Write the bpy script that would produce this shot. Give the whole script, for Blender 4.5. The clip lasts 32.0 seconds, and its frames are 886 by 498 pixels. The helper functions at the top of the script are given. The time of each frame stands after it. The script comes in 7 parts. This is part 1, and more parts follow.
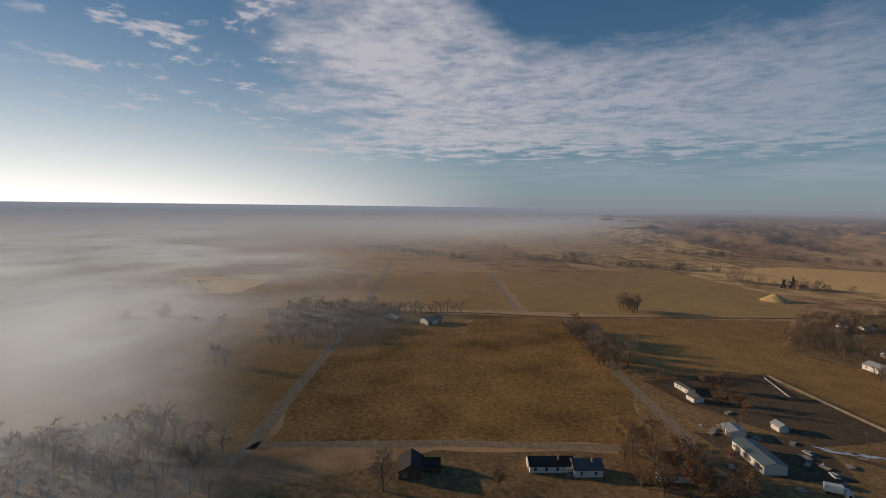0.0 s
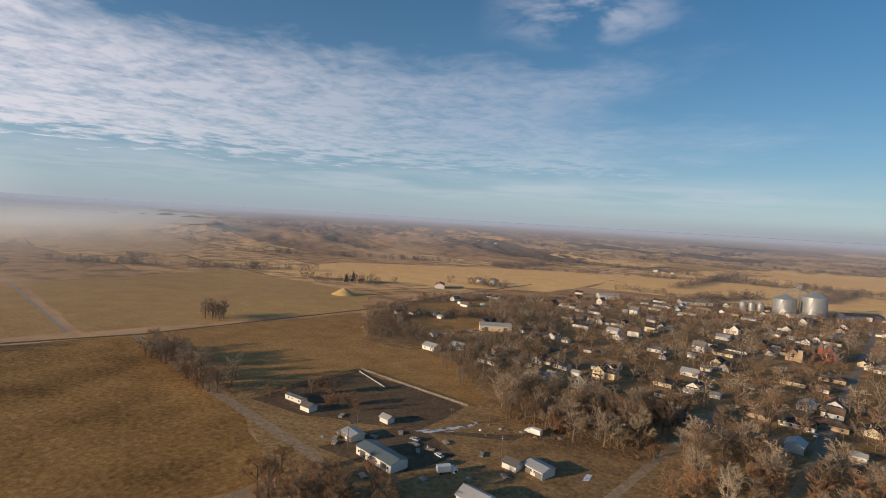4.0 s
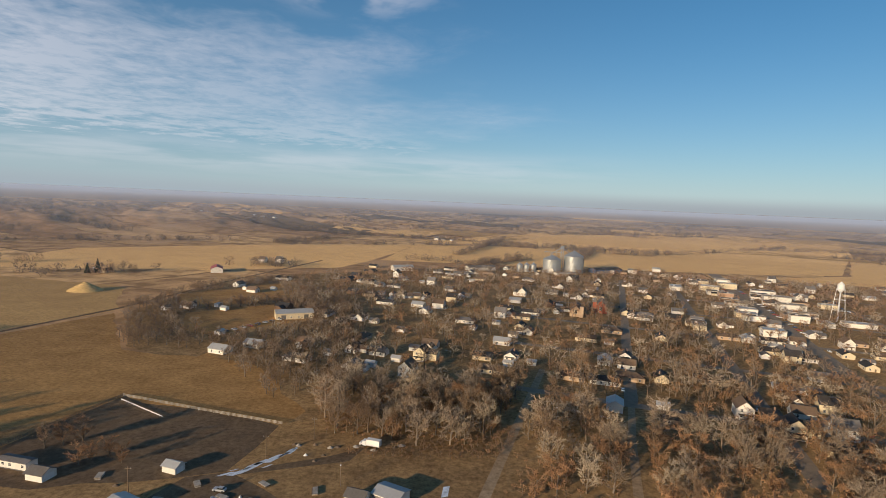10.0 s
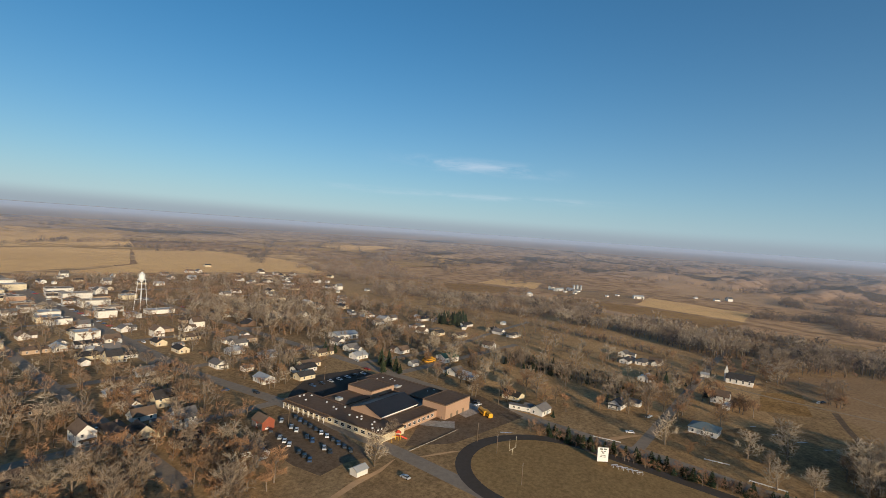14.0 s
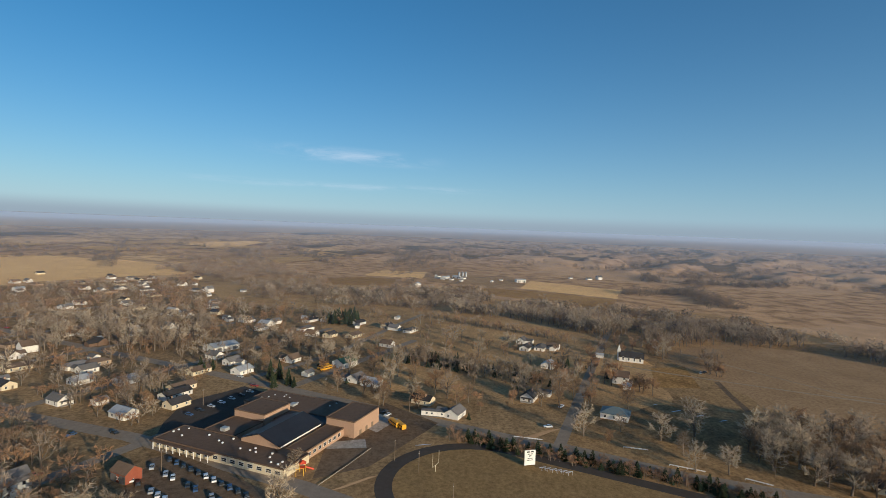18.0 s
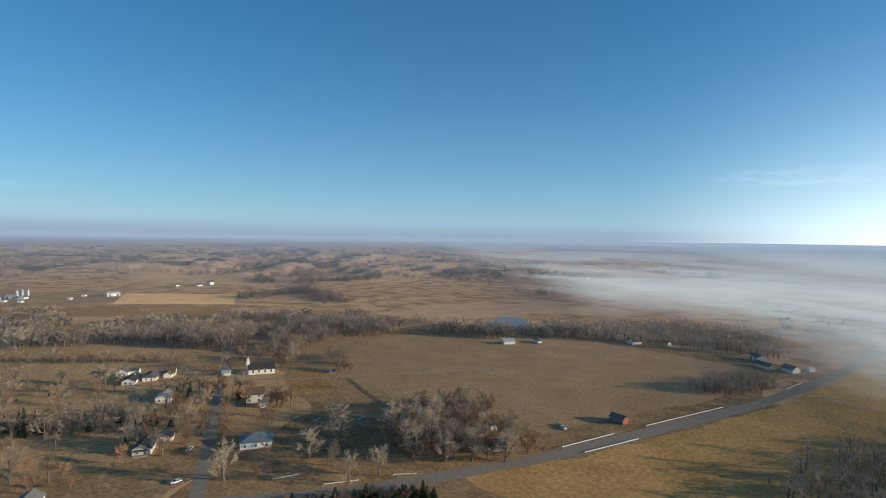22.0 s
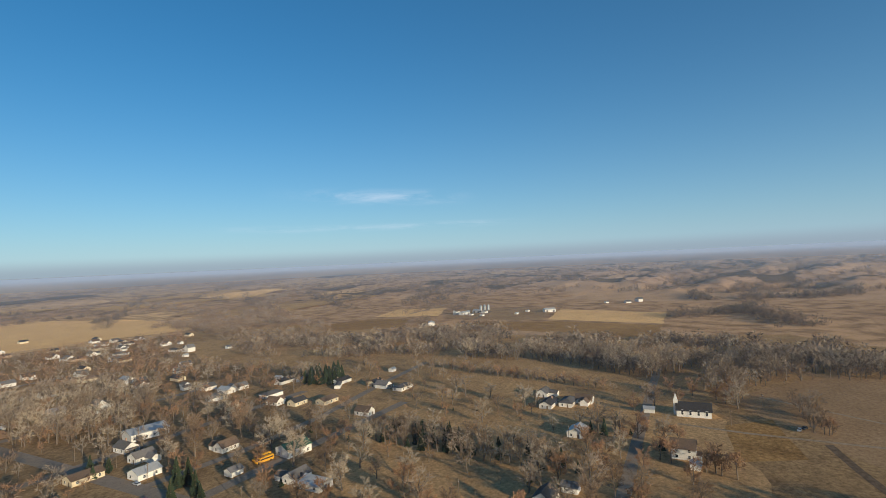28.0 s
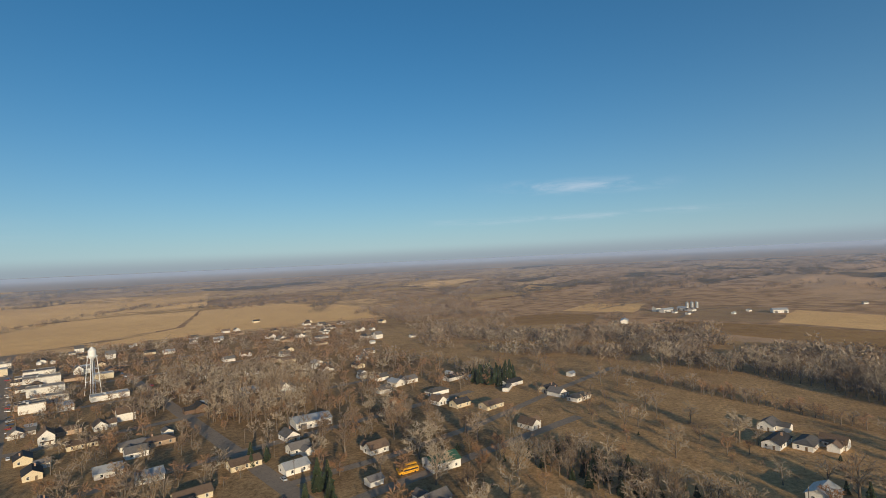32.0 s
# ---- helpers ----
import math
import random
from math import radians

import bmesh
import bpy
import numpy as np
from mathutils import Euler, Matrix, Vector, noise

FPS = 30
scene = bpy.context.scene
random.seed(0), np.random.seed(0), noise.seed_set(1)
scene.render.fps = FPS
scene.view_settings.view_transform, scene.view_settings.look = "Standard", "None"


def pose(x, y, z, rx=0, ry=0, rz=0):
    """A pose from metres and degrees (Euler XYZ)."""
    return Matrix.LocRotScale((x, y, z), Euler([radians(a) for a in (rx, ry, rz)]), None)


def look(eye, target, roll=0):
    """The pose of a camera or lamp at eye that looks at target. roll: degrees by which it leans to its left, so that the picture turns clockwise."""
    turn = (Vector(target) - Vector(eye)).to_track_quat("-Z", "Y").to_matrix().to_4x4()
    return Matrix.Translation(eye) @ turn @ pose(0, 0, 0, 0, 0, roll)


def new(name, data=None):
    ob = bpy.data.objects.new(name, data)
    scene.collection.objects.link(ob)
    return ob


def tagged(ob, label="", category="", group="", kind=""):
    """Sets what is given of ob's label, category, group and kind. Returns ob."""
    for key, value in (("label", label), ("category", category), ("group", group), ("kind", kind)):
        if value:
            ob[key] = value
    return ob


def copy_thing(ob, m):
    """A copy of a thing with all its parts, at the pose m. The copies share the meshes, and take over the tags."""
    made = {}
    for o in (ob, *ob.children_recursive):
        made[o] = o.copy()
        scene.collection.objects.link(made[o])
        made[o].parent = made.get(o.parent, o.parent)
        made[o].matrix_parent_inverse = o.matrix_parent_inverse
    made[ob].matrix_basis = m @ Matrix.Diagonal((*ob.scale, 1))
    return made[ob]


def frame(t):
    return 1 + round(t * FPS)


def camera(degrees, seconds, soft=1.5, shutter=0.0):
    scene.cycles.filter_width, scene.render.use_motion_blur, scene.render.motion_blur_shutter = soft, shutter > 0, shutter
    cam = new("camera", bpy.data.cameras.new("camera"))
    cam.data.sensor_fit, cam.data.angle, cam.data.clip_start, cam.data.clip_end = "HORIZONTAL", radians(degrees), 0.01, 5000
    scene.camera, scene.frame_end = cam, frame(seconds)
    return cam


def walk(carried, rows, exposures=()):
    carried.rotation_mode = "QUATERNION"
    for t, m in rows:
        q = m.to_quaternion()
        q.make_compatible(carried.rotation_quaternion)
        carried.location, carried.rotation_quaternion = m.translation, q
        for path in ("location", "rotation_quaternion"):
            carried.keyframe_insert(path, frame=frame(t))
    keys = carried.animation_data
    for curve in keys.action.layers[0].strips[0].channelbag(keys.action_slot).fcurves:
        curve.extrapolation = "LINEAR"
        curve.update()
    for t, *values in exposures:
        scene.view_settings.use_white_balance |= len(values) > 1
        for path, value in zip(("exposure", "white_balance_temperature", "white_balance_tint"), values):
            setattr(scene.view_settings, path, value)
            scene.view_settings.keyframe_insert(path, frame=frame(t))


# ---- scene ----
# seconds, eye x, y, z, bearing, pitch, roll (degrees)
PATH = [
    (0, 68.08, -42.20, 101.05, -66.77, -4.55, 0.65),
    (0.5, 61.74, -42.30, 101.35, -62.80, -4.47, 0.95),
    (1, 55.33, -42.36, 101.63, -52.65, -4.27, 1.32),
    (1.5, 49.15, -42.17, 101.85, -44.91, -4.03, 1.79),
    (2, 43.46, -41.56, 101.98, -37.18, -3.78, 2.30),
    (2.5, 38.37, -40.40, 102.00, -32.96, -3.66, 2.76),
    (3, 33.90, -38.85, 101.97, -29.40, -3.56, 3.15),
    (3.5, 29.84, -37.02, 101.92, -25.52, -3.43, 3.40),
    (4, 25.92, -34.93, 101.84, -21.08, -3.26, 3.41),
    (4.5, 22.02, -32.62, 101.74, -16.56, -3.12, 3.21),
    (6.5, 9.33, -20.59, 100.83, -2.62, -3.63, 2.23),
    (7, 7.04, -16.82, 100.76, -2.38, -3.84, 2.15),
    (7.5, 4.98, -12.90, 100.69, -2.07, -4.07, 2.13),
    (8, 3.11, -8.81, 100.64, -1.33, -4.28, 2.11),
    (8.5, 1.37, -4.61, 100.58, -0.56, -4.48, 2.11),
    (9, -0.22, -0.30, 100.54, 0.04, -4.71, 2.13),
    (9.5, -1.68, 4.07, 100.54, 1.06, -4.97, 2.24),
    (10, -3.12, 8.58, 100.64, 3.09, -5.09, 2.45),
    (10.5, -4.63, 13.15, 100.85, 7.78, -5.01, 2.76),
    (11, -6.25, 17.75, 101.14, 17.37, -4.77, 2.99),
    (11.5, -7.54, 22.37, 101.49, 26.41, -4.43, 3.14),
    (12, -8.34, 26.91, 101.87, 36.83, -4.11, 3.21),
    (12.5, -8.77, 31.31, 102.27, 46.21, -3.69, 3.38),
    (13, -8.82, 35.42, 102.67, 54.93, -3.22, 3.51),
    (13.5, -8.09, 39.19, 103.10, 62.82, -2.61, 3.75),
    (14, -6.75, 42.79, 103.54, 72.49, -1.91, 4.13),
    (14.5, -4.82, 46.43, 103.94, 80.70, -1.21, 4.38),
    (15, -2.51, 50.07, 104.26, 87.52, -0.73, 4.42),
    (15.5, 0.14, 53.51, 104.49, 89.30, -0.64, 4.25),
    (17.5, 15.78, 61.78, 104.46, 88.47, -2.20, 2.61),
    (18, 19.92, 63.34, 104.50, 85.84, -2.35, 2.17),
    (18.5, 24.07, 64.75, 104.58, 87.03, -2.27, 1.74),
    (19, 28.27, 66.01, 104.69, 89.58, -2.06, 1.28),
    (19.5, 32.58, 67.12, 104.82, 95.74, -1.89, 0.88),
    (20, 37.01, 68.07, 104.95, 104.75, -1.82, 0.66),
    (20.5, 41.58, 68.67, 105.11, 112.61, -1.75, 0.66),
    (21, 46.37, 68.71, 105.34, 119.07, -1.57, 0.87),
    (21.5, 51.33, 68.27, 105.59, 125.21, -1.32, 1.06),
    (22, 56.46, 67.50, 105.77, 126.93, -1.18, 0.99),
    (22.5, 61.73, 66.32, 105.81, 126.45, -1.14, 0.63),
    (23, 67.10, 64.74, 105.73, 125.44, -1.16, 0.12),
    (23.5, 72.45, 62.82, 105.54, 124.73, -1.20, -0.38),
    (24, 77.68, 60.68, 105.25, 124.23, -1.23, -0.84),
    (24.5, 82.99, 58.37, 104.85, 123.42, -1.22, -1.27),
    (26.5, 107.98, 46.38, 101.10, 110.79, -0.01, -2.17),
    (27, 114.16, 43.39, 100.35, 101.98, 0.52, -2.38),
    (27.5, 120.46, 40.42, 99.67, 90.89, 1.00, -2.52),
    (28, 126.95, 37.56, 99.08, 82.22, 1.30, -2.56),
    (28.5, 133.59, 35.11, 98.62, 77.80, 1.43, -2.53),
    (29, 140.25, 33.30, 98.29, 74.47, 1.50, -2.47),
    (29.5, 146.88, 32.14, 98.08, 71.03, 1.55, -2.41),
    (30, 153.49, 31.52, 97.93, 68.23, 1.55, -2.40),
    (30.5, 160.03, 31.36, 97.81, 66.37, 1.51, -2.42),
    (31, 166.52, 31.61, 97.73, 65.17, 1.44, -2.46),
    (31.5, 173.02, 32.20, 97.65, 63.63, 1.35, -2.52),
    (32, 179.50, 32.93, 97.59, 60.93, 1.25, -2.57),
]
cam = camera(80.26, 32.0, soft=0.45)
rows = []
for t, x, y, z, bearing, pitch, roll in PATH:
    b, p = radians(bearing), radians(pitch)
    ahead = Vector((math.sin(b) * math.cos(p), math.cos(b) * math.cos(p), math.sin(p)))
    eye = Vector((x, y, z))
    rows.append((t, look(eye, eye + ahead * 100, roll)))
walk(cam, rows, [(0, -0.68, 6300, 12), (1, -0.66, 6300, 12), (2, -0.47, 6300, 12), (3, -0.31, 6350, 12), (4, -0.04, 6400, 12), (9, 0.07, 6450, 11), (13, 0.03, 6100, 7), (19, 0.03, 5550, 3), (23, 0.18, 5350, 1), (27, 0.14, 5500, 2), (28.5, 0.06, 5800, 3), (32, -0.1, 6000, 5)])

# ---- sky, sun ----
SUN_BEARING, SUN_EL = 224.0, 11.5
world = bpy.data.worlds.new("world")
scene.world = world
world.use_nodes = True
wn, wl = world.node_tree.nodes, world.node_tree.links
wn.clear()


def wnode(kind, **kw):
    n = wn.new(kind)
    for k, v in kw.items():
        if k == "ins":
            for i, s in v.items():
                n.inputs[i].default_value = s
        elif k == "operation":
            n.operation = v
        elif k == "blend_type":
            n.blend_type = v
        elif k == "data_type":
            n.data_type = v
    return n


def wmath(op, a, b=None, c=None):
    n = wnode("ShaderNodeMath", operation=op)
    for i, s in enumerate((a, b, c)):
        if s is None:
            continue
        if isinstance(s, (int, float)):
            n.inputs[i].default_value = s
        else:
            wl.new(s, n.inputs[i])
    return n.outputs[0]


sky = wnode("ShaderNodeTexSky")
sky.sky_type = "NISHITA"
sky.sun_disc = False
sky.sun_elevation = radians(SUN_EL)
sky.sun_rotation = radians(SUN_BEARING)
sky.altitude = 500
sky.air_density, sky.dust_density, sky.ozone_density = 1.0, 0.3, 3.0
coord = wnode("ShaderNodeTexCoord")
sep = wnode("ShaderNodeSeparateXYZ")
wl.new(coord.outputs["Generated"], sep.inputs[0])
dx, dy, dz = sep.outputs
zz = wmath("ADD", wmath("MAXIMUM", dz, 0.0), 0.045)
comb = wnode("ShaderNodeCombineXYZ")
wl.new(wmath("DIVIDE", dx, zz), comb.inputs[0])
wl.new(wmath("DIVIDE", dy, zz), comb.inputs[1])


def cloud_noise(scale, detail, rough, offset):
    mp = wnode("ShaderNodeMapping")
    mp.inputs["Location"].default_value = offset
    wl.new(comb.outputs[0], mp.inputs[0])
    n = wnode("ShaderNodeTexNoise", ins={"Scale": scale, "Detail": detail, "Roughness": rough, "Distortion": 0.3})
    wl.new(mp.outputs[0], n.inputs["Vector"])
    return n.outputs["Fac"]


def wramp(v, lo, hi):
    n = wn.new("ShaderNodeMapRange")
    n.interpolation_type = "SMOOTHSTEP"
    n.inputs["From Min"].default_value, n.inputs["From Max"].default_value = lo, hi
    wl.new(v, n.inputs["Value"])
    return n.outputs["Result"]


# bearing of a direction in degrees, east of north
bearing_of = wmath("MULTIPLY", wmath("ARCTAN2", dx, dy), 57.2958)


def band(v, lo, hi, soft):
    """1 between lo and hi, fading over soft."""
    return wmath("MULTIPLY", wramp(v, lo - soft, lo + soft), wramp(v, hi + soft, hi - soft))


big = cloud_noise(0.55, 4, 0.55, (3.1, 1.7, 0))
fine = cloud_noise(7.5, 6, 0.62, (0.3, 5.0, 0))
ripple = cloud_noise(2.6, 4, 0.6, (4.3, 2.0, 0))
wobble = wmath("MULTIPLY_ADD", ripple, 0.16, -0.08)
# the bank of rippled cloud to the north-west
spread_up = wmath("MULTIPLY", wmath("MAXIMUM", wmath("SUBTRACT", -58.0, bearing_of), 0.0), 0.011)
height_at = wmath("ADD", dz, wmath("MULTIPLY", wobble, 0.9))
bank = wmath("MULTIPLY", band(wmath("ADD", wmath("MULTIPLY_ADD", wobble, 90.0, bearing_of), wmath("MULTIPLY_ADD", big, 50.0, -25.0)), -81, 0, 8), wmath("MULTIPLY", wramp(height_at, 0.08, 0.12), wramp(wmath("SUBTRACT", height_at, spread_up), 0.30, 0.24)))
body = wmath("ADD", wmath("MULTIPLY_ADD", fine, 1.5, -1.3), wmath("ADD", wmath("MULTIPLY", ripple, 1.7), wmath("MULTIPLY", big, 1.0)))
body = wmath("MINIMUM", wmath("MAXIMUM", body, 0.0), 1.0)
thinning = wramp(bearing_of, -8, -85)
cover = wmath("MULTIPLY", wmath("MULTIPLY", bank, body), wmath("MULTIPLY_ADD", thinning, 0.68, 0.25))
# loose puffs nearer the sun and higher up
puff = wmath("MULTIPLY", wramp(wmath("ADD", wmath("MULTIPLY", ripple, 0.8), wmath("MULTIPLY", fine, 0.35)), 0.60, 0.72), wmath("MULTIPLY", band(bearing_of, -104, -74, 6), band(dz, 0.12, 0.42, 0.05)))
cover = wmath("MAXIMUM", cover, wmath("MULTIPLY", puff, 0.8))
# a wisp above the bank and a veil below it
wisp = wmath("MULTIPLY", wmath("MULTIPLY", band(bearing_of, -14, -1, 6), band(dz, 0.325, 0.40, 0.03)), wramp(ripple, 0.42, 0.66))
cover = wmath("MAXIMUM", cover, wmath("MULTIPLY", wisp, 0.45))
veil_low = wmath("MULTIPLY", wmath("MULTIPLY", band(bearing_of, -70, 14, 14), band(dz, 0.045, 0.085, 0.02)), wramp(big, 0.3, 0.65))
cover = wmath("MAXIMUM", cover, wmath("MULTIPLY", veil_low, 0.28))
# low streaks to the east and south-east
streak = cloud_noise(1.3, 6, 0.66, (7.7, 2.2, 0))
east = wmath("MULTIPLY", band(bearing_of, 68, 82, 5), band(wmath("MULTIPLY_ADD", bearing_of, 0.0007, dz), 0.170, 0.186, 0.012))
east = wmath("MAXIMUM", east, wmath("MULTIPLY", wmath("MULTIPLY", band(bearing_of, 60, 88, 6), band(dz, 0.066, 0.073, 0.006)), 0.6))
east = wmath("MAXIMUM", east, wmath("MULTIPLY", band(bearing_of, 156, 168, 4), band(dz, 0.095, 0.115, 0.012)))
thin = wmath("MULTIPLY", wmath("MULTIPLY", wramp(streak, 0.36, 0.72), east), 0.5)
cover = wmath("MAXIMUM", cover, thin)
mix = wn.new("ShaderNodeMix")
mix.data_type = "RGBA"
wl.new(cover, mix.inputs[0])
mix.inputs[7].default_value = (8.3, 7.9, 8.2, 1)
# pale blue air low over the horizon
air = wn.new("ShaderNodeMix")
air.data_type = "RGBA"
wl.new(wmath("MULTIPLY_ADD", wmath("POWER", 2.718, wmath("MULTIPLY", wmath("MAXIMUM", dz, 0.0), -6.0)), 0.64, 0.10), air.inputs[0])
air.inputs[7].default_value = (5.0, 5.9, 6.9, 1)
wl.new(sky.outputs[0], air.inputs[6])
deep = wn.new("ShaderNodeHueSaturation")
deep.inputs["Hue"].default_value = 0.496
deep.inputs["Saturation"].default_value = 1.38
deep.inputs["Value"].default_value = 0.92
wl.new(air.outputs[2], deep.inputs["Color"])
low = wn.new("ShaderNodeMix")
low.data_type = "RGBA"
wl.new(wmath("MULTIPLY", wramp(dz, 0.032, 0.004), wmath("MULTIPLY_ADD", wramp(dx, -0.3, 0.5), 0.4, 0.35)), low.inputs[0])
wl.new(deep.outputs[0], low.inputs[6])
low.inputs[7].default_value = (3.2, 3.4, 3.7, 1)
glow = wn.new("ShaderNodeMix")
glow.data_type = "RGBA"
toward = wmath("ADD", wmath("MULTIPLY", dx, math.sin(radians(SUN_BEARING))), wmath("MULTIPLY", dy, math.cos(radians(SUN_BEARING))))
near_sun = wmath("MULTIPLY", wramp(toward, 0.17, 0.98), wmath("POWER", 2.718, wmath("MULTIPLY", wmath("MAXIMUM", dz, 0.0), -10.0)))
wl.new(near_sun, glow.inputs[0])
wl.new(low.outputs[2], glow.inputs[6])
glow.inputs[7].default_value = (21, 20, 18.2, 1)
wl.new(glow.outputs[2], mix.inputs[6])
bg = wnode("ShaderNodeBackground", ins={"Strength": 0.1})
wl.new(mix.outputs[2], bg.inputs["Color"])
wout = wnode("ShaderNodeOutputWorld")
wl.new(bg.outputs[0], wout.inputs[0])

sun = new("sun", bpy.data.lights.new("sun", "SUN"))
sun.data.energy, sun.data.angle, sun.data.color = 5.0, radians(0.6), (1.0, 0.77, 0.50)
sb, se = radians(SUN_BEARING), radians(SUN_EL)
sun.matrix_world = look((math.sin(sb) * 500, math.cos(sb) * 500, math.tan(se) * 500), (0, 0, 0))


# ---- materials ----
def material(name, colour, rough=0.85, grain=0.0, scale=1.0, second=None, patch=0.0, metal=0.0, bump=0.0, spread=0.0, speck=0.35, coords="Object", spec=None):
    """A surface: base colour, mottled with a second one at two scales; spread: variation from object to object."""
    m = bpy.data.materials.new(name)
    m.use_nodes = True
    n, l = m.node_tree.nodes, m.node_tree.links
    b = n["Principled BSDF"]
    b.inputs["Roughness"].default_value, b.inputs["Metallic"].default_value = rough, metal
    b.inputs["Specular IOR Level"].default_value = (0.0 if coords == "World" else 0.3) if spec is None else spec
    b.inputs["Base Color"].default_value = (*colour, 1)
    if grain or spread:
        second = second or tuple(c * 0.55 for c in colour)
        tc = n.new("ShaderNodeTexCoord")
        geo = n.new("ShaderNodeNewGeometry")
        vec = geo.outputs["Position"] if coords == "World" else tc.outputs["Object"]
        f = n.new("ShaderNodeTexNoise")
        f.inputs["Scale"].default_value, f.inputs["Detail"].default_value, f.inputs["Roughness"].default_value = scale, 6, 0.65
        l.new(vec, f.inputs["Vector"])
        g = n.new("ShaderNodeTexNoise")
        g.inputs["Scale"].default_value, g.inputs["Detail"].default_value = scale * 0.09, 4
        l.new(vec, g.inputs["Vector"])
        add = n.new("ShaderNodeMath")
        add.operation = "MULTIPLY_ADD"
        l.new(g.outputs["Fac"], add.inputs[0])
        add.inputs[1].default_value = patch
        l.new(f.outputs["Fac"], add.inputs[2])
        r = n.new("ShaderNodeMapRange")
        r.inputs["From Min"].default_value, r.inputs["From Max"].default_value = 0.35 + patch * 0.4, 0.65 + patch * 0.6
        r.inputs["To Max"].default_value = grain
        l.new(add.outputs[0], r.inputs["Value"])
        mx = n.new("ShaderNodeMix")
        mx.data_type = "RGBA"
        mx.inputs[6].default_value, mx.inputs[7].default_value = (*colour, 1), (*second, 1)
        l.new(r.outputs[0], mx.inputs[0])
        out = mx.outputs[2]
        if coords == "World":
            sp = n.new("ShaderNodeTexNoise")
            sp.inputs["Scale"].default_value, sp.inputs["Detail"].default_value = 0.45, 5
            sp.inputs["Roughness"].default_value = 0.75
            l.new(vec, sp.inputs["Vector"])
            sr = n.new("ShaderNodeMapRange")
            sr.inputs["From Min"].default_value, sr.inputs["From Max"].default_value = 0.3, 0.7
            sr.inputs["To Min"].default_value, sr.inputs["To Max"].default_value = 1 - speck, 1 + speck
            l.new(sp.outputs["Fac"], sr.inputs["Value"])
            hv = n.new("ShaderNodeHueSaturation")
            l.new(sr.outputs[0], hv.inputs["Value"])
            l.new(out, hv.inputs["Color"])
            out = hv.outputs[0]
        if spread:
            oi = n.new("ShaderNodeObjectInfo")
            hs = n.new("ShaderNodeHueSaturation")
            vr = n.new("ShaderNodeMapRange")
            vr.inputs["To Min"].default_value, vr.inputs["To Max"].default_value = 1 - spread, 1 + spread
            l.new(oi.outputs["Random"], vr.inputs["Value"])
            l.new(vr.outputs[0], hs.inputs["Value"])
            l.new(out, hs.inputs["Color"])
            out = hs.outputs[0]
        l.new(out, b.inputs["Base Color"])
        if bump:
            bp = n.new("ShaderNodeBump")
            bp.inputs["Strength"].default_value, bp.inputs["Distance"].default_value = bump, 0.2
            l.new(f.outputs["Fac"], bp.inputs["Height"])
            l.new(bp.outputs[0], b.inputs["Normal"])
    return m


M = {}
M["grass"] = material("dormant_grass", (0.43, 0.265, 0.12), 0.95, 1.0, 0.10, (0.21, 0.13, 0.067), 0.9, bump=0.4, speck=0.5, coords="World")
M["meadow"] = material("dormant_meadow", (0.57, 0.35, 0.158), 0.95, 1.0, 0.06, (0.31, 0.19, 0.092), 0.9, bump=0.4, speck=0.45, coords="World")
M["lawn"] = material("dry_lawn", (0.36, 0.225, 0.095), 0.95, 0.8, 0.15, (0.25, 0.155, 0.07), 0.6, coords="World")
M["stubble"] = material("corn_stubble", (0.50, 0.28, 0.10), 0.95, 1.0, 0.35, (0.19, 0.105, 0.042), 0.9, bump=0.5, coords="World")
M["hayfield"] = material("hay_field", (0.49, 0.28, 0.11), 0.95, 0.95, 0.06, (0.29, 0.16, 0.066), 0.85, coords="World")
M["tan_field"] = material("harvested_field", (0.76, 0.485, 0.22), 0.95, 0.75, 0.03, (0.56, 0.345, 0.155), 0.7, coords="World")
M["dry_field"] = material("dry_grass_field", (0.60, 0.37, 0.155), 0.95, 0.9, 0.04, (0.43, 0.255, 0.11), 0.8, coords="World")
M["plough"] = material("bare_field", (0.49, 0.305, 0.155), 0.95, 0.9, 0.03, (0.33, 0.20, 0.10), 0.8, coords="World")
M["gold"] = material("golden_stubble", (0.54, 0.32, 0.12), 0.95, 1.0, 0.4, (0.32, 0.19, 0.07), 0.8, bump=0.5, coords="World")
M["litter"] = material("leaf_litter_and_grass", (0.44, 0.28, 0.135), 0.95, 1.0, 0.09, (0.20, 0.128, 0.066), 0.9, speck=0.5, coords="World")
M["mud"] = material("trampled_mud", (0.12, 0.085, 0.058), 0.95, 1.0, 0.15, (0.21, 0.145, 0.09), 0.8, coords="World")
M["track"] = material("worn_dirt_track", (0.44, 0.32, 0.205), 0.95, 0.9, 0.3, (0.31, 0.215, 0.13), 0.6, coords="World")
M["dirt"] = material("bare_soil", (0.22, 0.15, 0.095), 0.95, 0.9, 0.2, (0.14, 0.095, 0.06), 0.8, coords="World")
M["asphalt"] = material("asphalt", (0.33, 0.26, 0.195), 0.95, 0.7, 0.3, (0.24, 0.19, 0.14), 0.6, speck=0.12, coords="World")
M["blacktop"] = material("blacktop", (0.10, 0.08, 0.066), 0.95, 0.6, 0.3, (0.08, 0.07, 0.06), 0.6, speck=0.12, coords="World")
M["gravel"] = material("gravel", (0.33, 0.235, 0.15), 0.95, 0.8, 0.4, (0.24, 0.17, 0.105), 0.6, speck=0.18, coords="World")
M["concrete"] = material("concrete", (0.42, 0.37, 0.31), 0.9, 0.6, 0.5, (0.32, 0.28, 0.24), 0.5, coords="World")
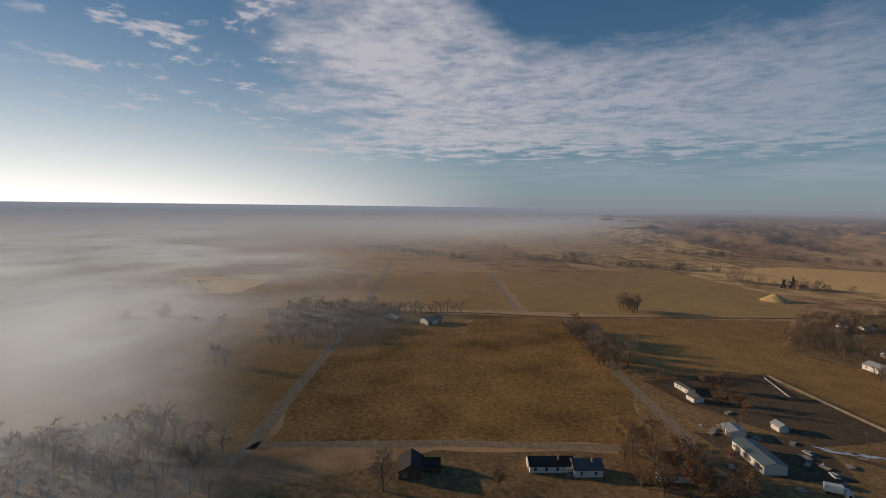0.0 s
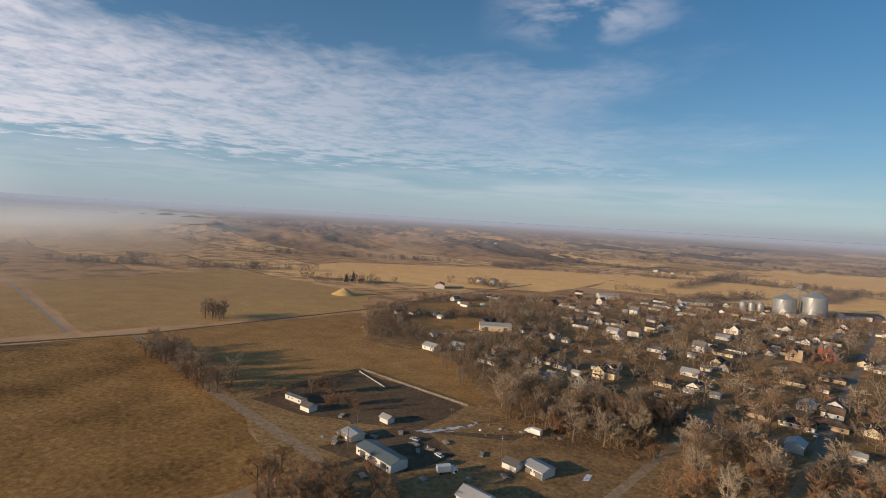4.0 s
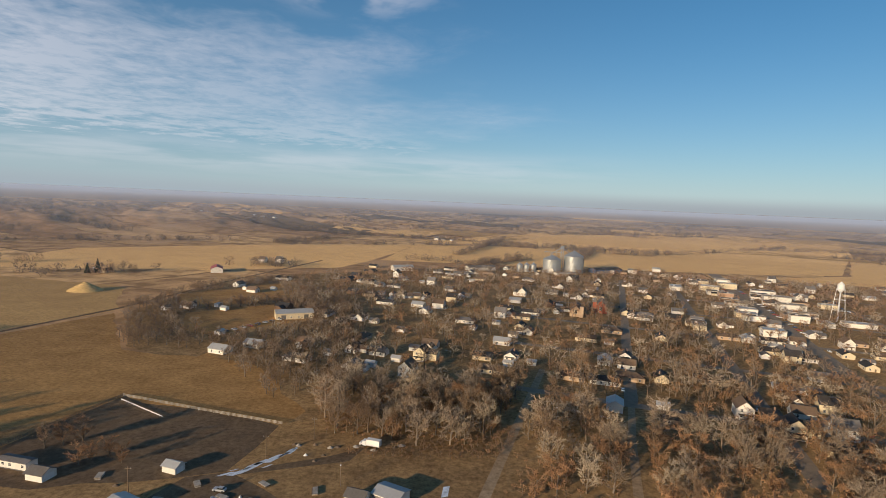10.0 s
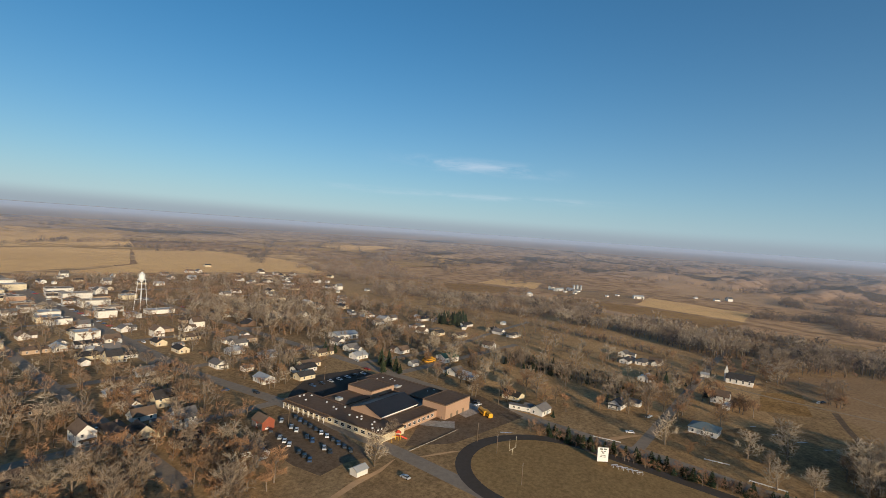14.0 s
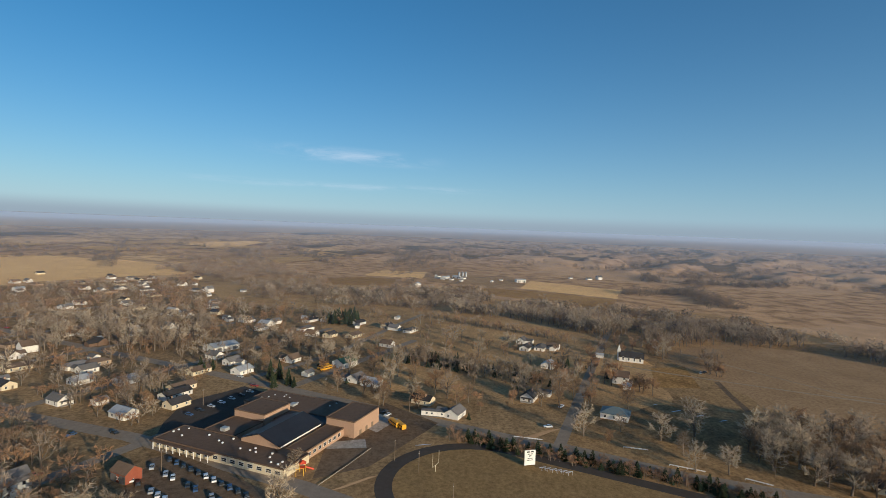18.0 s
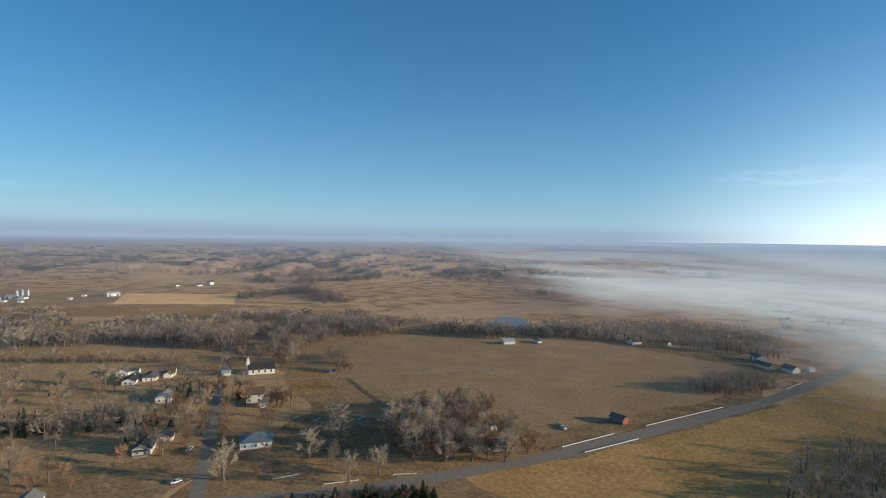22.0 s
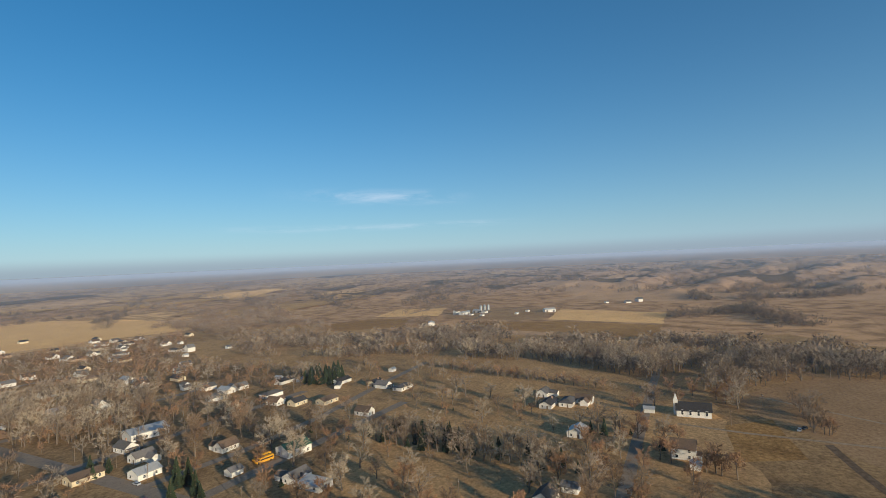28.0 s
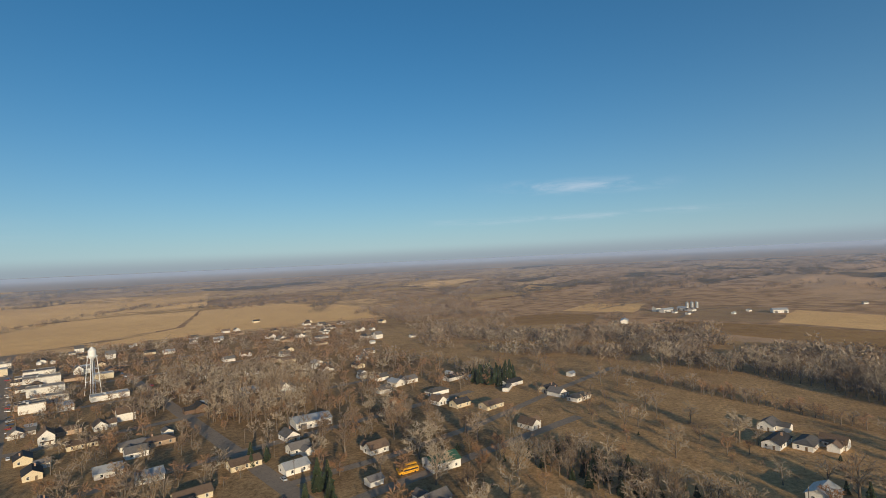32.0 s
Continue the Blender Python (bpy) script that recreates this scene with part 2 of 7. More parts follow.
M["water"] = material("river_water", (0.19, 0.185, 0.17), 0.3, 0.5, 0.2, (0.10, 0.105, 0.10), 0.4, coords="World", spec=0.22)
M["ice"] = material("ice", (0.72, 0.76, 0.82), 0.35, 0.6, 0.6, (0.5, 0.56, 0.62), 0.5, coords="World")
M["bark"] = material("bark", (0.20, 0.155, 0.115), 0.95, 0.8, 2.0, (0.11, 0.085, 0.065), 0.4, spread=0.25)
M["twig_grey"] = material("grey_twigs", (0.34, 0.26, 0.185), 0.95, 0.6, 0.4, (0.19, 0.14, 0.10), 0.5, spread=0.25)
M["twig_rust"] = material("rust_twigs", (0.36, 0.205, 0.108), 0.95, 0.7, 0.4, (0.20, 0.112, 0.062), 0.5, spread=0.25)
M["twig_brown"] = material("brown_twigs", (0.28, 0.185, 0.115), 0.95, 0.7, 0.4, (0.14, 0.095, 0.06), 0.5, spread=0.25)
M["twig_pale"] = material("pale_twigs", (0.46, 0.37, 0.265), 0.95, 0.6, 0.4, (0.29, 0.22, 0.15), 0.5, spread=0.2)
# twig colour darkened to stand for the shade inside dense crowns
M["twig_shaded"] = material("shade_darkened_twigs", (0.13, 0.10, 0.075), 0.95, 0.7, 0.4, (0.08, 0.06, 0.045), 0.5, spread=0.25)
M["needles"] = material("evergreen_needles", (0.045, 0.06, 0.028), 0.9, 0.9, 0.6, (0.022, 0.034, 0.016), 0.5, spread=0.25)
M["white"] = material("white_siding", (0.74, 0.70, 0.63), 0.7, 0.5, 0.6, (0.60, 0.56, 0.50), 0.5, spread=0.08)
M["cream"] = material("cream_siding", (0.66, 0.56, 0.38), 0.75, 0.5, 0.6, (0.52, 0.43, 0.29), 0.5)
M["tan"] = material("tan_siding", (0.46, 0.33, 0.22), 0.8, 0.5, 0.6, (0.36, 0.26, 0.17), 0.5)
M["brownwall"] = material("brown_siding", (0.16, 0.10, 0.065), 0.85, 0.6, 0.6, (0.10, 0.065, 0.04), 0.5)
M["redwall"] = material("red_barn_boards", (0.31, 0.09, 0.05), 0.85, 0.6, 0.6, (0.21, 0.06, 0.035), 0.5)
M["brick"] = material("tan_brick", (0.44, 0.285, 0.19), 0.9, 0.6, 1.2, (0.35, 0.22, 0.145), 0.5)
M["steel"] = material("galvanised_steel", (0.40, 0.41, 0.41), 0.45, 0.5, 0.3, (0.30, 0.31, 0.31), 0.6, metal=0.55)
M["roof_grey"] = material("grey_shingles", (0.17, 0.155, 0.145), 0.95, 0.8, 1.2, (0.11, 0.10, 0.095), 0.5, spread=0.3)
M["roof_brown"] = material("brown_shingles", (0.17, 0.115, 0.08), 0.95, 0.8, 1.2, (0.11, 0.075, 0.05), 0.5, spread=0.25)
M["roof_dark"] = material("dark_shingles", (0.055, 0.05, 0.05), 0.9, 0.8, 1.2, (0.035, 0.032, 0.032), 0.5, spread=0.25)
M["roof_metal"] = material("pale_metal_roof", (0.50, 0.49, 0.47), 0.5, 0.5, 0.6, (0.38, 0.37, 0.36), 0.5, metal=0.3)
M["roof_green"] = material("green_metal_roof", (0.05, 0.12, 0.075), 0.5, 0.5, 0.6, (0.035, 0.085, 0.055), 0.5)
M["roof_teal"] = material("blue_green_metal_roof", (0.15, 0.19, 0.20), 0.5, 0.5, 0.6, (0.11, 0.14, 0.15), 0.5)
M["roof_red"] = material("red_metal_roof", (0.38, 0.07, 0.05), 0.5, 0.5, 0.6, (0.28, 0.05, 0.04), 0.5)
M["gravel_roof"] = material("gravel_roof", (0.16, 0.10, 0.065), 0.95, 0.8, 0.5, (0.11, 0.07, 0.045), 0.6)
M["black_roof"] = material("black_membrane", (0.02, 0.021, 0.026), 0.55, 0.6, 0.4, (0.035, 0.035, 0.04), 0.5)
M["glass"] = material("window_glass", (0.03, 0.035, 0.04), 0.08, spec=0.6)
M["trim"] = material("white_trim", (0.78, 0.76, 0.72), 0.6, 0.3, 1.0, (0.66, 0.64, 0.60), 0.3)
M["wood"] = material("weathered_wood", (0.20, 0.145, 0.10), 0.9, 0.7, 1.5, (0.12, 0.085, 0.06), 0.4)
M["rubber"] = material("tyre_rubber", (0.02, 0.02, 0.02), 0.9)
M["yellow"] = material("bus_yellow", (0.72, 0.36, 0.02), 0.45, 0.3, 1.0, (0.60, 0.29, 0.02), 0.3)
M["sand"] = material("grain_heap", (0.62, 0.42, 0.18), 0.95, 0.6, 0.15, (0.46, 0.31, 0.14), 0.6, coords="World")
M["black"] = material("black_paint", (0.02, 0.02, 0.02), 0.6)
M["playred"] = material("red_paint", (0.55, 0.07, 0.03), 0.5)
M["playyellow"] = material("yellow_paint", (0.75, 0.45, 0.04), 0.5)
for nm, c in (("car_white", (0.72, 0.72, 0.72)), ("car_silver", (0.42, 0.43, 0.45)), ("car_dark", (0.03, 0.035, 0.045)), ("car_red", (0.30, 0.03, 0.025)), ("car_blue", (0.05, 0.09, 0.18))):
    M[nm] = material(nm, c, 0.3, 0.2, 1.0, spec=0.6)


def far_ground():
    """Dormant prairie and fields that turn into rolling rangeland with distance."""
    m = material("country_ground", (0.27, 0.17, 0.085))
    n, l = m.node_tree.nodes, m.node_tree.links
    b = n["Principled BSDF"]
    b.inputs["Roughness"].default_value, b.inputs["Specular IOR Level"].default_value = 0.97, 0.0
    geo = n.new("ShaderNodeNewGeometry")
    mp = n.new("ShaderNodeMapping")
    mp.inputs["Rotation"].default_value = (0, 0, radians(21))
    mp.inputs["Scale"].default_value = (0.001, 0.001, 0.001)
    l.new(geo.outputs["Position"], mp.inputs[0])
    br = n.new("ShaderNodeTexBrick")
    br.inputs["Scale"].default_value = 1.0
    br.inputs["Mortar Size"].default_value = 0.0025
    br.inputs["Brick Width"].default_value, br.inputs["Row Height"].default_value = 0.42, 0.16
    br.inputs["Color1"].default_value, br.inputs["Color2"].default_value = (0.80, 0.52, 0.25, 1), (0.34, 0.205, 0.12, 1)
    br.inputs["Mortar"].default_value = (0.16, 0.11, 0.07, 1)
    warp = n.new("ShaderNodeTexNoise")
    warp.inputs["Scale"].default_value, warp.inputs["Detail"].default_value = 2.2, 2
    l.new(mp.outputs[0], warp.inputs["Vector"])
    bend = n.new("ShaderNodeVectorMath")
    bend.operation = "MULTIPLY_ADD"
    bend.inputs[1].default_value = (0.16, 0.16, 0)
    l.new(warp.outputs["Color"], bend.inputs[0])
    l.new(mp.outputs[0], bend.inputs[2])
    l.new(bend.outputs[0], br.inputs["Vector"])

    def noise_fac(scale, detail, lo, hi, top=1.0, rough=0.6):
        f = n.new("ShaderNodeTexNoise")
        f.inputs["Scale"].default_value, f.inputs["Detail"].default_value, f.inputs["Roughness"].default_value = scale, detail, rough
        l.new(geo.outputs["Position"], f.inputs["Vector"])
        r = n.new("ShaderNodeMapRange")
        r.interpolation_type = "SMOOTHSTEP"
        r.inputs["From Min"].default_value, r.inputs["From Max"].default_value, r.inputs["To Max"].default_value = lo, hi, top
        l.new(f.outputs["Fac"], r.inputs["Value"])
        return r.outputs[0]

    def blend(fac, a, colour):
        x = n.new("ShaderNodeMix")
        x.data_type = "RGBA"
        l.new(fac, x.inputs[0])
        l.new(a, x.inputs[6])
        x.inputs[7].default_value = (*colour, 1)
        return x.outputs[2]

    sp = n.new("ShaderNodeSeparateXYZ")
    l.new(geo.outputs["Position"], sp.inputs[0])
    up = n.new("ShaderNodeMapRange")
    up.interpolation_type = "SMOOTHSTEP"
    up.inputs["From Min"].default_value, up.inputs["From Max"].default_value, up.inputs["To Max"].default_value = 1, 14, 0.9
    l.new(sp.outputs[2], up.inputs["Value"])
    # open rangeland to the east and south, ploughland to the north
    range_land = n.new("ShaderNodeMapRange")
    range_land.interpolation_type = "SMOOTHSTEP"
    range_land.inputs["From Min"].default_value, range_land.inputs["From Max"].default_value, range_land.inputs["To Max"].default_value = 750, 350, 0.88
    l.new(sp.outputs[1], range_land.inputs["Value"])
    c = blend(range_land.outputs[0], br.outputs[0], (0.50, 0.31, 0.17))
    hill = n.new("ShaderNodeMath")
    hill.operation = "MULTIPLY_ADD"
    l.new(range_land.outputs[0], hill.inputs[0])
    hill.inputs[1].default_value, hill.inputs[2].default_value = 0.8, 0.3
    rise = n.new("ShaderNodeMath")
    rise.operation = "MULTIPLY"
    l.new(up.outputs[0], rise.inputs[0])
    l.new(hill.outputs[0], rise.inputs[1])
    c = blend(rise.outputs[0], c, (0.47, 0.315, 0.21))
    c = blend(noise_fac(0.004, 6, 0.45, 0.7, 0.5), c, (0.33, 0.20, 0.11))
    c = blend(noise_fac(0.03, 7, 0.40, 0.66, 0.85), c, (0.22, 0.135, 0.075))
    # dark patches for wooded draws, the shade among the trees put into the colour
    draws = n.new("ShaderNodeMath")
    draws.operation = "MULTIPLY"
    l.new(noise_fac(0.0048, 5, 0.54, 0.58, 1.0, 0.62), draws.inputs[0])
    l.new(rise.outputs[0], draws.inputs[1])
    c = blend(draws.outputs[0], c, (0.085, 0.068, 0.05))
    c = blend(noise_fac(0.0021, 4, 0.55, 0.58, 0.55, 0.5), c, (0.56, 0.37, 0.22))
    c = blend(noise_fac(0.6, 4, 0.45, 0.8, 0.35), c, (0.28, 0.17, 0.08))
    l.new(c, b.inputs["Base Color"])
    return m


M["country"] = far_ground()
# normals leaned sunward to brighten these grounds, as upright stalks and dry grass would
for k, lean in (("country", 0.09), ("tan_field", 0.12), ("gold", 0.05)):
    nt = M[k].node_tree
    gn, va = nt.nodes.new("ShaderNodeNewGeometry"), nt.nodes.new("ShaderNodeVectorMath")
    va.inputs[1].default_value = (math.sin(sb) * lean, math.cos(sb) * lean, 0)
    nt.links.new(gn.outputs["Normal"], va.inputs[0])
    nt.links.new(va.outputs[0], nt.nodes["Principled BSDF"].inputs["Normal"])


# ---- builders ----
def part(name, bm, mat, parent=None, label="", smooth=False):
    me = bpy.data.meshes.new(name)
    if smooth:
        for f in bm.faces:
            f.smooth = True
    bm.to_mesh(me)
    bm.free()
    return part_mesh(name, me, mat, parent, label)


def part_mesh(name, me, mat, parent=None, label=""):
    for x in mat if isinstance(mat, (list, tuple)) else (mat,):
        if x is not None and len(me.materials) < 8:
            me.materials.append(x)
    ob = new(name, me)
    ob.parent = parent
    return tagged(ob, label=label)


def same_part(name, me, parent, m, label=""):
    """Another object on a mesh that has been built."""
    ob = new(name, me)
    ob.parent = parent
    ob.matrix_basis = m
    return tagged(ob, label=label)


def empty(name, label, category, group="", m=None):
    ob = new(name)
    ob.empty_display_size = 0.5
    if m is not None:
        ob.matrix_basis = m
    return tagged(ob, label, category, group)


def box(bm, x0, x1, y0, y1, z0, z1):
    v = [bm.verts.new((x, y, z)) for x, y, z in ((x0, y0, z0), (x1, y0, z0), (x1, y1, z0), (x0, y1, z0), (x0, y0, z1), (x1, y0, z1), (x1, y1, z1), (x0, y1, z1))]
    for f in ((3, 2, 1, 0), (4, 5, 6, 7), (0, 1, 5, 4), (1, 2, 6, 5), (2, 3, 7, 6), (3, 0, 4, 7)):
        bm.faces.new([v[i] for i in f])
    return bm


def solid(x0, x1, y0, y1, z0, z1):
    return box(bmesh.new(), x0, x1, y0, y1, z0, z1)


def prism(bm, outline, z0, z1):
    lo = [bm.verts.new((x, y, z0)) for x, y in outline]
    hi = [bm.verts.new((x, y, z1)) for x, y in outline]
    k = len(outline)
    bm.faces.new(lo[::-1])
    bm.faces.new(hi)
    for i in range(k):
        bm.faces.new((lo[i], lo[(i + 1) % k], hi[(i + 1) % k], hi[i]))
    return bm


def tube(bm, p0, p1, r0, r1=None, n=8, caps=True):
    """A tapered round bar from p0 to p1."""
    r1 = r0 if r1 is None else r1
    p0, p1 = Vector(p0), Vector(p1)
    q = (p1 - p0).to_track_quat("Z", "Y")
    rings = []
    for p, r in ((p0, r0), (p1, r1)):
        rings.append([bm.verts.new(p + q @ Vector((r * math.cos(a), r * math.sin(a), 0))) for a in (2 * math.pi * i / n for i in range(n))])
    for i in range(n):
        bm.faces.new((rings[0][i], rings[0][(i + 1) % n], rings[1][(i + 1) % n], rings[1][i]))
    if caps:
        bm.faces.new(rings[0][::-1])
        bm.faces.new(rings[1])
    return bm


def mesh_arrays(name, verts, tris, mats=None):
    """A mesh of triangles from arrays."""
    me = bpy.data.meshes.new(name)
    me.vertices.add(len(verts))
    me.vertices.foreach_set("co", np.asarray(verts, np.float32).ravel())
    me.loops.add(3 * len(tris))
    me.loops.foreach_set("vertex_index", np.asarray(tris, np.int32).ravel())
    me.polygons.add(len(tris))
    me.polygons.foreach_set("loop_start", np.arange(0, 3 * len(tris), 3, dtype=np.int32))
    me.polygons.foreach_set("loop_total", np.full(len(tris), 3, dtype=np.int32))
    if mats is not None:
        me.polygons.foreach_set("material_index", np.asarray(mats, np.int32))
    me.update(calc_edges=True)
    me.validate()
    return me


# the town's street grid: a across (bearing 111), b along (bearing 21)
GX, GY = (0.934, -0.358), (0.358, 0.934)


def grid(a, b):
    return (a * GX[0] + b * GY[0], a * GX[1] + b * GY[1])


def terrain(x, y):
    """Height of the ground: flat valley floor, rolling hills beyond."""
    dx, dy = x - 100, y - 200
    r = math.hypot(dx, dy)
    if r < 1250:
        return 0.0
    s = min((r - 1250) / 3400, 1)
    b = math.degrees(math.atan2(dx, dy))

    def near(c, w):
        d = (b - c + 180) % 360 - 180
        return math.exp(-(d / w) ** 2)

    rough = 0.32 + 1.0 * near(-38, 32) + 0.8 * near(122, 30)
    t = min((r - 1250) / 380, 1)
    t = t * t * (3 - 2 * t)
    u = min(max((r - 1700) / 3150, 0), 1)
    h = 104 * u * u * (3 - 2 * u)
    f = noise.fractal(Vector((x * 0.0021, y * 0.0021, 3.3)), 0.85, 2.1, 5)
    ridge = 1 - abs(noise.noise(Vector((x * 0.0046, y * 0.0046, 1.7)))) * 2
    spur = 1 - abs(noise.noise(Vector((x * 0.011, y * 0.011, 4.1)))) * 2
    gully = 1 - abs(noise.noise(Vector((x * 0.023 + f, y * 0.023, 6.4)))) * 2
    t *= max(0.0, min(1.0, 1 - (r - 2500) / 1300))
    return h + t * rough * (2 + 15 * f + 16 * ridge + 9 * spur + 5.5 * gully)


# ---- ground ----
def build_ground():
    rings = [0, 300, 600, 900, 1150, 1250]
    r = 1250.0
    while r < 4850:
        r += 19 + (r - 1250) * 0.0115
        rings.append(r)
    n = 780
    verts, faces = [(100, 200, 0)], []
    for r in rings[1:]:
        for i in range(n):
            a = 2 * math.pi * i / n
            x, y = 100 + r * math.sin(a), 200 + r * math.cos(a)
            verts.append((x, y, terrain(x, y)))
    for i in range(n):
        faces.append((0, 1 + (i + 1) % n, 1 + i))
    for k in range(len(rings) - 2):
        for i in range(n):
            j = (i + 1) % n
            p = 1 + k * n
            faces.append((p + i, p + j, p + n + j, p + n + i))
    me = bpy.data.meshes.new("ground")
    me.from_pydata(verts, [], faces)
    me.polygons.foreach_set("use_smooth", [True] * len(me.polygons))
    me.update()
    return tagged(part_mesh("ground", me, M["country"]), "dormant brown prairie and fields to the horizon", "ground", kind="structure")


build_ground()


def ragged(corners, step=14.0, off=1.6):
    """The same outline with an uneven edge."""
    rg, out = random.Random(len(corners)), []
    for i, (x0, y0) in enumerate(corners):
        x1, y1 = corners[(i + 1) % len(corners)]
        d = math.hypot(x1 - x0, y1 - y0)
        k = max(1, int(d / step))
        for j in range(k):
            o = rg.uniform(-off, off)
            out.append((x0 + (x1 - x0) * j / k - (y1 - y0) / d * o, y0 + (y1 - y0) * j / k + (x1 - x0) / d * o))
    return out


def field(name, corners, mat, label, z=0.05, cut=0, rough=2.2):
    """A patch of ground, laid over the terrain."""
    bm = bmesh.new()
    if rough and not cut:
        corners = ragged(corners, off=rough)
    bm.faces.new([bm.verts.new((x, y, 0)) for x, y in corners])
    if cut:
        bmesh.ops.triangulate(bm, faces=bm.faces[:])
        for _ in range(cut):
            bmesh.ops.subdivide_edges(bm, edges=bm.edges[:], cuts=1, use_grid_fill=True)
    for v in bm.verts:
        h = terrain(v.co.x, v.co.y)
        v.co.z = h + 0.012 + z * 0.25 + (2.4 if h else 0)
    bmesh.ops.recalc_face_normals(bm, faces=bm.faces[:])
    if sum(f.normal.z for f in bm.faces) < 0:
        bmesh.ops.reverse_faces(bm, faces=bm.faces[:])
    return tagged(part(name, bm, mat), label, "field", kind="structure")


def strip(name, points, width, mat, label, z=0.09, category="road"):
    """A road along a line of points."""
    pts = [Vector((x, y)) for x, y in points]
    bm = bmesh.new()
    last = None
    for i, p in enumerate(pts):
        d = (pts[min(i + 1, len(pts) - 1)] - pts[max(i - 1, 0)]).normalized()
        s = Vector((-d.y, d.x)) * width / 2
        zz = terrain(p.x, p.y) + 0.012 + z * 0.25
        pair = [bm.verts.new((p.x + s.x, p.y + s.y, zz)), bm.verts.new((p.x - s.x, p.y - s.y, zz))]
        if last:
            bm.faces.new((last[0], last[1], pair[1], pair[0]))
        last = pair
    return tagged(part(name, bm, mat), label, category, kind="structure")


field("town_ground", [(-235, 445), (-185, 350), (-110, 300), (-50, 228), (14, 212), (34, 208), (34, 172), (140, 142), (212, 128), (330, -20), (420, 10), (470, 110), (620, 130), (600, 240), (660, 380), (900, 570), (800, 640), (680, 740), (540, 800), (312, 835), (98, 845), (-60, 745), (-220, 650)], M["litter"], "leaf-strewn dormant lawns between the houses", z=0.02)
field("near_ground", [(36, 170), (140, 140), (212, 126), (330, -22), (560, -95), (485, -158), (250, -143), (240, -85), (110, -88), (0, -20), (-118, -60), (-128, 40), (-92, 120), (-60, 145), (-20, 215), (60, 216)], M["grass"], "dormant brown grass at the edge of town", z=0.01)
field("farm_ground", [(-98, 126), (-158, 171), (-194, 198), (-140, 268), (-56, 240), (14, 216), (38, 172), (-20, 160), (-60, 135), (-92, 112)], M["grass"], "trampled brown grass round the farm buildings", z=0.045)
field("hay_corner", [(-150, 262), (-132, 336), (-100, 322), (-50, 250), (-57, 236)], M["hayfield"], "dry golden grass between the lot and the woods", z=0.055, rough=3)
field("clearing", [(-233, 531), (-156, 613), (-125, 522), (-201, 462)], M["hayfield"], "open brown pasture among the western woods", z=0.03)
field("clearing", [(-190, 448), (-128, 495), (-100, 425), (-140, 380), (-176, 396)], M["hayfield"], "open brown lot in front of the long shed", z=0.03)
field("crop_field", [(-160, -24), (-132, 45), (-100, 128), (-160, 172), (-200, 192), (-330, 250), (-372, 180), (-300, 133), (-278, 16)], M["stubble"], "brown corn stubble field with faint rows")
field("hay_field", [(-331, 255), (-244, 440), (-185, 340), (-126, 328), (-128, 266), (-195, 199)], M["hayfield"], "cut hay field with dry golden grass")
field("west_field", [(-445, 76), (-680, 170), (-642, 341), (-374, 229)], M["dry_field"], "pale dry grass field west of the road")
field("west_field", [(-366, 236), (-634, 348), (-590, 640), (-300, 560), (-248, 448)], M["dry_field"], "pale dry grass field beside the grain heap")
field("north_field", [(-60, 885), (255, 868), (560, 866), (760, 900), (1060, 1240), (700, 1300), (0, 1230)], M["tan_field"], "wide harvested tan field beyond the town")
field("far_field", [(720, 1310), (1090, 1260), (1500, 1800), (900, 1900), (300, 1700), (0, 1300)], M["tan_field"], "harvested tan field on the plain", cut=5)
field("north_field", [(-70, 880), (-110, 770), (-270, 700), (-560, 660), (-560, 900), (-250, 1120), (0, 1220)], M["tan_field"], "tan stubble field north-west of the town")
field("north_field", [(560, 820), (720, 750), (880, 665), (970, 590), (1150, 800), (1180, 1100), (1050, 1220), (770, 895)], M["tan_field"], "tan stubble field north-east of the town")
field("east_field", [(970, -7), (1124, -42), (1015, -200), (884, -158)], M["tan_field"], "pale harvested field across the river")
field("east_field", [(892, 333), (978, 363), (1052, 302), (1032, 226), (918, 215)], M["hayfield"], "tan pasture across the river")
field("east_field", [(1084, 305), (1223, 289), (1223, 186), (1071, 180)], M["tan_field"], "small tan field beside the silos")
field("east_field", [(865, 140), (963, 105), (938, -30), (866, -153), (753, -119), (850, 37)], M["hayfield"], "golden pasture beyond the river woods", z=0.03)
field("farm_lot", [(1047, 172), (1219, 129), (1144, -29), (968, 0), (985, 90)], M["plough"], "dark bare lot round the cattle farm", z=0.07)
field("south_field", [(500, -95), (560, -190), (500, -310), (430, -385), (250, -412), (226, -300), (250, -150), (363, -118), (427, -108)], M["plough"], "bare brown field beside the highway")
field("gold_field", [(236, -80), (219, -140), (207, -225), (198, -305), (195, -380), (196, -470), (60, -430), (20, -330), (110, -90)], M["gold"], "golden corn stubble field beside the highway")
lots = random.Random(4)
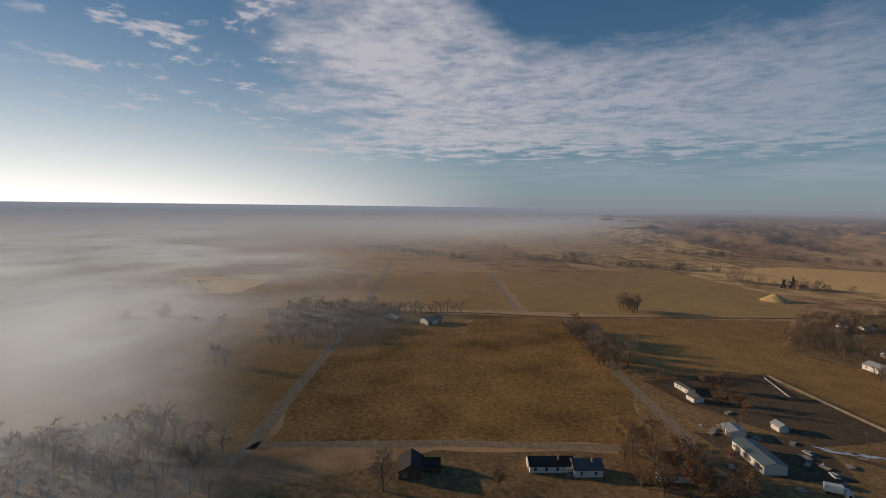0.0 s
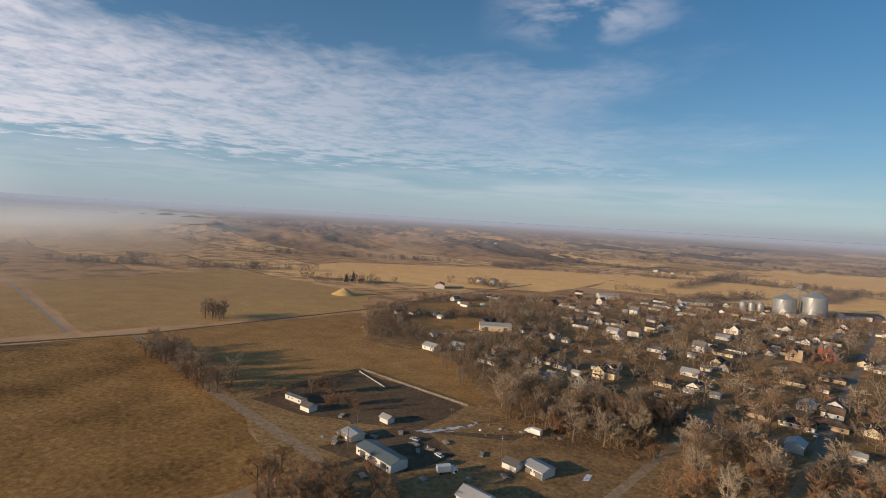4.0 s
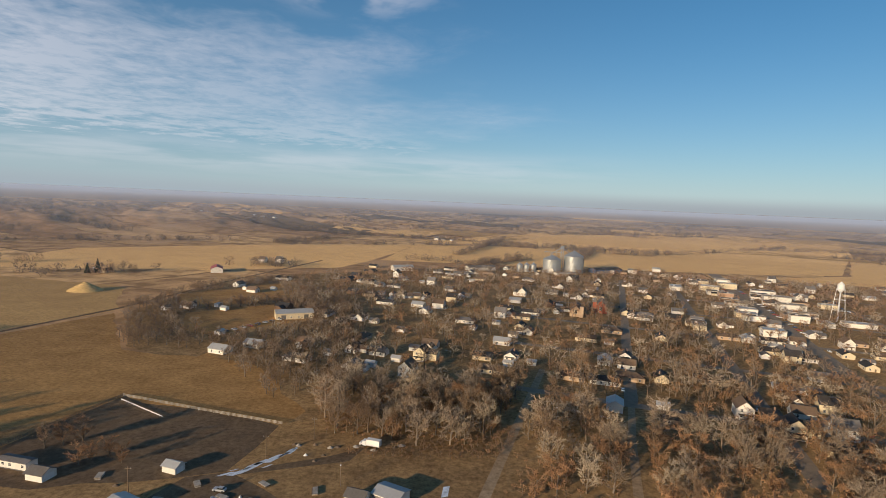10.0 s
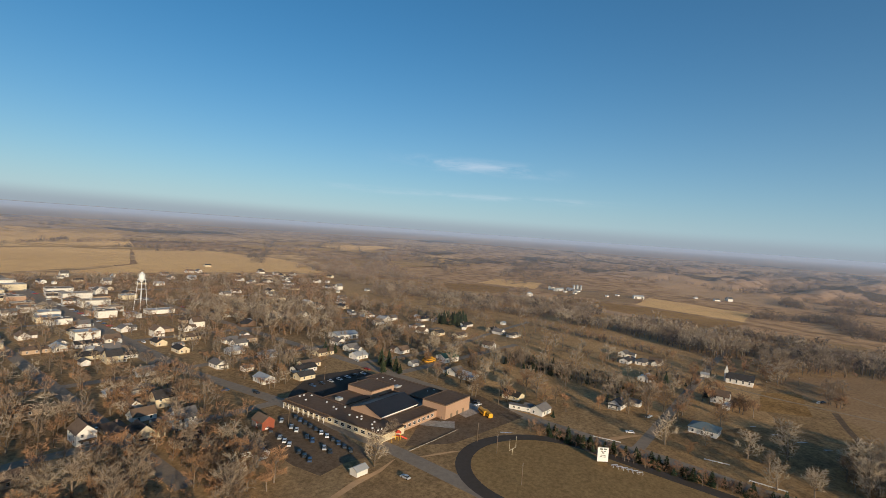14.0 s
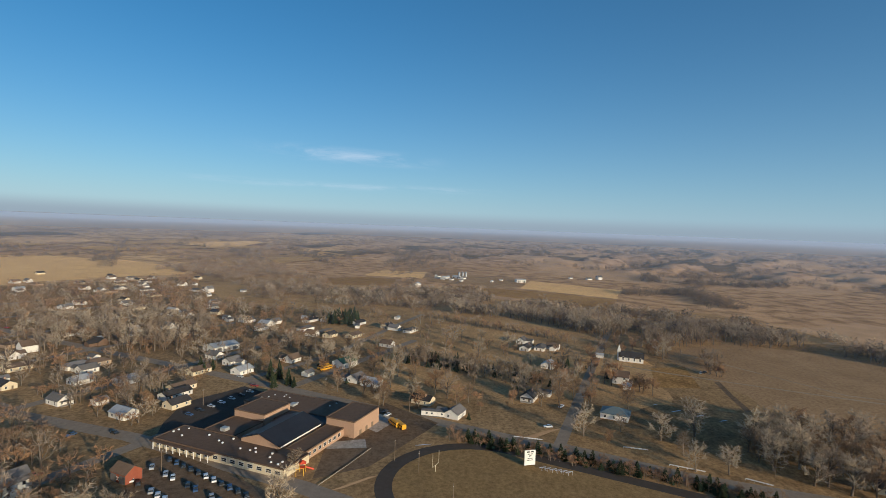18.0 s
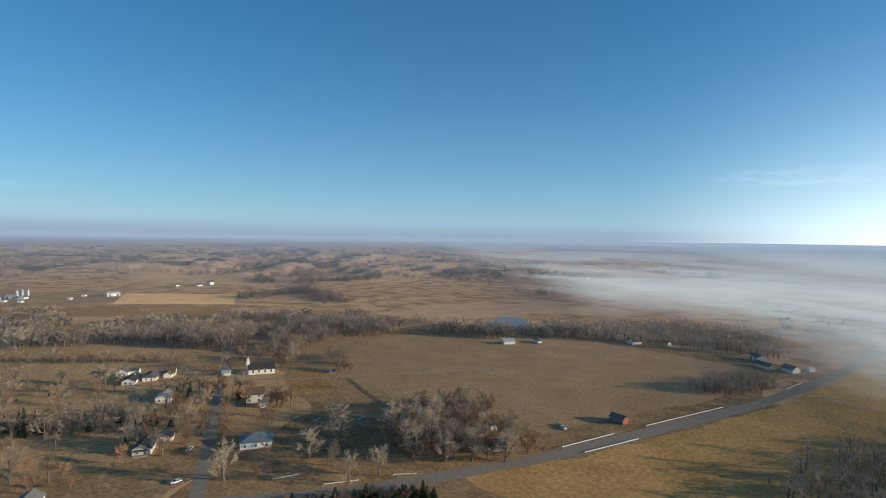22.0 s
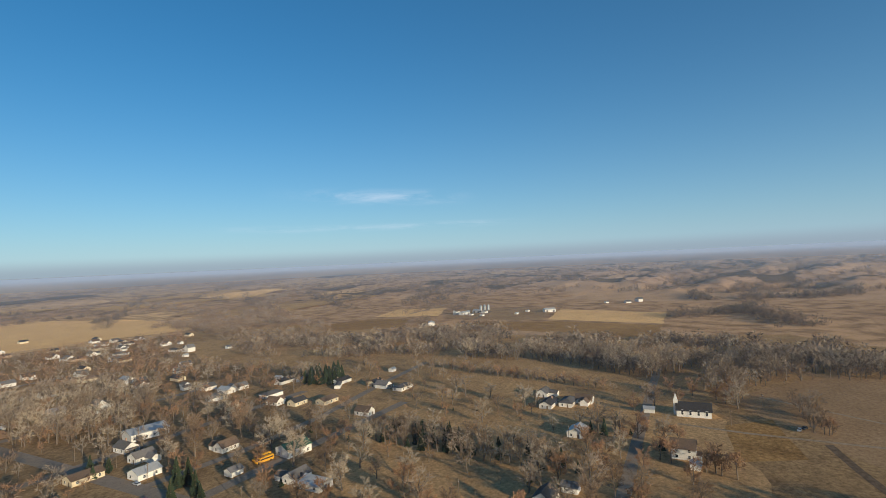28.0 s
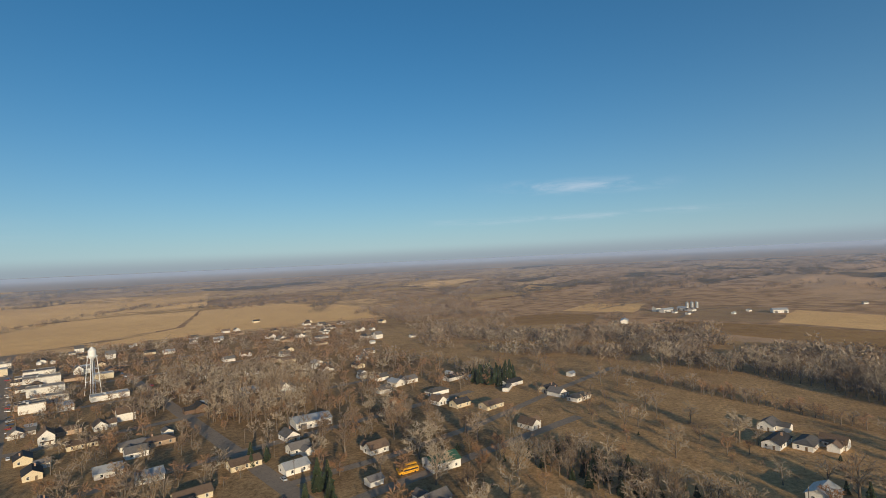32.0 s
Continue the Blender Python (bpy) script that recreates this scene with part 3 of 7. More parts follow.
for bearing in (-34, -22, -9, 4, 17, 30, 40, 49, 58, 67, 76):
    for away in (1420, 1700, 2050, 2450, 2900):
        if lots.random() < 0.4:
            continue
        b, r = radians(bearing + lots.uniform(-4, 4)), away + lots.uniform(-90, 90)
        cx, cy, w, l = 100 + r * math.sin(b), 200 + r * math.cos(b), lots.uniform(130, 260), lots.uniform(60, 120)
        kind = lots.choice(["tan_field", "dry_field", "dry_field", "plough", "mud"])
        field("far_field", [(cx + GX[0] * u * w + GY[0] * v * l, cy + GX[1] * u * w + GY[1] * v * l) for u, v in ((-1, -1), (1, -1), (1, 1), (-1, 1))], M[kind], "distant %s field on the northern plain" % ("pale harvested" if kind in ("tan_field", "dry_field") else "dark ploughed"), cut=4)
field("tan_field", [(-739, -90), (-743, 45), (-577, -18), (-590, -89)], M["tan_field"], "pale tan field half in mist")
field("east_lots", [(330, 0), (345, 120), (440, 150), (520, 215), (640, 240), (660, 130), (560, -30), (520, -90), (350, -60)], M["meadow"], "mown dry grass between the eastern houses", z=0.035, rough=5)
field("feedlot", [(-164, 187), (-142, 263), (-58, 234), (-68, 194), (-128, 180)], M["mud"], "dark trampled cattle lot", z=0.07)
field("farm_yard", [(-60, 150), (-20, 215), (-80, 190), (-100, 156)], M["mud"], "dark dirt farm yard", z=0.06)
field("yard", [(-64, 192), (-15, 205), (15, 204), (30, 176), (-30, 165)], M["grass"], "dry brown grass lot", z=0.08)
field("west_ground", [(-150, -40), (-270, 20), (-300, 133), (-372, 180), (-445, 76), (-700, 150), (-820, -300), (-300, -520), (0, -340), (-110, -70)], M["hayfield"], "dry golden grass running off under the mist", z=-0.03, rough=5)
field("river_flat", [(320, -30), (420, -80), (505, -100), (545, -175), (600, -330), (760, -260), (800, 0), (830, 200), (1000, 330), (950, 600), (640, 420), (500, 250), (400, 100), (325, 10)], M["meadow"], "dormant pasture on the river flat", z=-0.01, rough=6)
field("verge", [(335, -55), (245, -50), (216, -140), (192, -320), (240, -300), (262, -140)], M["grass"], "grass verge beside the highway", z=-0.025, rough=2)
field("field_margin", [(500, -85), (600, -200), (570, -330), (455, -425), (240, -445), (204, -300), (228, -130)], M["grass"], "grass margin round the bare field", z=-0.04, rough=4)
POND = [(512, -350), (536, -352), (566, -392), (580, -430), (562, -444), (534, -436), (508, -410), (496, -390), (502, -366)]
field("river", POND, M["water"], "calm blue river bend under mist", z=0.06, rough=4)

# roads and streets
strip("gravel_road", [(-120, -70), (-160, -28), (-131, 48), (-96, 122)], 6, M["track"], "worn dirt road along the field edge")
strip("gravel_road", [(-157, -33), (-270, 16), (-423, 84), (-890, 265)], 7, M["track"], "worn dirt road running west")
strip("dirt_track", [(-330, 250), (-199, 190), (-155, 172), (-97, 148), (-70, 120)], 6, M["track"], "dirt track beside the crop field")
strip("country_road", [(-480, -40), (-378, 183), (-330, 254), (-251, 456), (-212, 632), (-150, 850)], 4.5, M["dirt"], "country road edged with weeds")
strip("field_path", [(-374, 229), (-500, 282), (-642, 341)], 2.6, M["concrete"], "pale path between the fields")
strip("street", [grid(-42, 150), grid(-42, 230), grid(-42, 330)], 4, M["track"], "narrow brown-grey side street")
strip("dirt_lane", [grid(9, 190), grid(8, 240), grid(9, 292)], 3.5, M["track"], "dirt lane through the thicket")
strip("street", [grid(9, 292), grid(9, 500), grid(9, 800)], 7, M["asphalt"], "straight street between bare trees")
strip("street", [grid(75, 230), grid(75, 500), grid(75, 800)], 8, M["asphalt"], "straight street between bare trees")
strip("main_street", [grid(142, 390), grid(146, 560), grid(150, 720), grid(158, 980)], 18, M["asphalt"], "broad main street through the town centre")
strip("school_street", [grid(150, 60), grid(158, 200), grid(156, 300), grid(142, 400)], 9, M["asphalt"], "grey street in front of the school")
strip("street", [grid(246, 60), grid(250, 300), grid(246, 700)], 9, M["asphalt"], "straight street lined by houses")
for b0, a0, a1 in ((290, -60, 420), (385, -80, 420), (480, -110, 420), (575, -110, 400), (670, -110, 380), (760, -60, 360)):
    strip("cross_street", [grid(a0, b0), grid((a0 + a1) / 2, b0), grid(a1, b0)], 7, M["asphalt"], "cross street between house lots", z=0.11)
strip("church_street", [(225, 38), (287, 18), (415, -21), (543, -61), (720, -120)], 6, M["asphalt"], "street running east past the church", z=0.12)
strip("highway", [(275, 20), (252, -30), (243, -62), (226, -138), (216, -220), (206, -301), (203, -380), (204, -475), (215, -640)], 10, M["asphalt"], "two-lane highway leaving town", z=0.13)
strip("farm_lane", [(395, -406), (330, -390), (248, -374), (206, -362)], 4, M["track"], "farm lane along the bare field", z=0.14)
strip("field_path", [(500, -118), (395, -190), (352, -330), (372, -404)], 2.4, M["track"], "faint track across the bare field", z=0.14)
strip("side_lane", [(202, -363), (176, -360), (130, -356)], 4, M["track"], "dirt side lane off the highway", z=0.14)
strip("lane", [(640, 130), (560, 150), (461, 170), (400, 190), (350, 215)], 6, M["asphalt"], "lane past the green-roofed shop", z=0.13)
strip("field_road", [(1000, 110), (1120, 90), (1180, 30), (1180, -120)], 7, M["gravel"], "farm road across the river")
field("school_apron", [(300, 128), (322, 116), (296, 82), (240, 108), (226, 128), (262, 133)], M["dirt"], "bare brown soil yard beside the school", z=0.16, rough=0.4)
field("pale_pad", [(285, 122), (304, 116), (298, 104), (278, 112)], M["concrete"], "pale concrete pad behind the school", z=0.19, rough=0)

strip("farm_road", [(1114, 246), (1300, 200), (1475, 157)], 7, M["track"], "dirt road to the cattle farm")
strip("field_lane", [(445, -50), (428, -81), (410, -125), (394, -165), (366, -240)], 3, M["track"], "worn lane across the bare field", z=0.17)
strip("field_lane", [(411, -111), (380, -106), (346, -102)], 4, M["dirt"], "dark furrowed lane beside the grove", z=0.18)
field("garden_plot", [(442, -74), (452, -104), (392, -92), (388, -60)], M["stubble"], "furrowed brown plot beside the church", z=0.15, rough=0.8)
field("courtyard", [(255, 131), (262, 133), (269, 116), (259, 113)], M["concrete"], "pale paved courtyard beside the playground", z=0.2, rough=0)


# sports ground
def oval(cx, cy, half, radius, bearing, n=24):
    d, pts = radians(bearing), []
    ux, uy = math.sin(d), math.cos(d)
    for s in (1, -1):
        for i in range(n + 1):
            a = math.pi * i / n
            along, across = s * (half + radius * math.sin(a)), s * radius * math.cos(a)
            pts.append((cx + along * ux + across * uy, cy + along * uy - across * ux))
    return pts


field("running_track", oval(214, 22, 42, 42, 203), M["blacktop"], "dark cinder running track oval", z=0.2, rough=0)
field("football_field", oval(214, 22, 42, 35, 203), M["lawn"], "dry grass football field inside the track", z=0.24, rough=0)


# ---- trees ----
def bar(p0, p1, r0, r1, n=3):
    d = p1 - p0
    d = d / (np.linalg.norm(d) + 1e-9)
    s = np.cross(d, (0.3, 0.5, 0.81))
    s /= np.linalg.norm(s) + 1e-9
    u = np.cross(d, s)
    a = np.arange(n) * 2 * np.pi / n
    ring = np.cos(a)[:, None] * s + np.sin(a)[:, None] * u
    v = np.r_[p0 + ring * r0, p1 + ring * r1]
    t = []
    for i in range(n):
        j = (i + 1) % n
        t += [(i, j, n + j), (i, n + j, n + i)]
    return v, np.array(t)


def joined(pieces):
    vs, ts, k = [], [], 0
    for v, t in pieces:
        vs.append(v)
        ts.append(t + k)
        k += len(v)
    return np.concatenate(vs), np.concatenate(ts)


def bare_tree(seed, h, spread, limbs, forks, twigs, thick, upright=0.6, reach=1.0):
    """A leafless tree: wood (trunk, limbs) and the crown's fine branches and twigs."""
    rng = np.random.RandomState(seed)
    wood, fine = [], []
    lean = rng.uniform(-0.05, 0.05, 2) * h
    top = np.array([lean[0], lean[1], h * 0.62])
    r = h * 0.022
    wood.append(bar(np.zeros(3), top * 0.5, r * 1.35, r, 6))
    wood.append(bar(top * 0.5, top, r, r * 0.6, 5))
    for i in range(limbs):
        f = rng.uniform(0.16, 1.0)
        p = top * f
        a = 2 * np.pi * (i / limbs) + rng.uniform(-0.5, 0.5)
        out = spread * rng.uniform(0.55, 1.0) * (1.15 - 0.5 * f)
        end = p + np.array([np.cos(a) * out * 0.8, np.sin(a) * out * 0.8, h * rng.uniform(0.2, 0.42) * (0.7 + upright * 0.5)])
        end[2] = min(end[2], h * 0.95)
        mid = (p + end) / 2 + rng.uniform(-0.06, 0.06, 3) * h - [0, 0, 0.03 * h]
        wood.append(bar(p, mid, r * 0.55, r * 0.36, 4))
        wood.append(bar(mid, end, r * 0.36, r * 0.14, 3))
        for j in range(forks):
            g = rng.uniform(0.15, 1.0)
            q = mid + (end - mid) * g if g > 0.4 else p + (mid - p) * (g + 0.5)
            d = rng.normal(0, 1, 3)
            d[2] = abs(d[2]) * upright + 0.35
            d[:2] += 0.8 * np.array([np.cos(a), np.sin(a)])
            d /= np.linalg.norm(d)
            e = q + d * h * rng.uniform(0.12, 0.24)
            fine.append(bar(q, e, r * 0.17, r * 0.05, 2 if thick > 0.1 else 3))
            for _ in range(twigs):
                s = q + (e - q) * rng.uniform(0.2, 1.0)
                w = d + rng.normal(0, 0.65, 3)
                w /= np.linalg.norm(w)
                tip = s + w * h * rng.uniform(0.06, 0.13) * reach
                c = np.cross(w, rng.normal(0, 1, 3))
                c *= thick / (np.linalg.norm(c) + 1e-9)
                fine.append((np.array([s - c, s + c, tip]), np.array([[0, 1, 2]])))
    return joined(wood), joined(fine)


def evergreen(seed, h, spread, whorls=13, arms=9):
    rng = np.random.RandomState(seed)
    wood = [bar(np.zeros(3), np.array([0, 0, h * 0.95]), h * 0.022, h * 0.004, 6)]
    fine = []
    for k in range(whorls):
        z = h * (0.08 + 0.88 * k / whorls)
        out = spread * (1 - 0.93 * k / whorls) * rng.uniform(0.85, 1.1)
        for i in range(arms):
            a = 2 * np.pi * i / arms + rng.uniform(-0.4, 0.4)
            d = np.array([np.cos(a), np.sin(a), rng.uniform(-0.25, 0.25)])
            side = np.array([-d[1], d[0], 0])
            p = np.array([0, 0, z])
            o = out * rng.uniform(0.75, 1.12)
            for s in (0.3, 0.62):
                c = p + d * o * s
                w = o * 0.36
                up = np.array([0, 0, h * 0.05])
                fine.append((np.array([c - side * w, c + side * w + up * 0.5, p + d * o * (s + 0.42) - up * 0.6]), np.array([[0, 1, 2]])))
                fine.append((np.array([c - up * 1.2, c + up * 1.4, p + d * o * (s + 0.38)]), np.array([[0, 1, 2]])))
    return joined(wood), joined(fine)


def leafy(seed, h, spread):
    """A bare tree that still holds its dry leaves."""
    wood, fine = bare_tree(seed, h, spread, 8, 7, 5, 0.05)
    rng = np.random.RandomState(seed + 50)
    v, t = fine
    extra = []
    for i in rng.choice(len(v), 420):
        c = v[i] + rng.normal(0, 0.5, 3)
        extra.append((c + rng.normal(0, 0.28, (3, 3)), np.array([[0, 1, 2]])))
    return wood, joined([fine] + extra)


TREES = {}
for i, (nm, mt, lab, args) in enumerate((
    ("grey", "twig_grey", "tall bare grey-brown deciduous tree", [(11, 15, 5.5, 10, 10, 11, 0.07), (12, 12, 4.5, 10, 9, 11, 0.065), (13, 17, 6.0, 11, 10, 11, 0.075)]),
    ("rust", "twig_rust", "bare tree with rust-brown twigs", [(21, 11, 4.6, 10, 10, 12, 0.07), (22, 13, 5.2, 10, 10, 12, 0.07)]),
    ("brown", "twig_brown", "bare dark brown deciduous tree", [(31, 12, 5.0, 10, 10, 11, 0.07), (32, 14, 5.6, 10, 10, 11, 0.075)]),
    ("pale", "twig_pale", "bare pale cottonwood tree with spreading crown", [(41, 16, 7.0, 12, 10, 12, 0.07), (42, 13, 6.0, 11, 10, 12, 0.065)]),
)):
    TREES[nm] = (mt, lab, [bare_tree(*a) for a in args])
TREES["oak"] = ("twig_rust", "tree still holding dry rust-coloured leaves", [leafy(61, 11, 4.8), leafy(62, 9, 4.2)])
TREES["fir"] = ("needles", "dark green evergreen tree", [evergreen(51, 11, 3.0), evergreen(52, 8, 2.4)])
TREES["bush"] = ("twig_rust", "low leafless rust-brown shrub", [bare_tree(71, 3.4, 1.9, 9, 5, 6, 0.05, 0.3), bare_tree(72, 4.2, 2.2, 9, 5, 6, 0.05, 0.3)])
TREES["rust_bush"] = ("twig_brown", "tall leafless brown shrub", [])
# same trees with crown shade put into the twig colour
TREES["dark"] = ("twig_shaded", "bare hedgerow tree darkened for its crown's own shade", [])
TREES["cedar"] = ("needles", "small dark cedar shrub", [evergreen(81, 4.5, 1.7, 8, 8)])
# lighter shapes of the same trees for the woods
SIZES = (("grey", 111, ((15, 5.5), (12, 4.5), (17, 6.0))), ("rust", 121, ((11, 4.6), (13, 5.2))), ("brown", 131, ((12, 5.0), (14, 5.6))), ("pale", 141, ((16, 6.5), (13, 5.6))), ("oak", 151, ((11, 4.8), (9, 4.2))))
SPARE = {k: [bare_tree(s + i, h, r, 8, 4, 7, 0.1, 0.6, 1.5) for i, (h, r) in enumerate(sizes)] for k, s, sizes in SIZES}
LITE = {k: [bare_tree(s + 300 + i, h, r, 7, 4, 8, 0.13, 0.6, 1.6) for i, (h, r) in enumerate(sizes)] for k, s, sizes in SIZES}
SPARE["bush"] = [bare_tree(171 + i, h, r, 6, 3, 6, 0.12, 0.3) for i, (h, r) in enumerate(((3.4, 1.9), (4.2, 2.2)))]
SPARE["rust_bush"] = [bare_tree(181 + i, h, r, 6, 4, 7, 0.1, 0.5) for i, (h, r) in enumerate(((4.6, 2.0), (5.6, 2.3)))]
SPARE["dark"], LITE["dark"] = SPARE["brown"], LITE["brown"]
LITE["bush"], LITE["rust_bush"] = SPARE["bush"], SPARE["rust_bush"]


def far_tree(seed, h, spread, blades=54):
    """A tree so far off that its branches are single blades."""
    rng = np.random.RandomState(seed)
    wood = [bar(np.zeros(3), np.array([0, 0, h * 0.5]), h * 0.015, h * 0.008, 3)]
    fine = []
    for i in range(blades):
        a, z, o = rng.uniform(0, 6.28), rng.uniform(0.04, 0.85) ** 0.9, rng.uniform(0.1, 0.95) ** 0.7
        p = np.array([np.cos(a) * spread * o, np.sin(a) * spread * o, h * z * (1.05 - 0.25 * o)])
        d = np.array([np.cos(a) * 0.8, np.sin(a) * 0.8, rng.uniform(0.2, 1.3)]) + rng.normal(0, 0.6, 3)
        d *= h * rng.uniform(0.14, 0.26) / np.linalg.norm(d)
        c = np.cross(d, rng.normal(0, 1, 3))
        c *= h * 0.036 / (np.linalg.norm(c) + 1e-9)
        fine.append((np.array([p - c, p + c, p + d]), np.array([[0, 1, 2]])))
    return joined(wood), joined(fine)


FAR = [far_tree(200 + i, h, r) for i, (h, r) in enumerate(((12, 4.6), (9, 4.0), (14, 5.2), (11, 5.0)))]
FAR_BUSH = [far_tree(220 + i, h, r, 16) for i, (h, r) in enumerate(((3.6, 2.2), (4.4, 2.6)))]
MADE = {}


def tree(kind, x, y, size=1.0, turn=0.0):
    """One tree as a thing of its own: trunk and crown."""
    mt, lab, shapes = TREES[kind]
    i = int(abs(x * 7 + y * 13)) % len(shapes)
    if (kind, i) not in MADE:
        (wv, wt), (fv, ft) = shapes[i]
        nm = "evergreen_tree" if kind in ("fir", "cedar") else "shrub" if kind == "bush" else "bare_tree"
        ob = empty(nm, lab, "shrub" if kind in ("bush", "cedar") else "tree", "trees of the town")
        part_mesh("trunk", mesh_arrays("trunk", wv, wt), M["bark"], ob)
        part_mesh("crown", mesh_arrays("crown", fv, ft), M[mt], ob)
        MADE[kind, i] = ob
        ob.matrix_basis = pose(x, y, terrain(x, y) - 0.05, 0, 0, turn) @ Matrix.Diagonal((size, size, size, 1))
        ob["size"] = 1
        return ob
    src = MADE[kind, i]
    ob = copy_thing(src, pose(x, y, terrain(x, y) - 0.05, 0, 0, turn))
    ob.scale = (size, size, size * random.uniform(0.9, 1.1))
    return ob


def inside(x, y, poly):
    hit = False
    for i in range(len(poly)):
        (x0, y0), (x1, y1) = poly[i - 1], poly[i]
        if (y0 > y) != (y1 > y) and x < (x1 - x0) * (y - y0) / (y1 - y0) + x0:
            hit = not hit
    return hit


def scatter(poly, count, gap, rng, clear=None):
    """Places at random in a polygon, no two closer than gap."""
    xs, ys = [p[0] for p in poly], [p[1] for p in poly]
    got, cells = [], {}
    for _ in range(count * 16):
        x, y = rng.uniform(min(xs), max(xs)), rng.uniform(min(ys), max(ys))
        i, j = int(x // gap), int(y // gap)
        if any((x - p) ** 2 + (y - q) ** 2 < gap * gap for k in (-1, 0, 1) for m in (-1, 0, 1) for p, q in cells.get((i + k, j + m), ())):
            continue
        if inside(x, y, poly) and (clear is None or clear(x, y)):
            got.append((x, y))
            cells.setdefault((i, j), []).append((x, y))
            if len(got) == count:
                break
    return got


def woods(name, label, places, kinds, rng, low=0.8, high=1.2, fine_shapes=False):
    """Many trees that nobody would count, as one mesh."""
    mats = [M["bark"]] + [M[TREES[k][0]] for k in dict.fromkeys(kinds)]
    slot = {k: 1 + i for i, k in enumerate(dict.fromkeys(kinds))}
    vs, ts, ms, n = [], [], [], 0
    for x, y in places:
        k = kinds[rng.randrange(len(kinds))]
        away = math.hypot(x - 110, y - 60)
        shapes = SPARE if away < 330 and not fine_shapes == "far" else LITE
        shapes = TREES[k][2] if k in ("fir", "cedar") or fine_shapes is True else shapes[k]
        if (away > 560 or fine_shapes == "far") and k not in ("fir", "cedar"):
            shapes = FAR_BUSH if k == "bush" else FAR
        wood, fine = shapes[rng.randrange(len(shapes))]
        s, a = rng.uniform(low, high), rng.uniform(0, 6.28)
        c, d = math.cos(a) * s, math.sin(a) * s
        r = np.array([[c, d, 0], [-d, c, 0], [0, 0, s * rng.uniform(0.85, 1.1)]])
        for (v, t), m in ((wood, 0), (fine, slot[k])):
            vs.append(v @ r + (x, y, terrain(x, y) - 0.1))
            ts.append(t + n)
            ms.append(np.full(len(t), m))
            n += len(v)
    me = mesh_arrays(name, np.concatenate(vs), np.concatenate(ts), np.concatenate(ms))
    return tagged(part_mesh(name, me, mats), label, "woods", kind="stuff")


# ---- houses ----
def gable_body(w, l, h, rise):
    """Walls with gable ends; the ridge runs along y."""
    bm = bmesh.new()
    ends = []
    for y in (-l / 2, l / 2):
        ends.append([bm.verts.new(p) for p in ((-w / 2, y, -0.3), (w / 2, y, -0.3), (w / 2, y, h), (0, y, h + rise), (-w / 2, y, h))])
    bm.faces.new(ends[0])
    bm.faces.new(ends[1][::-1])
    for i in range(5):
        j = (i + 1) % 5
        bm.faces.new((ends[0][j], ends[0][i], ends[1][i], ends[1][j]))
    bmesh.ops.recalc_face_normals(bm, faces=bm.faces[:])
    return bm


def gable_roof(w, l, h, rise, over=0.45, thick=0.18):
    bm = bmesh.new()
    drop = rise / (w / 2) * over
    for s in (-1, 1):
        a, b = (0, h + rise), (s * (w / 2 + over), h - drop)
        v = []
        for y in (-l / 2 - over, l / 2 + over):
            v += [bm.verts.new((a[0], y, a[1] + 0.03)), bm.verts.new((b[0], y, b[1] + 0.03)), bm.verts.new((b[0], y, b[1] + thick)), bm.verts.new((a[0], y, a[1] + thick))]
        for f in ((0, 1, 2, 3), (7, 6, 5, 4), (0, 4, 5, 1), (1, 5, 6, 2), (2, 6, 7, 3), (3, 7, 4, 0)):
            bm.faces.new([v[i] for i in f])
    bmesh.ops.recalc_face_normals(bm, faces=bm.faces[:])
    return bm


def hip_roof(w, l, h, rise, over=0.5):
    bm = bmesh.new()
    x, y = w / 2 + over, l / 2 + over
    lo = [bm.verts.new((sx * x, sy * y, h - 0.1)) for sx, sy in ((-1, -1), (1, -1), (1, 1), (-1, 1))]
    up = [bm.verts.new((sx * x, sy * y, h + 0.08)) for sx, sy in ((-1, -1), (1, -1), (1, 1), (-1, 1))]
    r = [bm.verts.new((0, -y + x, h + rise)), bm.verts.new((0, y - x, h + rise))]
    bm.faces.new(lo[::-1])
    for i in range(4):
        bm.faces.new((lo[i], lo[(i + 1) % 4], up[(i + 1) % 4], up[i]))
    bm.faces.new((up[0], up[1], r[0]))
    bm.faces.new((up[1], up[2], r[1], r[0]))
    bm.faces.new((up[2], up[3], r[1]))
    bm.faces.new((up[3], up[0], r[0], r[1]))
    return bm


SPARSE = [False]


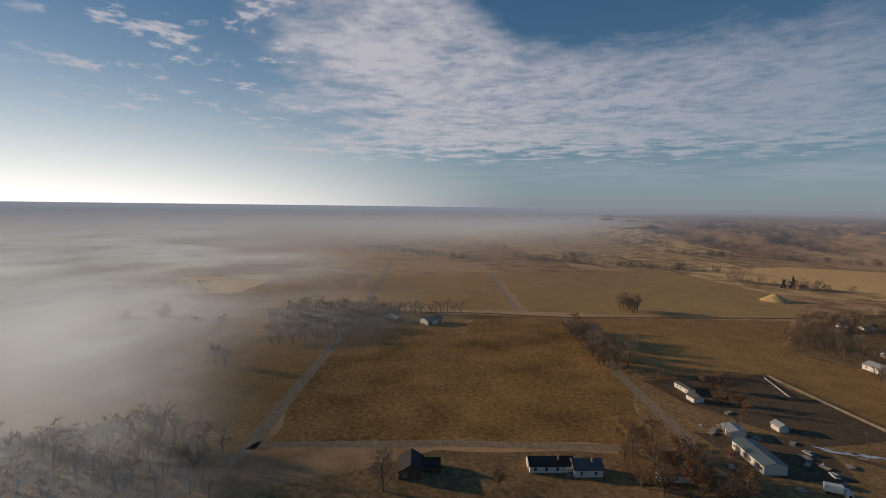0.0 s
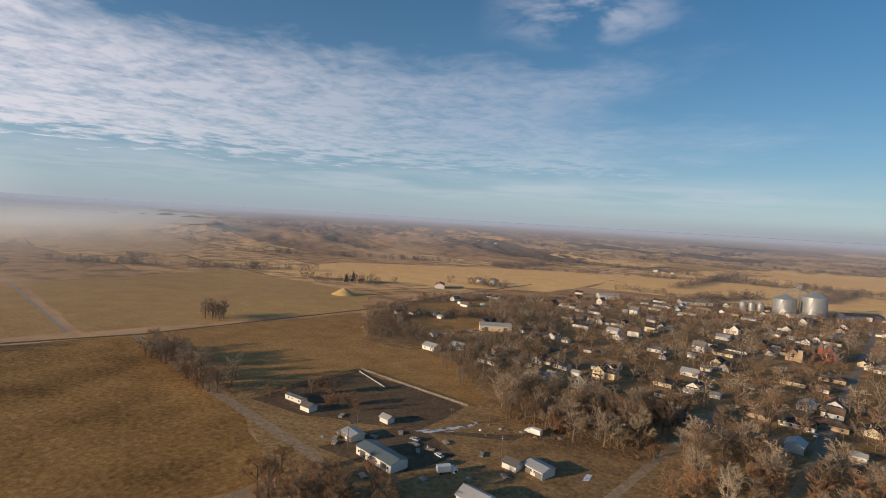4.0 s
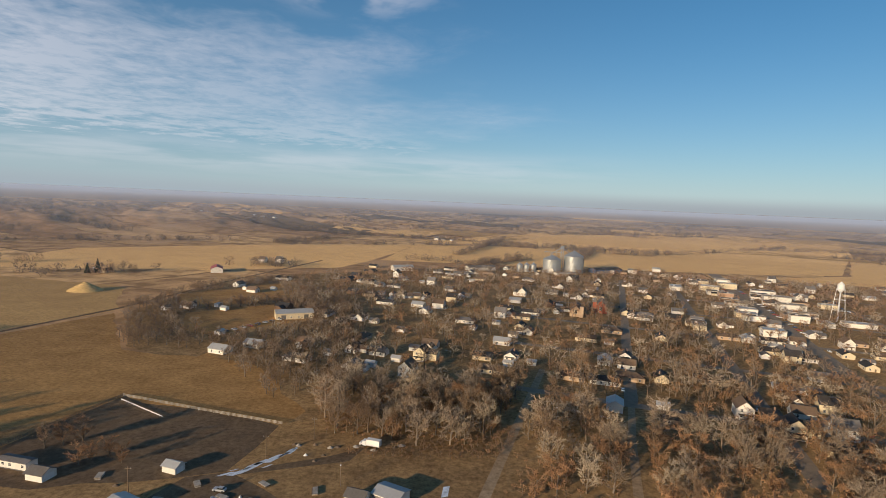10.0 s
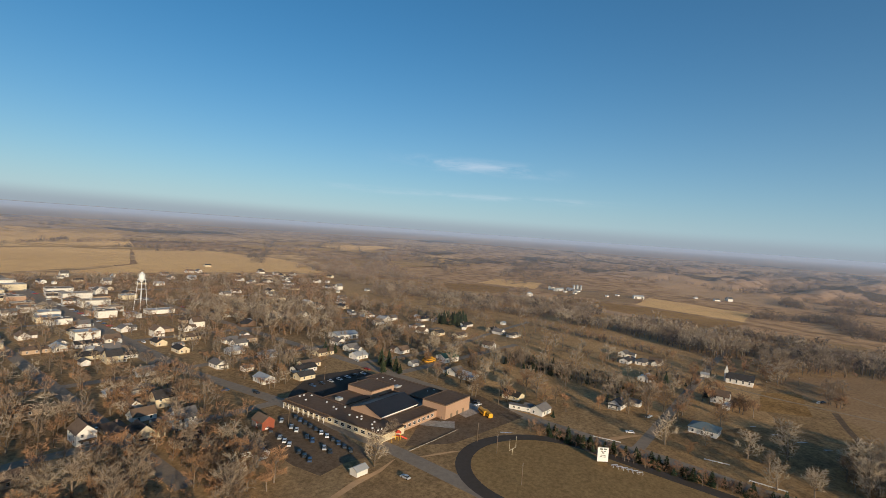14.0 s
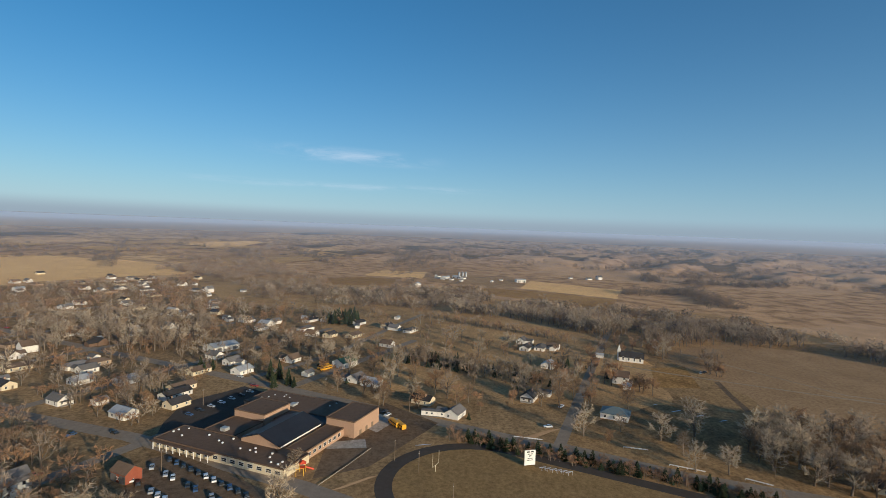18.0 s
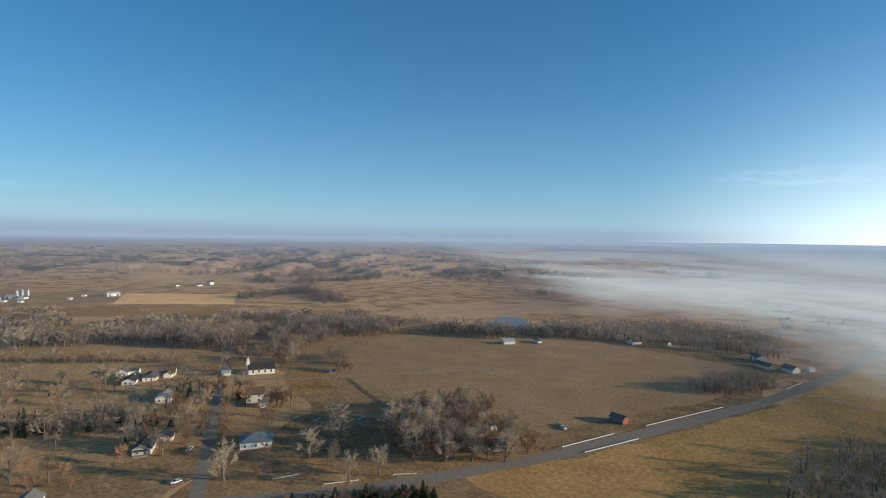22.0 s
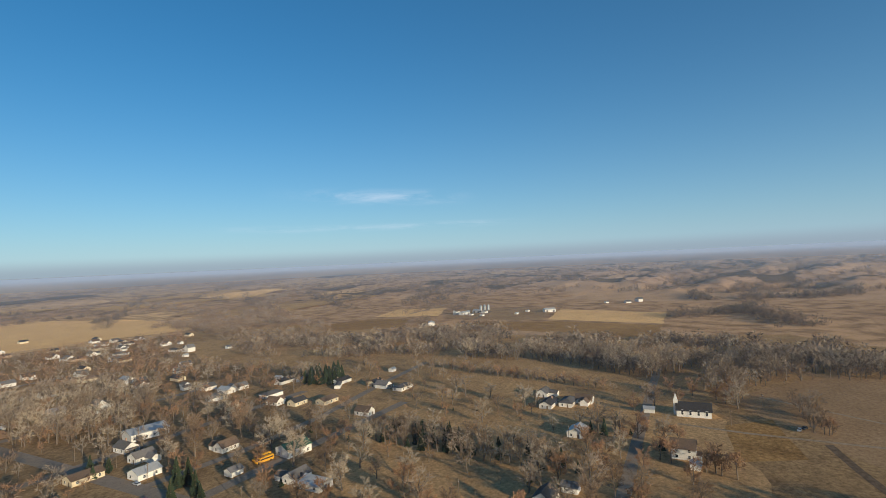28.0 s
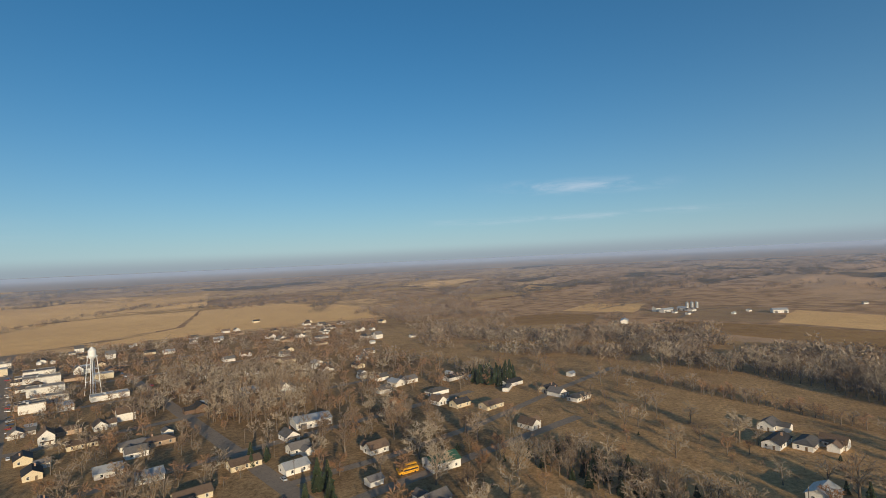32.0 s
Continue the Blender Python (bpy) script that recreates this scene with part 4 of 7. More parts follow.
def window(parent, x, y, z, w, h, facing):
    """A framed window on a wall that faces +x, -x, +y or -y."""
    if SPARSE[0]:
        return None
    turn = {"+y": 180, "-y": 0, "+x": 90, "-x": -90}[facing]
    key = (round(w, 2), round(h, 2))
    if key not in MADE:
        bm = bmesh.new()
        for a in ((-w / 2 - 0.1, -w / 2, -h / 2, h / 2), (w / 2, w / 2 + 0.1, -h / 2, h / 2), (-w / 2 - 0.1, w / 2 + 0.1, h / 2, h / 2 + 0.1), (-w / 2 - 0.1, w / 2 + 0.1, -h / 2 - 0.12, -h / 2), (-w / 2, w / 2, -0.03, 0.03)):
            box(bm, a[0], a[1], -0.07, 0.02, a[2], a[3])
        fr = bpy.data.meshes.new("window_frame")
        bm.to_mesh(fr)
        bm.free()
        fr.materials.append(M["trim"])
        bm = solid(-w / 2, w / 2, -0.03, 0.01, -h / 2, h / 2)
        pn = bpy.data.meshes.new("pane")
        bm.to_mesh(pn)
        bm.free()
        pn.materials.append(M["glass"])
        MADE[key] = (fr, pn)
    fr, pn = MADE[key]
    ob = same_part("window", fr, parent, pose(x, y, z, 0, 0, turn))
    same_part("pane", pn, ob, Matrix())
    return ob


def house_shape(label, w, l, h, rise, wall, roof, hip=False, storeys=1, chimney=False, porch=False, ell=False, name="house", plain=False):
    """A house about the origin with its ridge along y."""
    ob = empty(name, label, "shed" if plain else "house", "houses of the town")
    if hip:
        part("wall", solid(-w / 2, w / 2, -l / 2, l / 2, -0.3, h), M[wall], ob)
        part("roof", hip_roof(w, l, h, rise), M[roof], ob)
    else:
        part("wall", gable_body(w, l, h, rise), M[wall], ob)
        part("roof", gable_roof(w, l, h, rise), M[roof], ob)
    if plain:
        part("garage_door", solid(-min(w * 0.32, 2.4), min(w * 0.32, 2.4), -l / 2 - 0.05, -l / 2 + 0.02, 0, min(h * 0.82, 2.6)), M["trim"], ob)
    else:
        for s in range(storeys):
            z = 1.55 + 2.8 * s
            k = max(2, int(l / 4.2))
            for i in range(k):
                y = -l / 2 + l * (i + 0.5) / k
                window(ob, w / 2, y, z, 1.1, 1.3, "+x")
                window(ob, -w / 2, y, z, 1.1, 1.3, "-x")
            window(ob, -w * 0.22, -l / 2, z, 1.1, 1.3, "-y")
            window(ob, w * 0.22, l / 2, z, 1.1, 1.3, "+y")
        part("door", solid(w * 0.12, w * 0.12 + 1.0, -l / 2 - 0.06, -l / 2 + 0.02, 0, 2.05), M["wood"], ob)
    if chimney:
        part("chimney", solid(w * 0.12, w * 0.12 + 0.7, l * 0.15, l * 0.15 + 0.7, h + rise * 0.3, h + rise + 0.9), M["brick"], ob)
    if porch:
        bm = solid(-w * 0.4, w * 0.4, -l / 2 - 2.4, -l / 2 - 0.1, 2.5, 2.68)
        part("porch_roof", bm, M[roof], ob)
        for s in (-1, 1):
            part("porch_post", solid(s * w * 0.37 - 0.08, s * w * 0.37 + 0.08, -l / 2 - 2.3, -l / 2 - 2.14, 0, 2.5), M["trim"], ob)
        part("porch_floor", solid(-w * 0.4, w * 0.4, -l / 2 - 2.4, -l / 2 - 0.02, -0.1, 0.3), M["concrete"], ob)
    if ell:
        bm = gable_body(w * 0.7, w * 0.75, h * 0.85, rise * 0.7)
        bm.transform(pose(w * 0.5 + w * 0.36, l * 0.15, 0, 0, 0, 90))
        part("side_wing", bm, M[wall], ob)
        bm = gable_roof(w * 0.7, w * 0.75, h * 0.85, rise * 0.7, 0.35)
        bm.transform(pose(w * 0.5 + w * 0.36, l * 0.15, 0, 0, 0, 90))
        part("wing_roof", bm, M[roof], ob)
    return ob


def mobile_home():
    ob = empty("mobile_home", "long white mobile home on a low skirt", "mobile home", "houses of the town")
    part("wall", solid(-2.2, 2.2, -6.5, 6.5, 0.5, 3.0), M["white"], ob)
    part("skirt", solid(-2.1, 2.1, -6.4, 6.4, -0.2, 0.5), M["roof_grey"], ob)
    part("roof", gable_roof(4.4, 13, 3.0, 0.5, 0.25, 0.1), M["roof_grey"], ob)
    for y in (-5.0, 0.5, 3.5):
        window(ob, 2.2, y, 1.9, 1.1, 0.9, "+x")
        window(ob, -2.2, y, 1.9, 1.1, 0.9, "-x")
    part("door", solid(2.18, 2.26, -1.8, -0.9, 0.6, 2.6), M["wood"], ob)
    return ob


HOUSES = {
    "w1": [
        lambda: house_shape("small white clapboard house with grey shingle roof", 8, 11, 3.0, 2.6, "white", "roof_grey", chimney=True, porch=True),
        lambda: house_shape("white gabled house with brown shingle roof and side wing", 7.5, 11, 3.0, 2.8, "white", "roof_brown", ell=True),
        lambda: house_shape("low cream house with dark shingle roof", 8, 12, 2.9, 2.2, "cream", "roof_dark", chimney=True),
    ],
    "w2": [
        lambda: house_shape("two-storey white farmhouse with steep grey roof", 8, 10, 5.6, 3.6, "white", "roof_grey", storeys=2, chimney=True, ell=True),
        lambda: house_shape("tall white gabled house with brown roof and porch", 8, 11, 5.4, 3.4, "white", "roof_brown", storeys=2, porch=True),
    ],
    "rn": [
        lambda: house_shape("long low white ranch house with dark roof", 8, 17, 2.8, 1.9, "white", "roof_dark", chimney=True),
        lambda: house_shape("long white ranch house with grey hip roof", 8.5, 16, 2.8, 2.0, "white", "roof_grey", hip=True),
        lambda: house_shape("pale ranch house with brown roof", 8.5, 15, 2.8, 2.0, "cream", "roof_brown"),
    ],
    "tn": [lambda: house_shape("tan ranch house with brown hip roof", 9, 16, 2.8, 2.1, "tan", "roof_brown", hip=True, chimney=True)],
    "yl": [lambda: house_shape("cream two-storey house with dark gabled roof", 8.5, 10, 5.2, 3.4, "cream", "roof_dark", storeys=2, porch=True, ell=True)],
    "gr": [
        lambda: house_shape("white house with pale metal roof", 9, 12, 3.0, 2.2, "white", "roof_metal"),
        lambda: house_shape("grey-roofed white house with side wing", 8, 11, 3.1, 2.4, "white", "roof_grey", ell=True),
    ],
    "gg": [
        lambda: house_shape("small white garage with grey roof", 5.5, 7, 2.6, 1.5, "white", "roof_grey", name="garage", plain=True),
        lambda: house_shape("small pale shed with metal roof", 4.5, 6, 2.5, 1.2, "white", "roof_metal", name="shed", plain=True),
    ],
    "br": [lambda: house_shape("dark brown house with dark roof and side wing", 9, 13, 3.0, 2.6, "brownwall", "roof_dark", ell=True)],
    "gn": [lambda: house_shape("white shop building with green metal roof", 11, 15, 4.0, 2.4, "white", "roof_green", name="shop")],
    "tl": [lambda: house_shape("white house with wide blue-green metal hip roof", 12, 15, 3.2, 2.8, "white", "roof_teal", hip=True)],
    "mb": [mobile_home],
}
TURN = {}
BUILT = []


def put(kind, x, y, turn):
    """A house of that kind at a place; the first of each shape is built, the others share its meshes."""
    i = TURN.get(kind, 0) % len(HOUSES[kind])
    TURN[kind] = TURN.get(kind, 0) + 1
    m = pose(x, y, terrain(x, y), 0, 0, turn)
    # windows are built where they can be told apart
    SPARSE[0] = math.hypot(x - 110, y - 60) > 430
    key = ("house", kind, i, SPARSE[0])
    BUILT.append((x, y))
    if key in MADE:
        ob = copy_thing(MADE[key], m)
        SPARSE[0] = False
        return ob
    MADE[key] = HOUSES[kind][i]()
    SPARSE[0] = False
    MADE[key].matrix_basis = m
    return MADE[key]


put("br", -115, 24, 69)
put("rn", -97, 75, -21)
put("w1", -89, 86, -21)
put("mb", -71, 113, 159)
put("br", -126, -124, 249)
put("mb", -142, 196, 75)
put("gg", -129, 189, 75)
put("gg", -87, 195, 69)
put("gg", -19, 177, 69)
put("gr", -24, 143, 249)
put("rn", -73, 329, 69)
put("gg", -27, 321, 69)
put("gr", -38, 314, -21)
put("w1", -41, 352, -21)
put("yl", 4, 339, -21)
put("w1", 44, 342, 69)
put("rn", 46, 315, 69)
put("w1", 63, 344, -21)
put("gr", 63, 380, 69)
put("w1", -168, 554, 69)
put("gg", -179, 568, -21)
put("gg", -151, 569, 69)
put("rn", -57, 639, 69)
put("w1", -30, 653, -21)
put("w1", -16, 669, 69)
put("gr", -42, 615, 69)
put("rn", -25, 615, 69)
put("w1", -13, 551, -21)
put("rn", -1, 553, 69)
put("w1", 10, 558, 159)
put("w2", 19, 643, 69)
put("w1", 39, 602, 69)
put("w2", 22, 502, 69)
put("gr", 9, 479, 159)
put("yl", 37, 539, 69)
put("gr", 49, 564, -21)
put("rn", -29, 514, 69)
put("rn", 42, 445, 69)
put("gg", 46, 422, -21)
put("w2", 76, 470, 69)
put("gg", 68, 442, 69)
put("w1", 86, 477, 159)
put("rn", 95, 467, 249)
put("rn", 107, 486, 69)
put("w1", 86, 430, 159)
put("w1", 158, 602, 249)
put("w1", 194, 595, -21)
put("w1", 207, 589, 69)
put("w1", 252, 718, -21)
put("w1", 213, 634, 69)
put("w1", 203, 500, -21)
put("rn", 218, 492, 69)
put("rn", 130, 397, 69)
put("gg", 145, 388, 249)
put("tn", 92, 307, 69)
put("rn", 110, 300, 249)
put("gr", 124, 339, -21)
put("w1", 142, 351, -21)
put("w1", 135, 331, 69)
put("tn", 128, 308, 69)
put("w1", 147, 308, 159)
put("tn", 127, 246, 69)
put("gg", 127, 264, 249)
put("w1", 259, 473, 69)
put("rn", 151, 702, 69)
put("rn", 83, 690, 69)
put("w1", 180, 650, 159)
put("w1", -63, 787, 69)
put("rn", 51, 787, 69)
put("w1", 204, 488, -21)
put("rn", 211, 478, 69)
put("gr", 261, 513, 69)
put("rn", 250, 460, 69)
put("w1", 274, 458, -21)
put("tn", 253, 414, 69)
put("gr", 265, 408, -21)
put("w1", 259, 374, 69)
put("w1", 270, 374, -21)
put("yl", 262, 354, 69)
put("rn", 283, 404, 249)
put("w2", 165, 257, -21)
put("tn", 177, 252, -21)
put("w1", 196, 257, 69)
put("gg", 193, 243, 69)
put("yl", 176, 236, -21)
put("w2", 198, 233, 69)
put("w1", 182, 216, 69)
put("w1", 251, 315, 69)
put("rn", 224, 291, 69)
put("gg", 212, 298, -21)
put("w1", 203, 272, -21)
put("yl", 215, 264, 69)
put("w2", 337, 395, -21)
put("w1", 307, 341, -21)
put("rn", 342, 366, 249)
put("w1", 289, 291, -21)
put("w1", 366, 393, -21)
put("gr", 346, 320, 69)
put("gr", 277, 245, 159)
put("rn", 311, 238, 69)
put("w1", 296, 228, 69)
put("w1", 398, 260, -21)
put("gr", 385, 240, 249)
put("gr", 365, 223, 69)
put("w1", 401, 201, 69)
put("gg", 368, 178, 69)
put("gr", 362, 143, 69)
put("gr", 355, 131, -21)
put("gr", 187, 187, 249)
put("gg", 191, 135, 69)
put("w1", 851, 803, 69)
put("w1", 750, 732, -21)
put("w1", 836, 665, 69)
put("rn", 802, 625, 69)
put("w1", 824, 610, 159)
put("w1", 681, 503, 69)
put("rn", 577, 444, 249)
put("w2", 737, 446, 69)
put("gg", 756, 405, 69)
put("w1", 550, 370, -21)
put("gr", 573, 400, -21)
put("w1", 563, 659, 69)
put("w1", 639, 683, -21)
put("w1", 733, 736, 69)
put("rn", 557, 188, 69)
put("w1", 548, 156, 249)
put("w1", 539, 147, -21)
put("gg", 600, 154, 69)
put("rn", 534, 130, 69)
put("w1", 466, 141, -21)
put("mb", 541, 185, 100)
put("rn", 359, 251, 249)
put("w1", 327, 94, 159)
put("gr", 308, 74, 69)
put("w1", 345, 30, 249)
put("gg", 355, 19, -21)
put("tl", 323, -17, -21)
put("gr", 426, 8, 249)
put("rn", 484, 20, 249)
put("w1", 491, -4, 159)
put("w2", 394, -38, -21)
put("gg", 380, -39, 69)
put("gr", 510, 22, 249)
put("rn", 487, 7, 249)
put("mb", 428, -335, 69)
put("gr", 441, -306, 159)
put("w1", 250, -113, 159)
put("gg", 272, -132, 69)
put("w1", 229, -425, 69)
put("gg", 220, -440, -21)
put("rn", 247, -422, 69)
put("w1", 369, -418, -21)
put("gg", 347, -442, 69)
put("w1", 861, 684, -21)
put("w1", 838, 634, 69)
put("rn", 805, 587, 249)
put("w1", 854, 608, -21)
put("rn", 720, 527, 69)
put("rn", 676, 488, 69)
put("w1", 628, 495, -21)
put("w1", 602, 474, 69)
put("gg", 700, 427, 69)
put("w1", 795, 519, 159)
put("w1", 886, 546, -21)
put("w1", 563, 380, 249)
put("w1", 556, 393, 159)
put("w1", 576, 351, -21)
put("gg", 540, 319, 249)
put("gr", 539, 298, 69)
put("gr", 528, 275, -21)
put("gr", 540, 270, 69)
put("w1", 505, 271, 69)
put("rn", 560, 240, 249)
put("gg", 564, 227, 69)
put("rn", 515, 230, 249)
put("w1", 492, 216, -21)
put("w1", 492, 199, 69)
put("rn", 496, 178, 69)
put("w1", 282, 380, 249)
put("rn", 273, 358, 249)
put("gg", 292, 270, 69)
put("gr", 329, 281, 69)
put("rn", 354, 334, 69)
put("tn", 363, 327, 69)
put("w1", 303, 404, 249)
put("w1", 305, 445, -21)
put("gr", 335, 428, -21)
put("w1", 328, 467, 69)
put("tn", 398, 420, 69)
put("w1", 449, 410, 159)
put("w1", 315, 370, 159)
put("mb", 307, 86, -5)
put("rn", 324, 242, 69)
put("gg", 468, -40, -17)
put("w1", 1207, -178, 20)
put("gg", 1220, -140, 20)
put("w2", 1229, -206, 20)

# more lots along the streets, where roofs show between the trees
TOWN = [(-200, 440), (-100, 300), (-10, 290), (60, 300), (190, 215), (230, 225), (350, 235), (440, 220), (560, 200), (620, 260), (660, 400), (900, 570), (800, 640), (680, 730), (540, 790), (312, 830), (98, 830), (-60, 740), (-200, 640)]
rng = random.Random(8)


def on_street(x, y, margin=0.0):
    a, b = x * GX[0] + y * GX[1], x * GY[0] + y * GY[1]
    for c, w, b0, b1 in ((-42, 4, 150, 330), (9, 4, 150, 800), (75, 4, 230, 800), (147, 10, 300, 980), (156, 5, 60, 400), (248, 5, 60, 700)):
        if abs(a - c) < w + margin and b0 < b < b1:
            return True
    for c in (290, 385, 480, 575, 670, 760):
        if abs(b - c) < 4 + margin and -110 < a < 420:
            return True
    return False


def free_lot(x, y, gap=17):
    if (x - 290) ** 2 + (y - 165) ** 2 < 75**2 or on_street(x, y, 5):
        return False
    return all((x - p) ** 2 + (y - q) ** 2 > gap * gap for p, q in BUILT)


more = 0
while more < 105:
    x, y = rng.uniform(-200, 900), rng.uniform(200, 830)
    if inside(x, y, TOWN) and y > 300 and free_lot(x, y):
        put(rng.choice(["w1", "w1", "rn", "gr", "gg", "w2", "tn", "br"]), x, y, rng.choice([-21, 69, 159, 249]))
        more += 1

# sheds and garages behind the houses
lots = [p for p in BUILT if inside(p[0], p[1], TOWN)]
for i in range(75):
    x, y = rng.choice(lots)
    x, y = x + rng.choice([-12, 12]) + rng.uniform(-3, 3), y + rng.choice([-11, 11]) + rng.uniform(-3, 3)
    if free_lot(x, y, 9.5):
        put("gg", x, y, rng.choice([-21, 69]))


# ---- school ----
def school():
    """Low brick school with flat roofs; x runs back from the street, y along it."""
    m = pose(233, 145, 0, 0, 0, -17.2)
    ob = empty("school", "low tan brick school with flat roofs and black hall", "school", m=m)

    def block(name, x0, x1, y0, y1, h, wall, roof):
        w = part(name, solid(x0, x1, y0, y1, -0.3, h), M[wall], ob)
        part("roof", solid(x0 + 0.3, x1 - 0.3, y0 + 0.3, y1 - 0.3, h - 0.05, h + 0.12), M[roof], ob)
        bm = bmesh.new()
        box(bm, x0 - 0.15, x1 + 0.15, y0 - 0.15, y0 + 0.3, h - 0.25, h + 0.35)
        box(bm, x0 - 0.15, x1 + 0.15, y1 - 0.3, y1 + 0.15, h - 0.25, h + 0.35)
        box(bm, x0 - 0.15, x0 + 0.3, y0 + 0.3, y1 - 0.3, h - 0.25, h + 0.35)
        box(bm, x1 - 0.3, x1 + 0.15, y0 + 0.3, y1 - 0.3, h - 0.25, h + 0.35)
        part("parapet", bm, M["gravel_roof"], ob)
        return w

    block("front_wing", -7, 10, -8, 64, 3.9, "cream", "gravel_roof")
    block("south_wing", 10, 41, -6, 4, 4.1, "brick", "gravel_roof")
    block("link_wing", 10, 30, 34, 52, 4.0, "brick", "gravel_roof")
    block("back_wing", 50, 72, 4, 64, 4.2, "brick", "gravel_roof")
    block("middle_wing", 36, 50, 4, 32, 4.0, "brick", "black_roof")
    block("library_block", 30, 50, 33, 52, 7.6, "brick", "gravel_roof")
    block("gymnasium", 41, 66, -12, 4, 8.0, "brick", "gravel_roof")
    # the hall with the black gabled roof, its ridge running back from the street
    bm = gable_body(21, 31, 5.6, 3.6)
    bm.transform(pose(23, 16.5, 0, 0, 0, 90))
    part("hall", bm, M["brick"], ob)
    bm = gable_roof(21, 31, 5.6, 3.6, 0.8, 0.3)
    bm.transform(pose(23, 16.5, 0, 0, 0, 90))
    part("hall_roof", bm, M["black_roof"], ob, "black gabled roof")
    part("fascia", solid(8, 38, 5.2, 5.5, 4.7, 5.3), M["trim"], ob, "white fascia board")
    for i in range(15):
        window(ob, -7, -5 + 4.7 * i, 2.0, 2.6, 1.5, "-x")
    for i in range(9):
        part("pilaster", solid(-9.2, -8.9, 30 + 4 * i, 30.3 + 4 * i, 0, 3.5), M["trim"], ob)
    part("canopy", solid(-9.5, -7.1, 28, 64.2, 3.4, 3.65), M["gravel_roof"], ob)
    for i in range(7):
        window(ob, 13 + 4 * i, -6, 2.2, 2.2, 1.5, "-y")
    for i in range(3):
        part("door", solid(46 + 6 * i, 48 + 6 * i, -12.08, -11.96, 0, 2.4), M["wood"], ob)
    part("vent_hood", solid(54, 58, 34, 37, 4.3, 5.4), M["roof_metal"], ob)
    part("vent_hood", solid(12, 15, 41, 44, 4.1, 5.6), M["roof_metal"], ob)
    rg = random.Random(2)
    unit = solid(-0.35, 0.35, -0.35, 0.35, 0, 0.6)
    me = bpy.data.meshes.new("roof_vent")
    unit.to_mesh(me)
    unit.free()
    me.materials.append(M["trim"])
    for i in range(26):
        x, y = (rg.uniform(-5, 8), rg.uniform(-5, 62)) if i < 17 else (rg.uniform(52, 70), rg.uniform(8, 60))
        same_part("roof_vent", me, ob, pose(x, y, 4.0))
    return ob


school()
field("school_lot", [(300, 226), (338, 208), (326, 182), (312, 176), (270, 198), (258, 216)], M["blacktop"], "black asphalt school car park", z=0.2)
field("street_lot", [(232, 202), (240, 196), (211, 138), (182, 148), (198, 192)], M["dirt"], "asphalt strip of car parking beside the street", z=0.2)


# ---- cars ----
def car_mesh(colour, label, pickup=False):
    ob = empty("pickup_truck" if pickup else "car", label, "pickup truck" if pickup else "car", "parked cars")
    l, w = (5.4, 1.95) if pickup else (4.5, 1.8)
    bm = bmesh.new()
    prof = [(-l / 2, 0.35), (l / 2, 0.35), (l / 2, 0.75), (l / 2 - 0.15, 0.95), (l * 0.18, 1.0), (-l / 2 + 0.1, 1.0), (-l / 2, 0.8)]
    a = [bm.verts.new((-w / 2, y, z)) for y, z in prof]
    b = [bm.verts.new((w / 2, y, z)) for y, z in prof]
    bm.faces.new(a)
    bm.faces.new(b[::-1])
    for i in range(len(prof)):
        j = (i + 1) % len(prof)
        bm.faces.new((a[j], a[i], b[i], b[j]))
    bmesh.ops.recalc_face_normals(bm, faces=bm.faces[:])
    part("body", bm, M[colour], ob)
    y0, y1 = (-0.6, 1.2) if pickup else (-l * 0.38, l * 0.2)
    bm = bmesh.new()
    lo = [bm.verts.new((sx * w * 0.47, y, 1.0)) for sx, y in ((-1, y0), (1, y0), (1, y1), (-1, y1))]
    hi = [bm.verts.new((sx * w * 0.4, y, 1.42)) for sx, y in ((-1, y0 + 0.35), (1, y0 + 0.35), (1, y1 - 0.55), (-1, y1 - 0.55))]
    for i in range(4):
        bm.faces.new((lo[i], lo[(i + 1) % 4], hi[(i + 1) % 4], hi[i]))
    bm.faces.new(hi)
    part("cabin_glass", bm, M["glass"], ob)
    part("cabin_roof", solid(-w * 0.4, w * 0.4, y0 + 0.33, y1 - 0.53, 1.42, 1.47), M[colour], ob)
    for s in (-1, 1):
        for y in (-l * 0.31, l * 0.31):
            bm = tube(bmesh.new(), (s * (w / 2 - 0.2), y, 0.33), (s * (w / 2 + 0.02), y, 0.33), 0.33, n=10)
            part("wheel", bm, M["rubber"], ob)
    return ob


CARS = [("car_white", "white parked car at the roadside", False), ("car_dark", "dark parked car at the roadside", False), ("car_silver", "silver parked car at the roadside", False), ("car_blue", "dark blue parked car at the roadside", False), ("car_red", "dark red parked pickup truck", True), ("car_white", "white parked pickup truck", True)]


def car(i, x, y, turn):
    i %= len(CARS)
    m = pose(x, y, 0.03, 0, 0, turn)
    if ("car", i) in MADE:
        return copy_thing(MADE["car", i], m)
    MADE["car", i] = car_mesh(*CARS[i])
    MADE["car", i].matrix_basis = m
    return MADE["car", i]


rng = random.Random(3)
for i in range(11):
    f = i / 10
    car(rng.choice([0, 1, 2, 1, 3]), 233 - 24 * f, 193 - 45 * f, -60 + rng.uniform(-3, 3))
    if i % 3 != 1:
        car(rng.choice([1, 2, 3, 1, 0]), 225 - 24 * f, 196 - 45 * f, 120 + rng.uniform(-3, 3))
    if i % 4 != 2:
        car(rng.choice([1, 2, 3, 1, 0]), 214 - 24 * f, 197 - 42 * f, -60 + rng.uniform(-3, 3))
for i in range(7):
    car(rng.choice([0, 1, 2, 3]), 284 + 7 * i, 214 - 2.4 * i, 160)
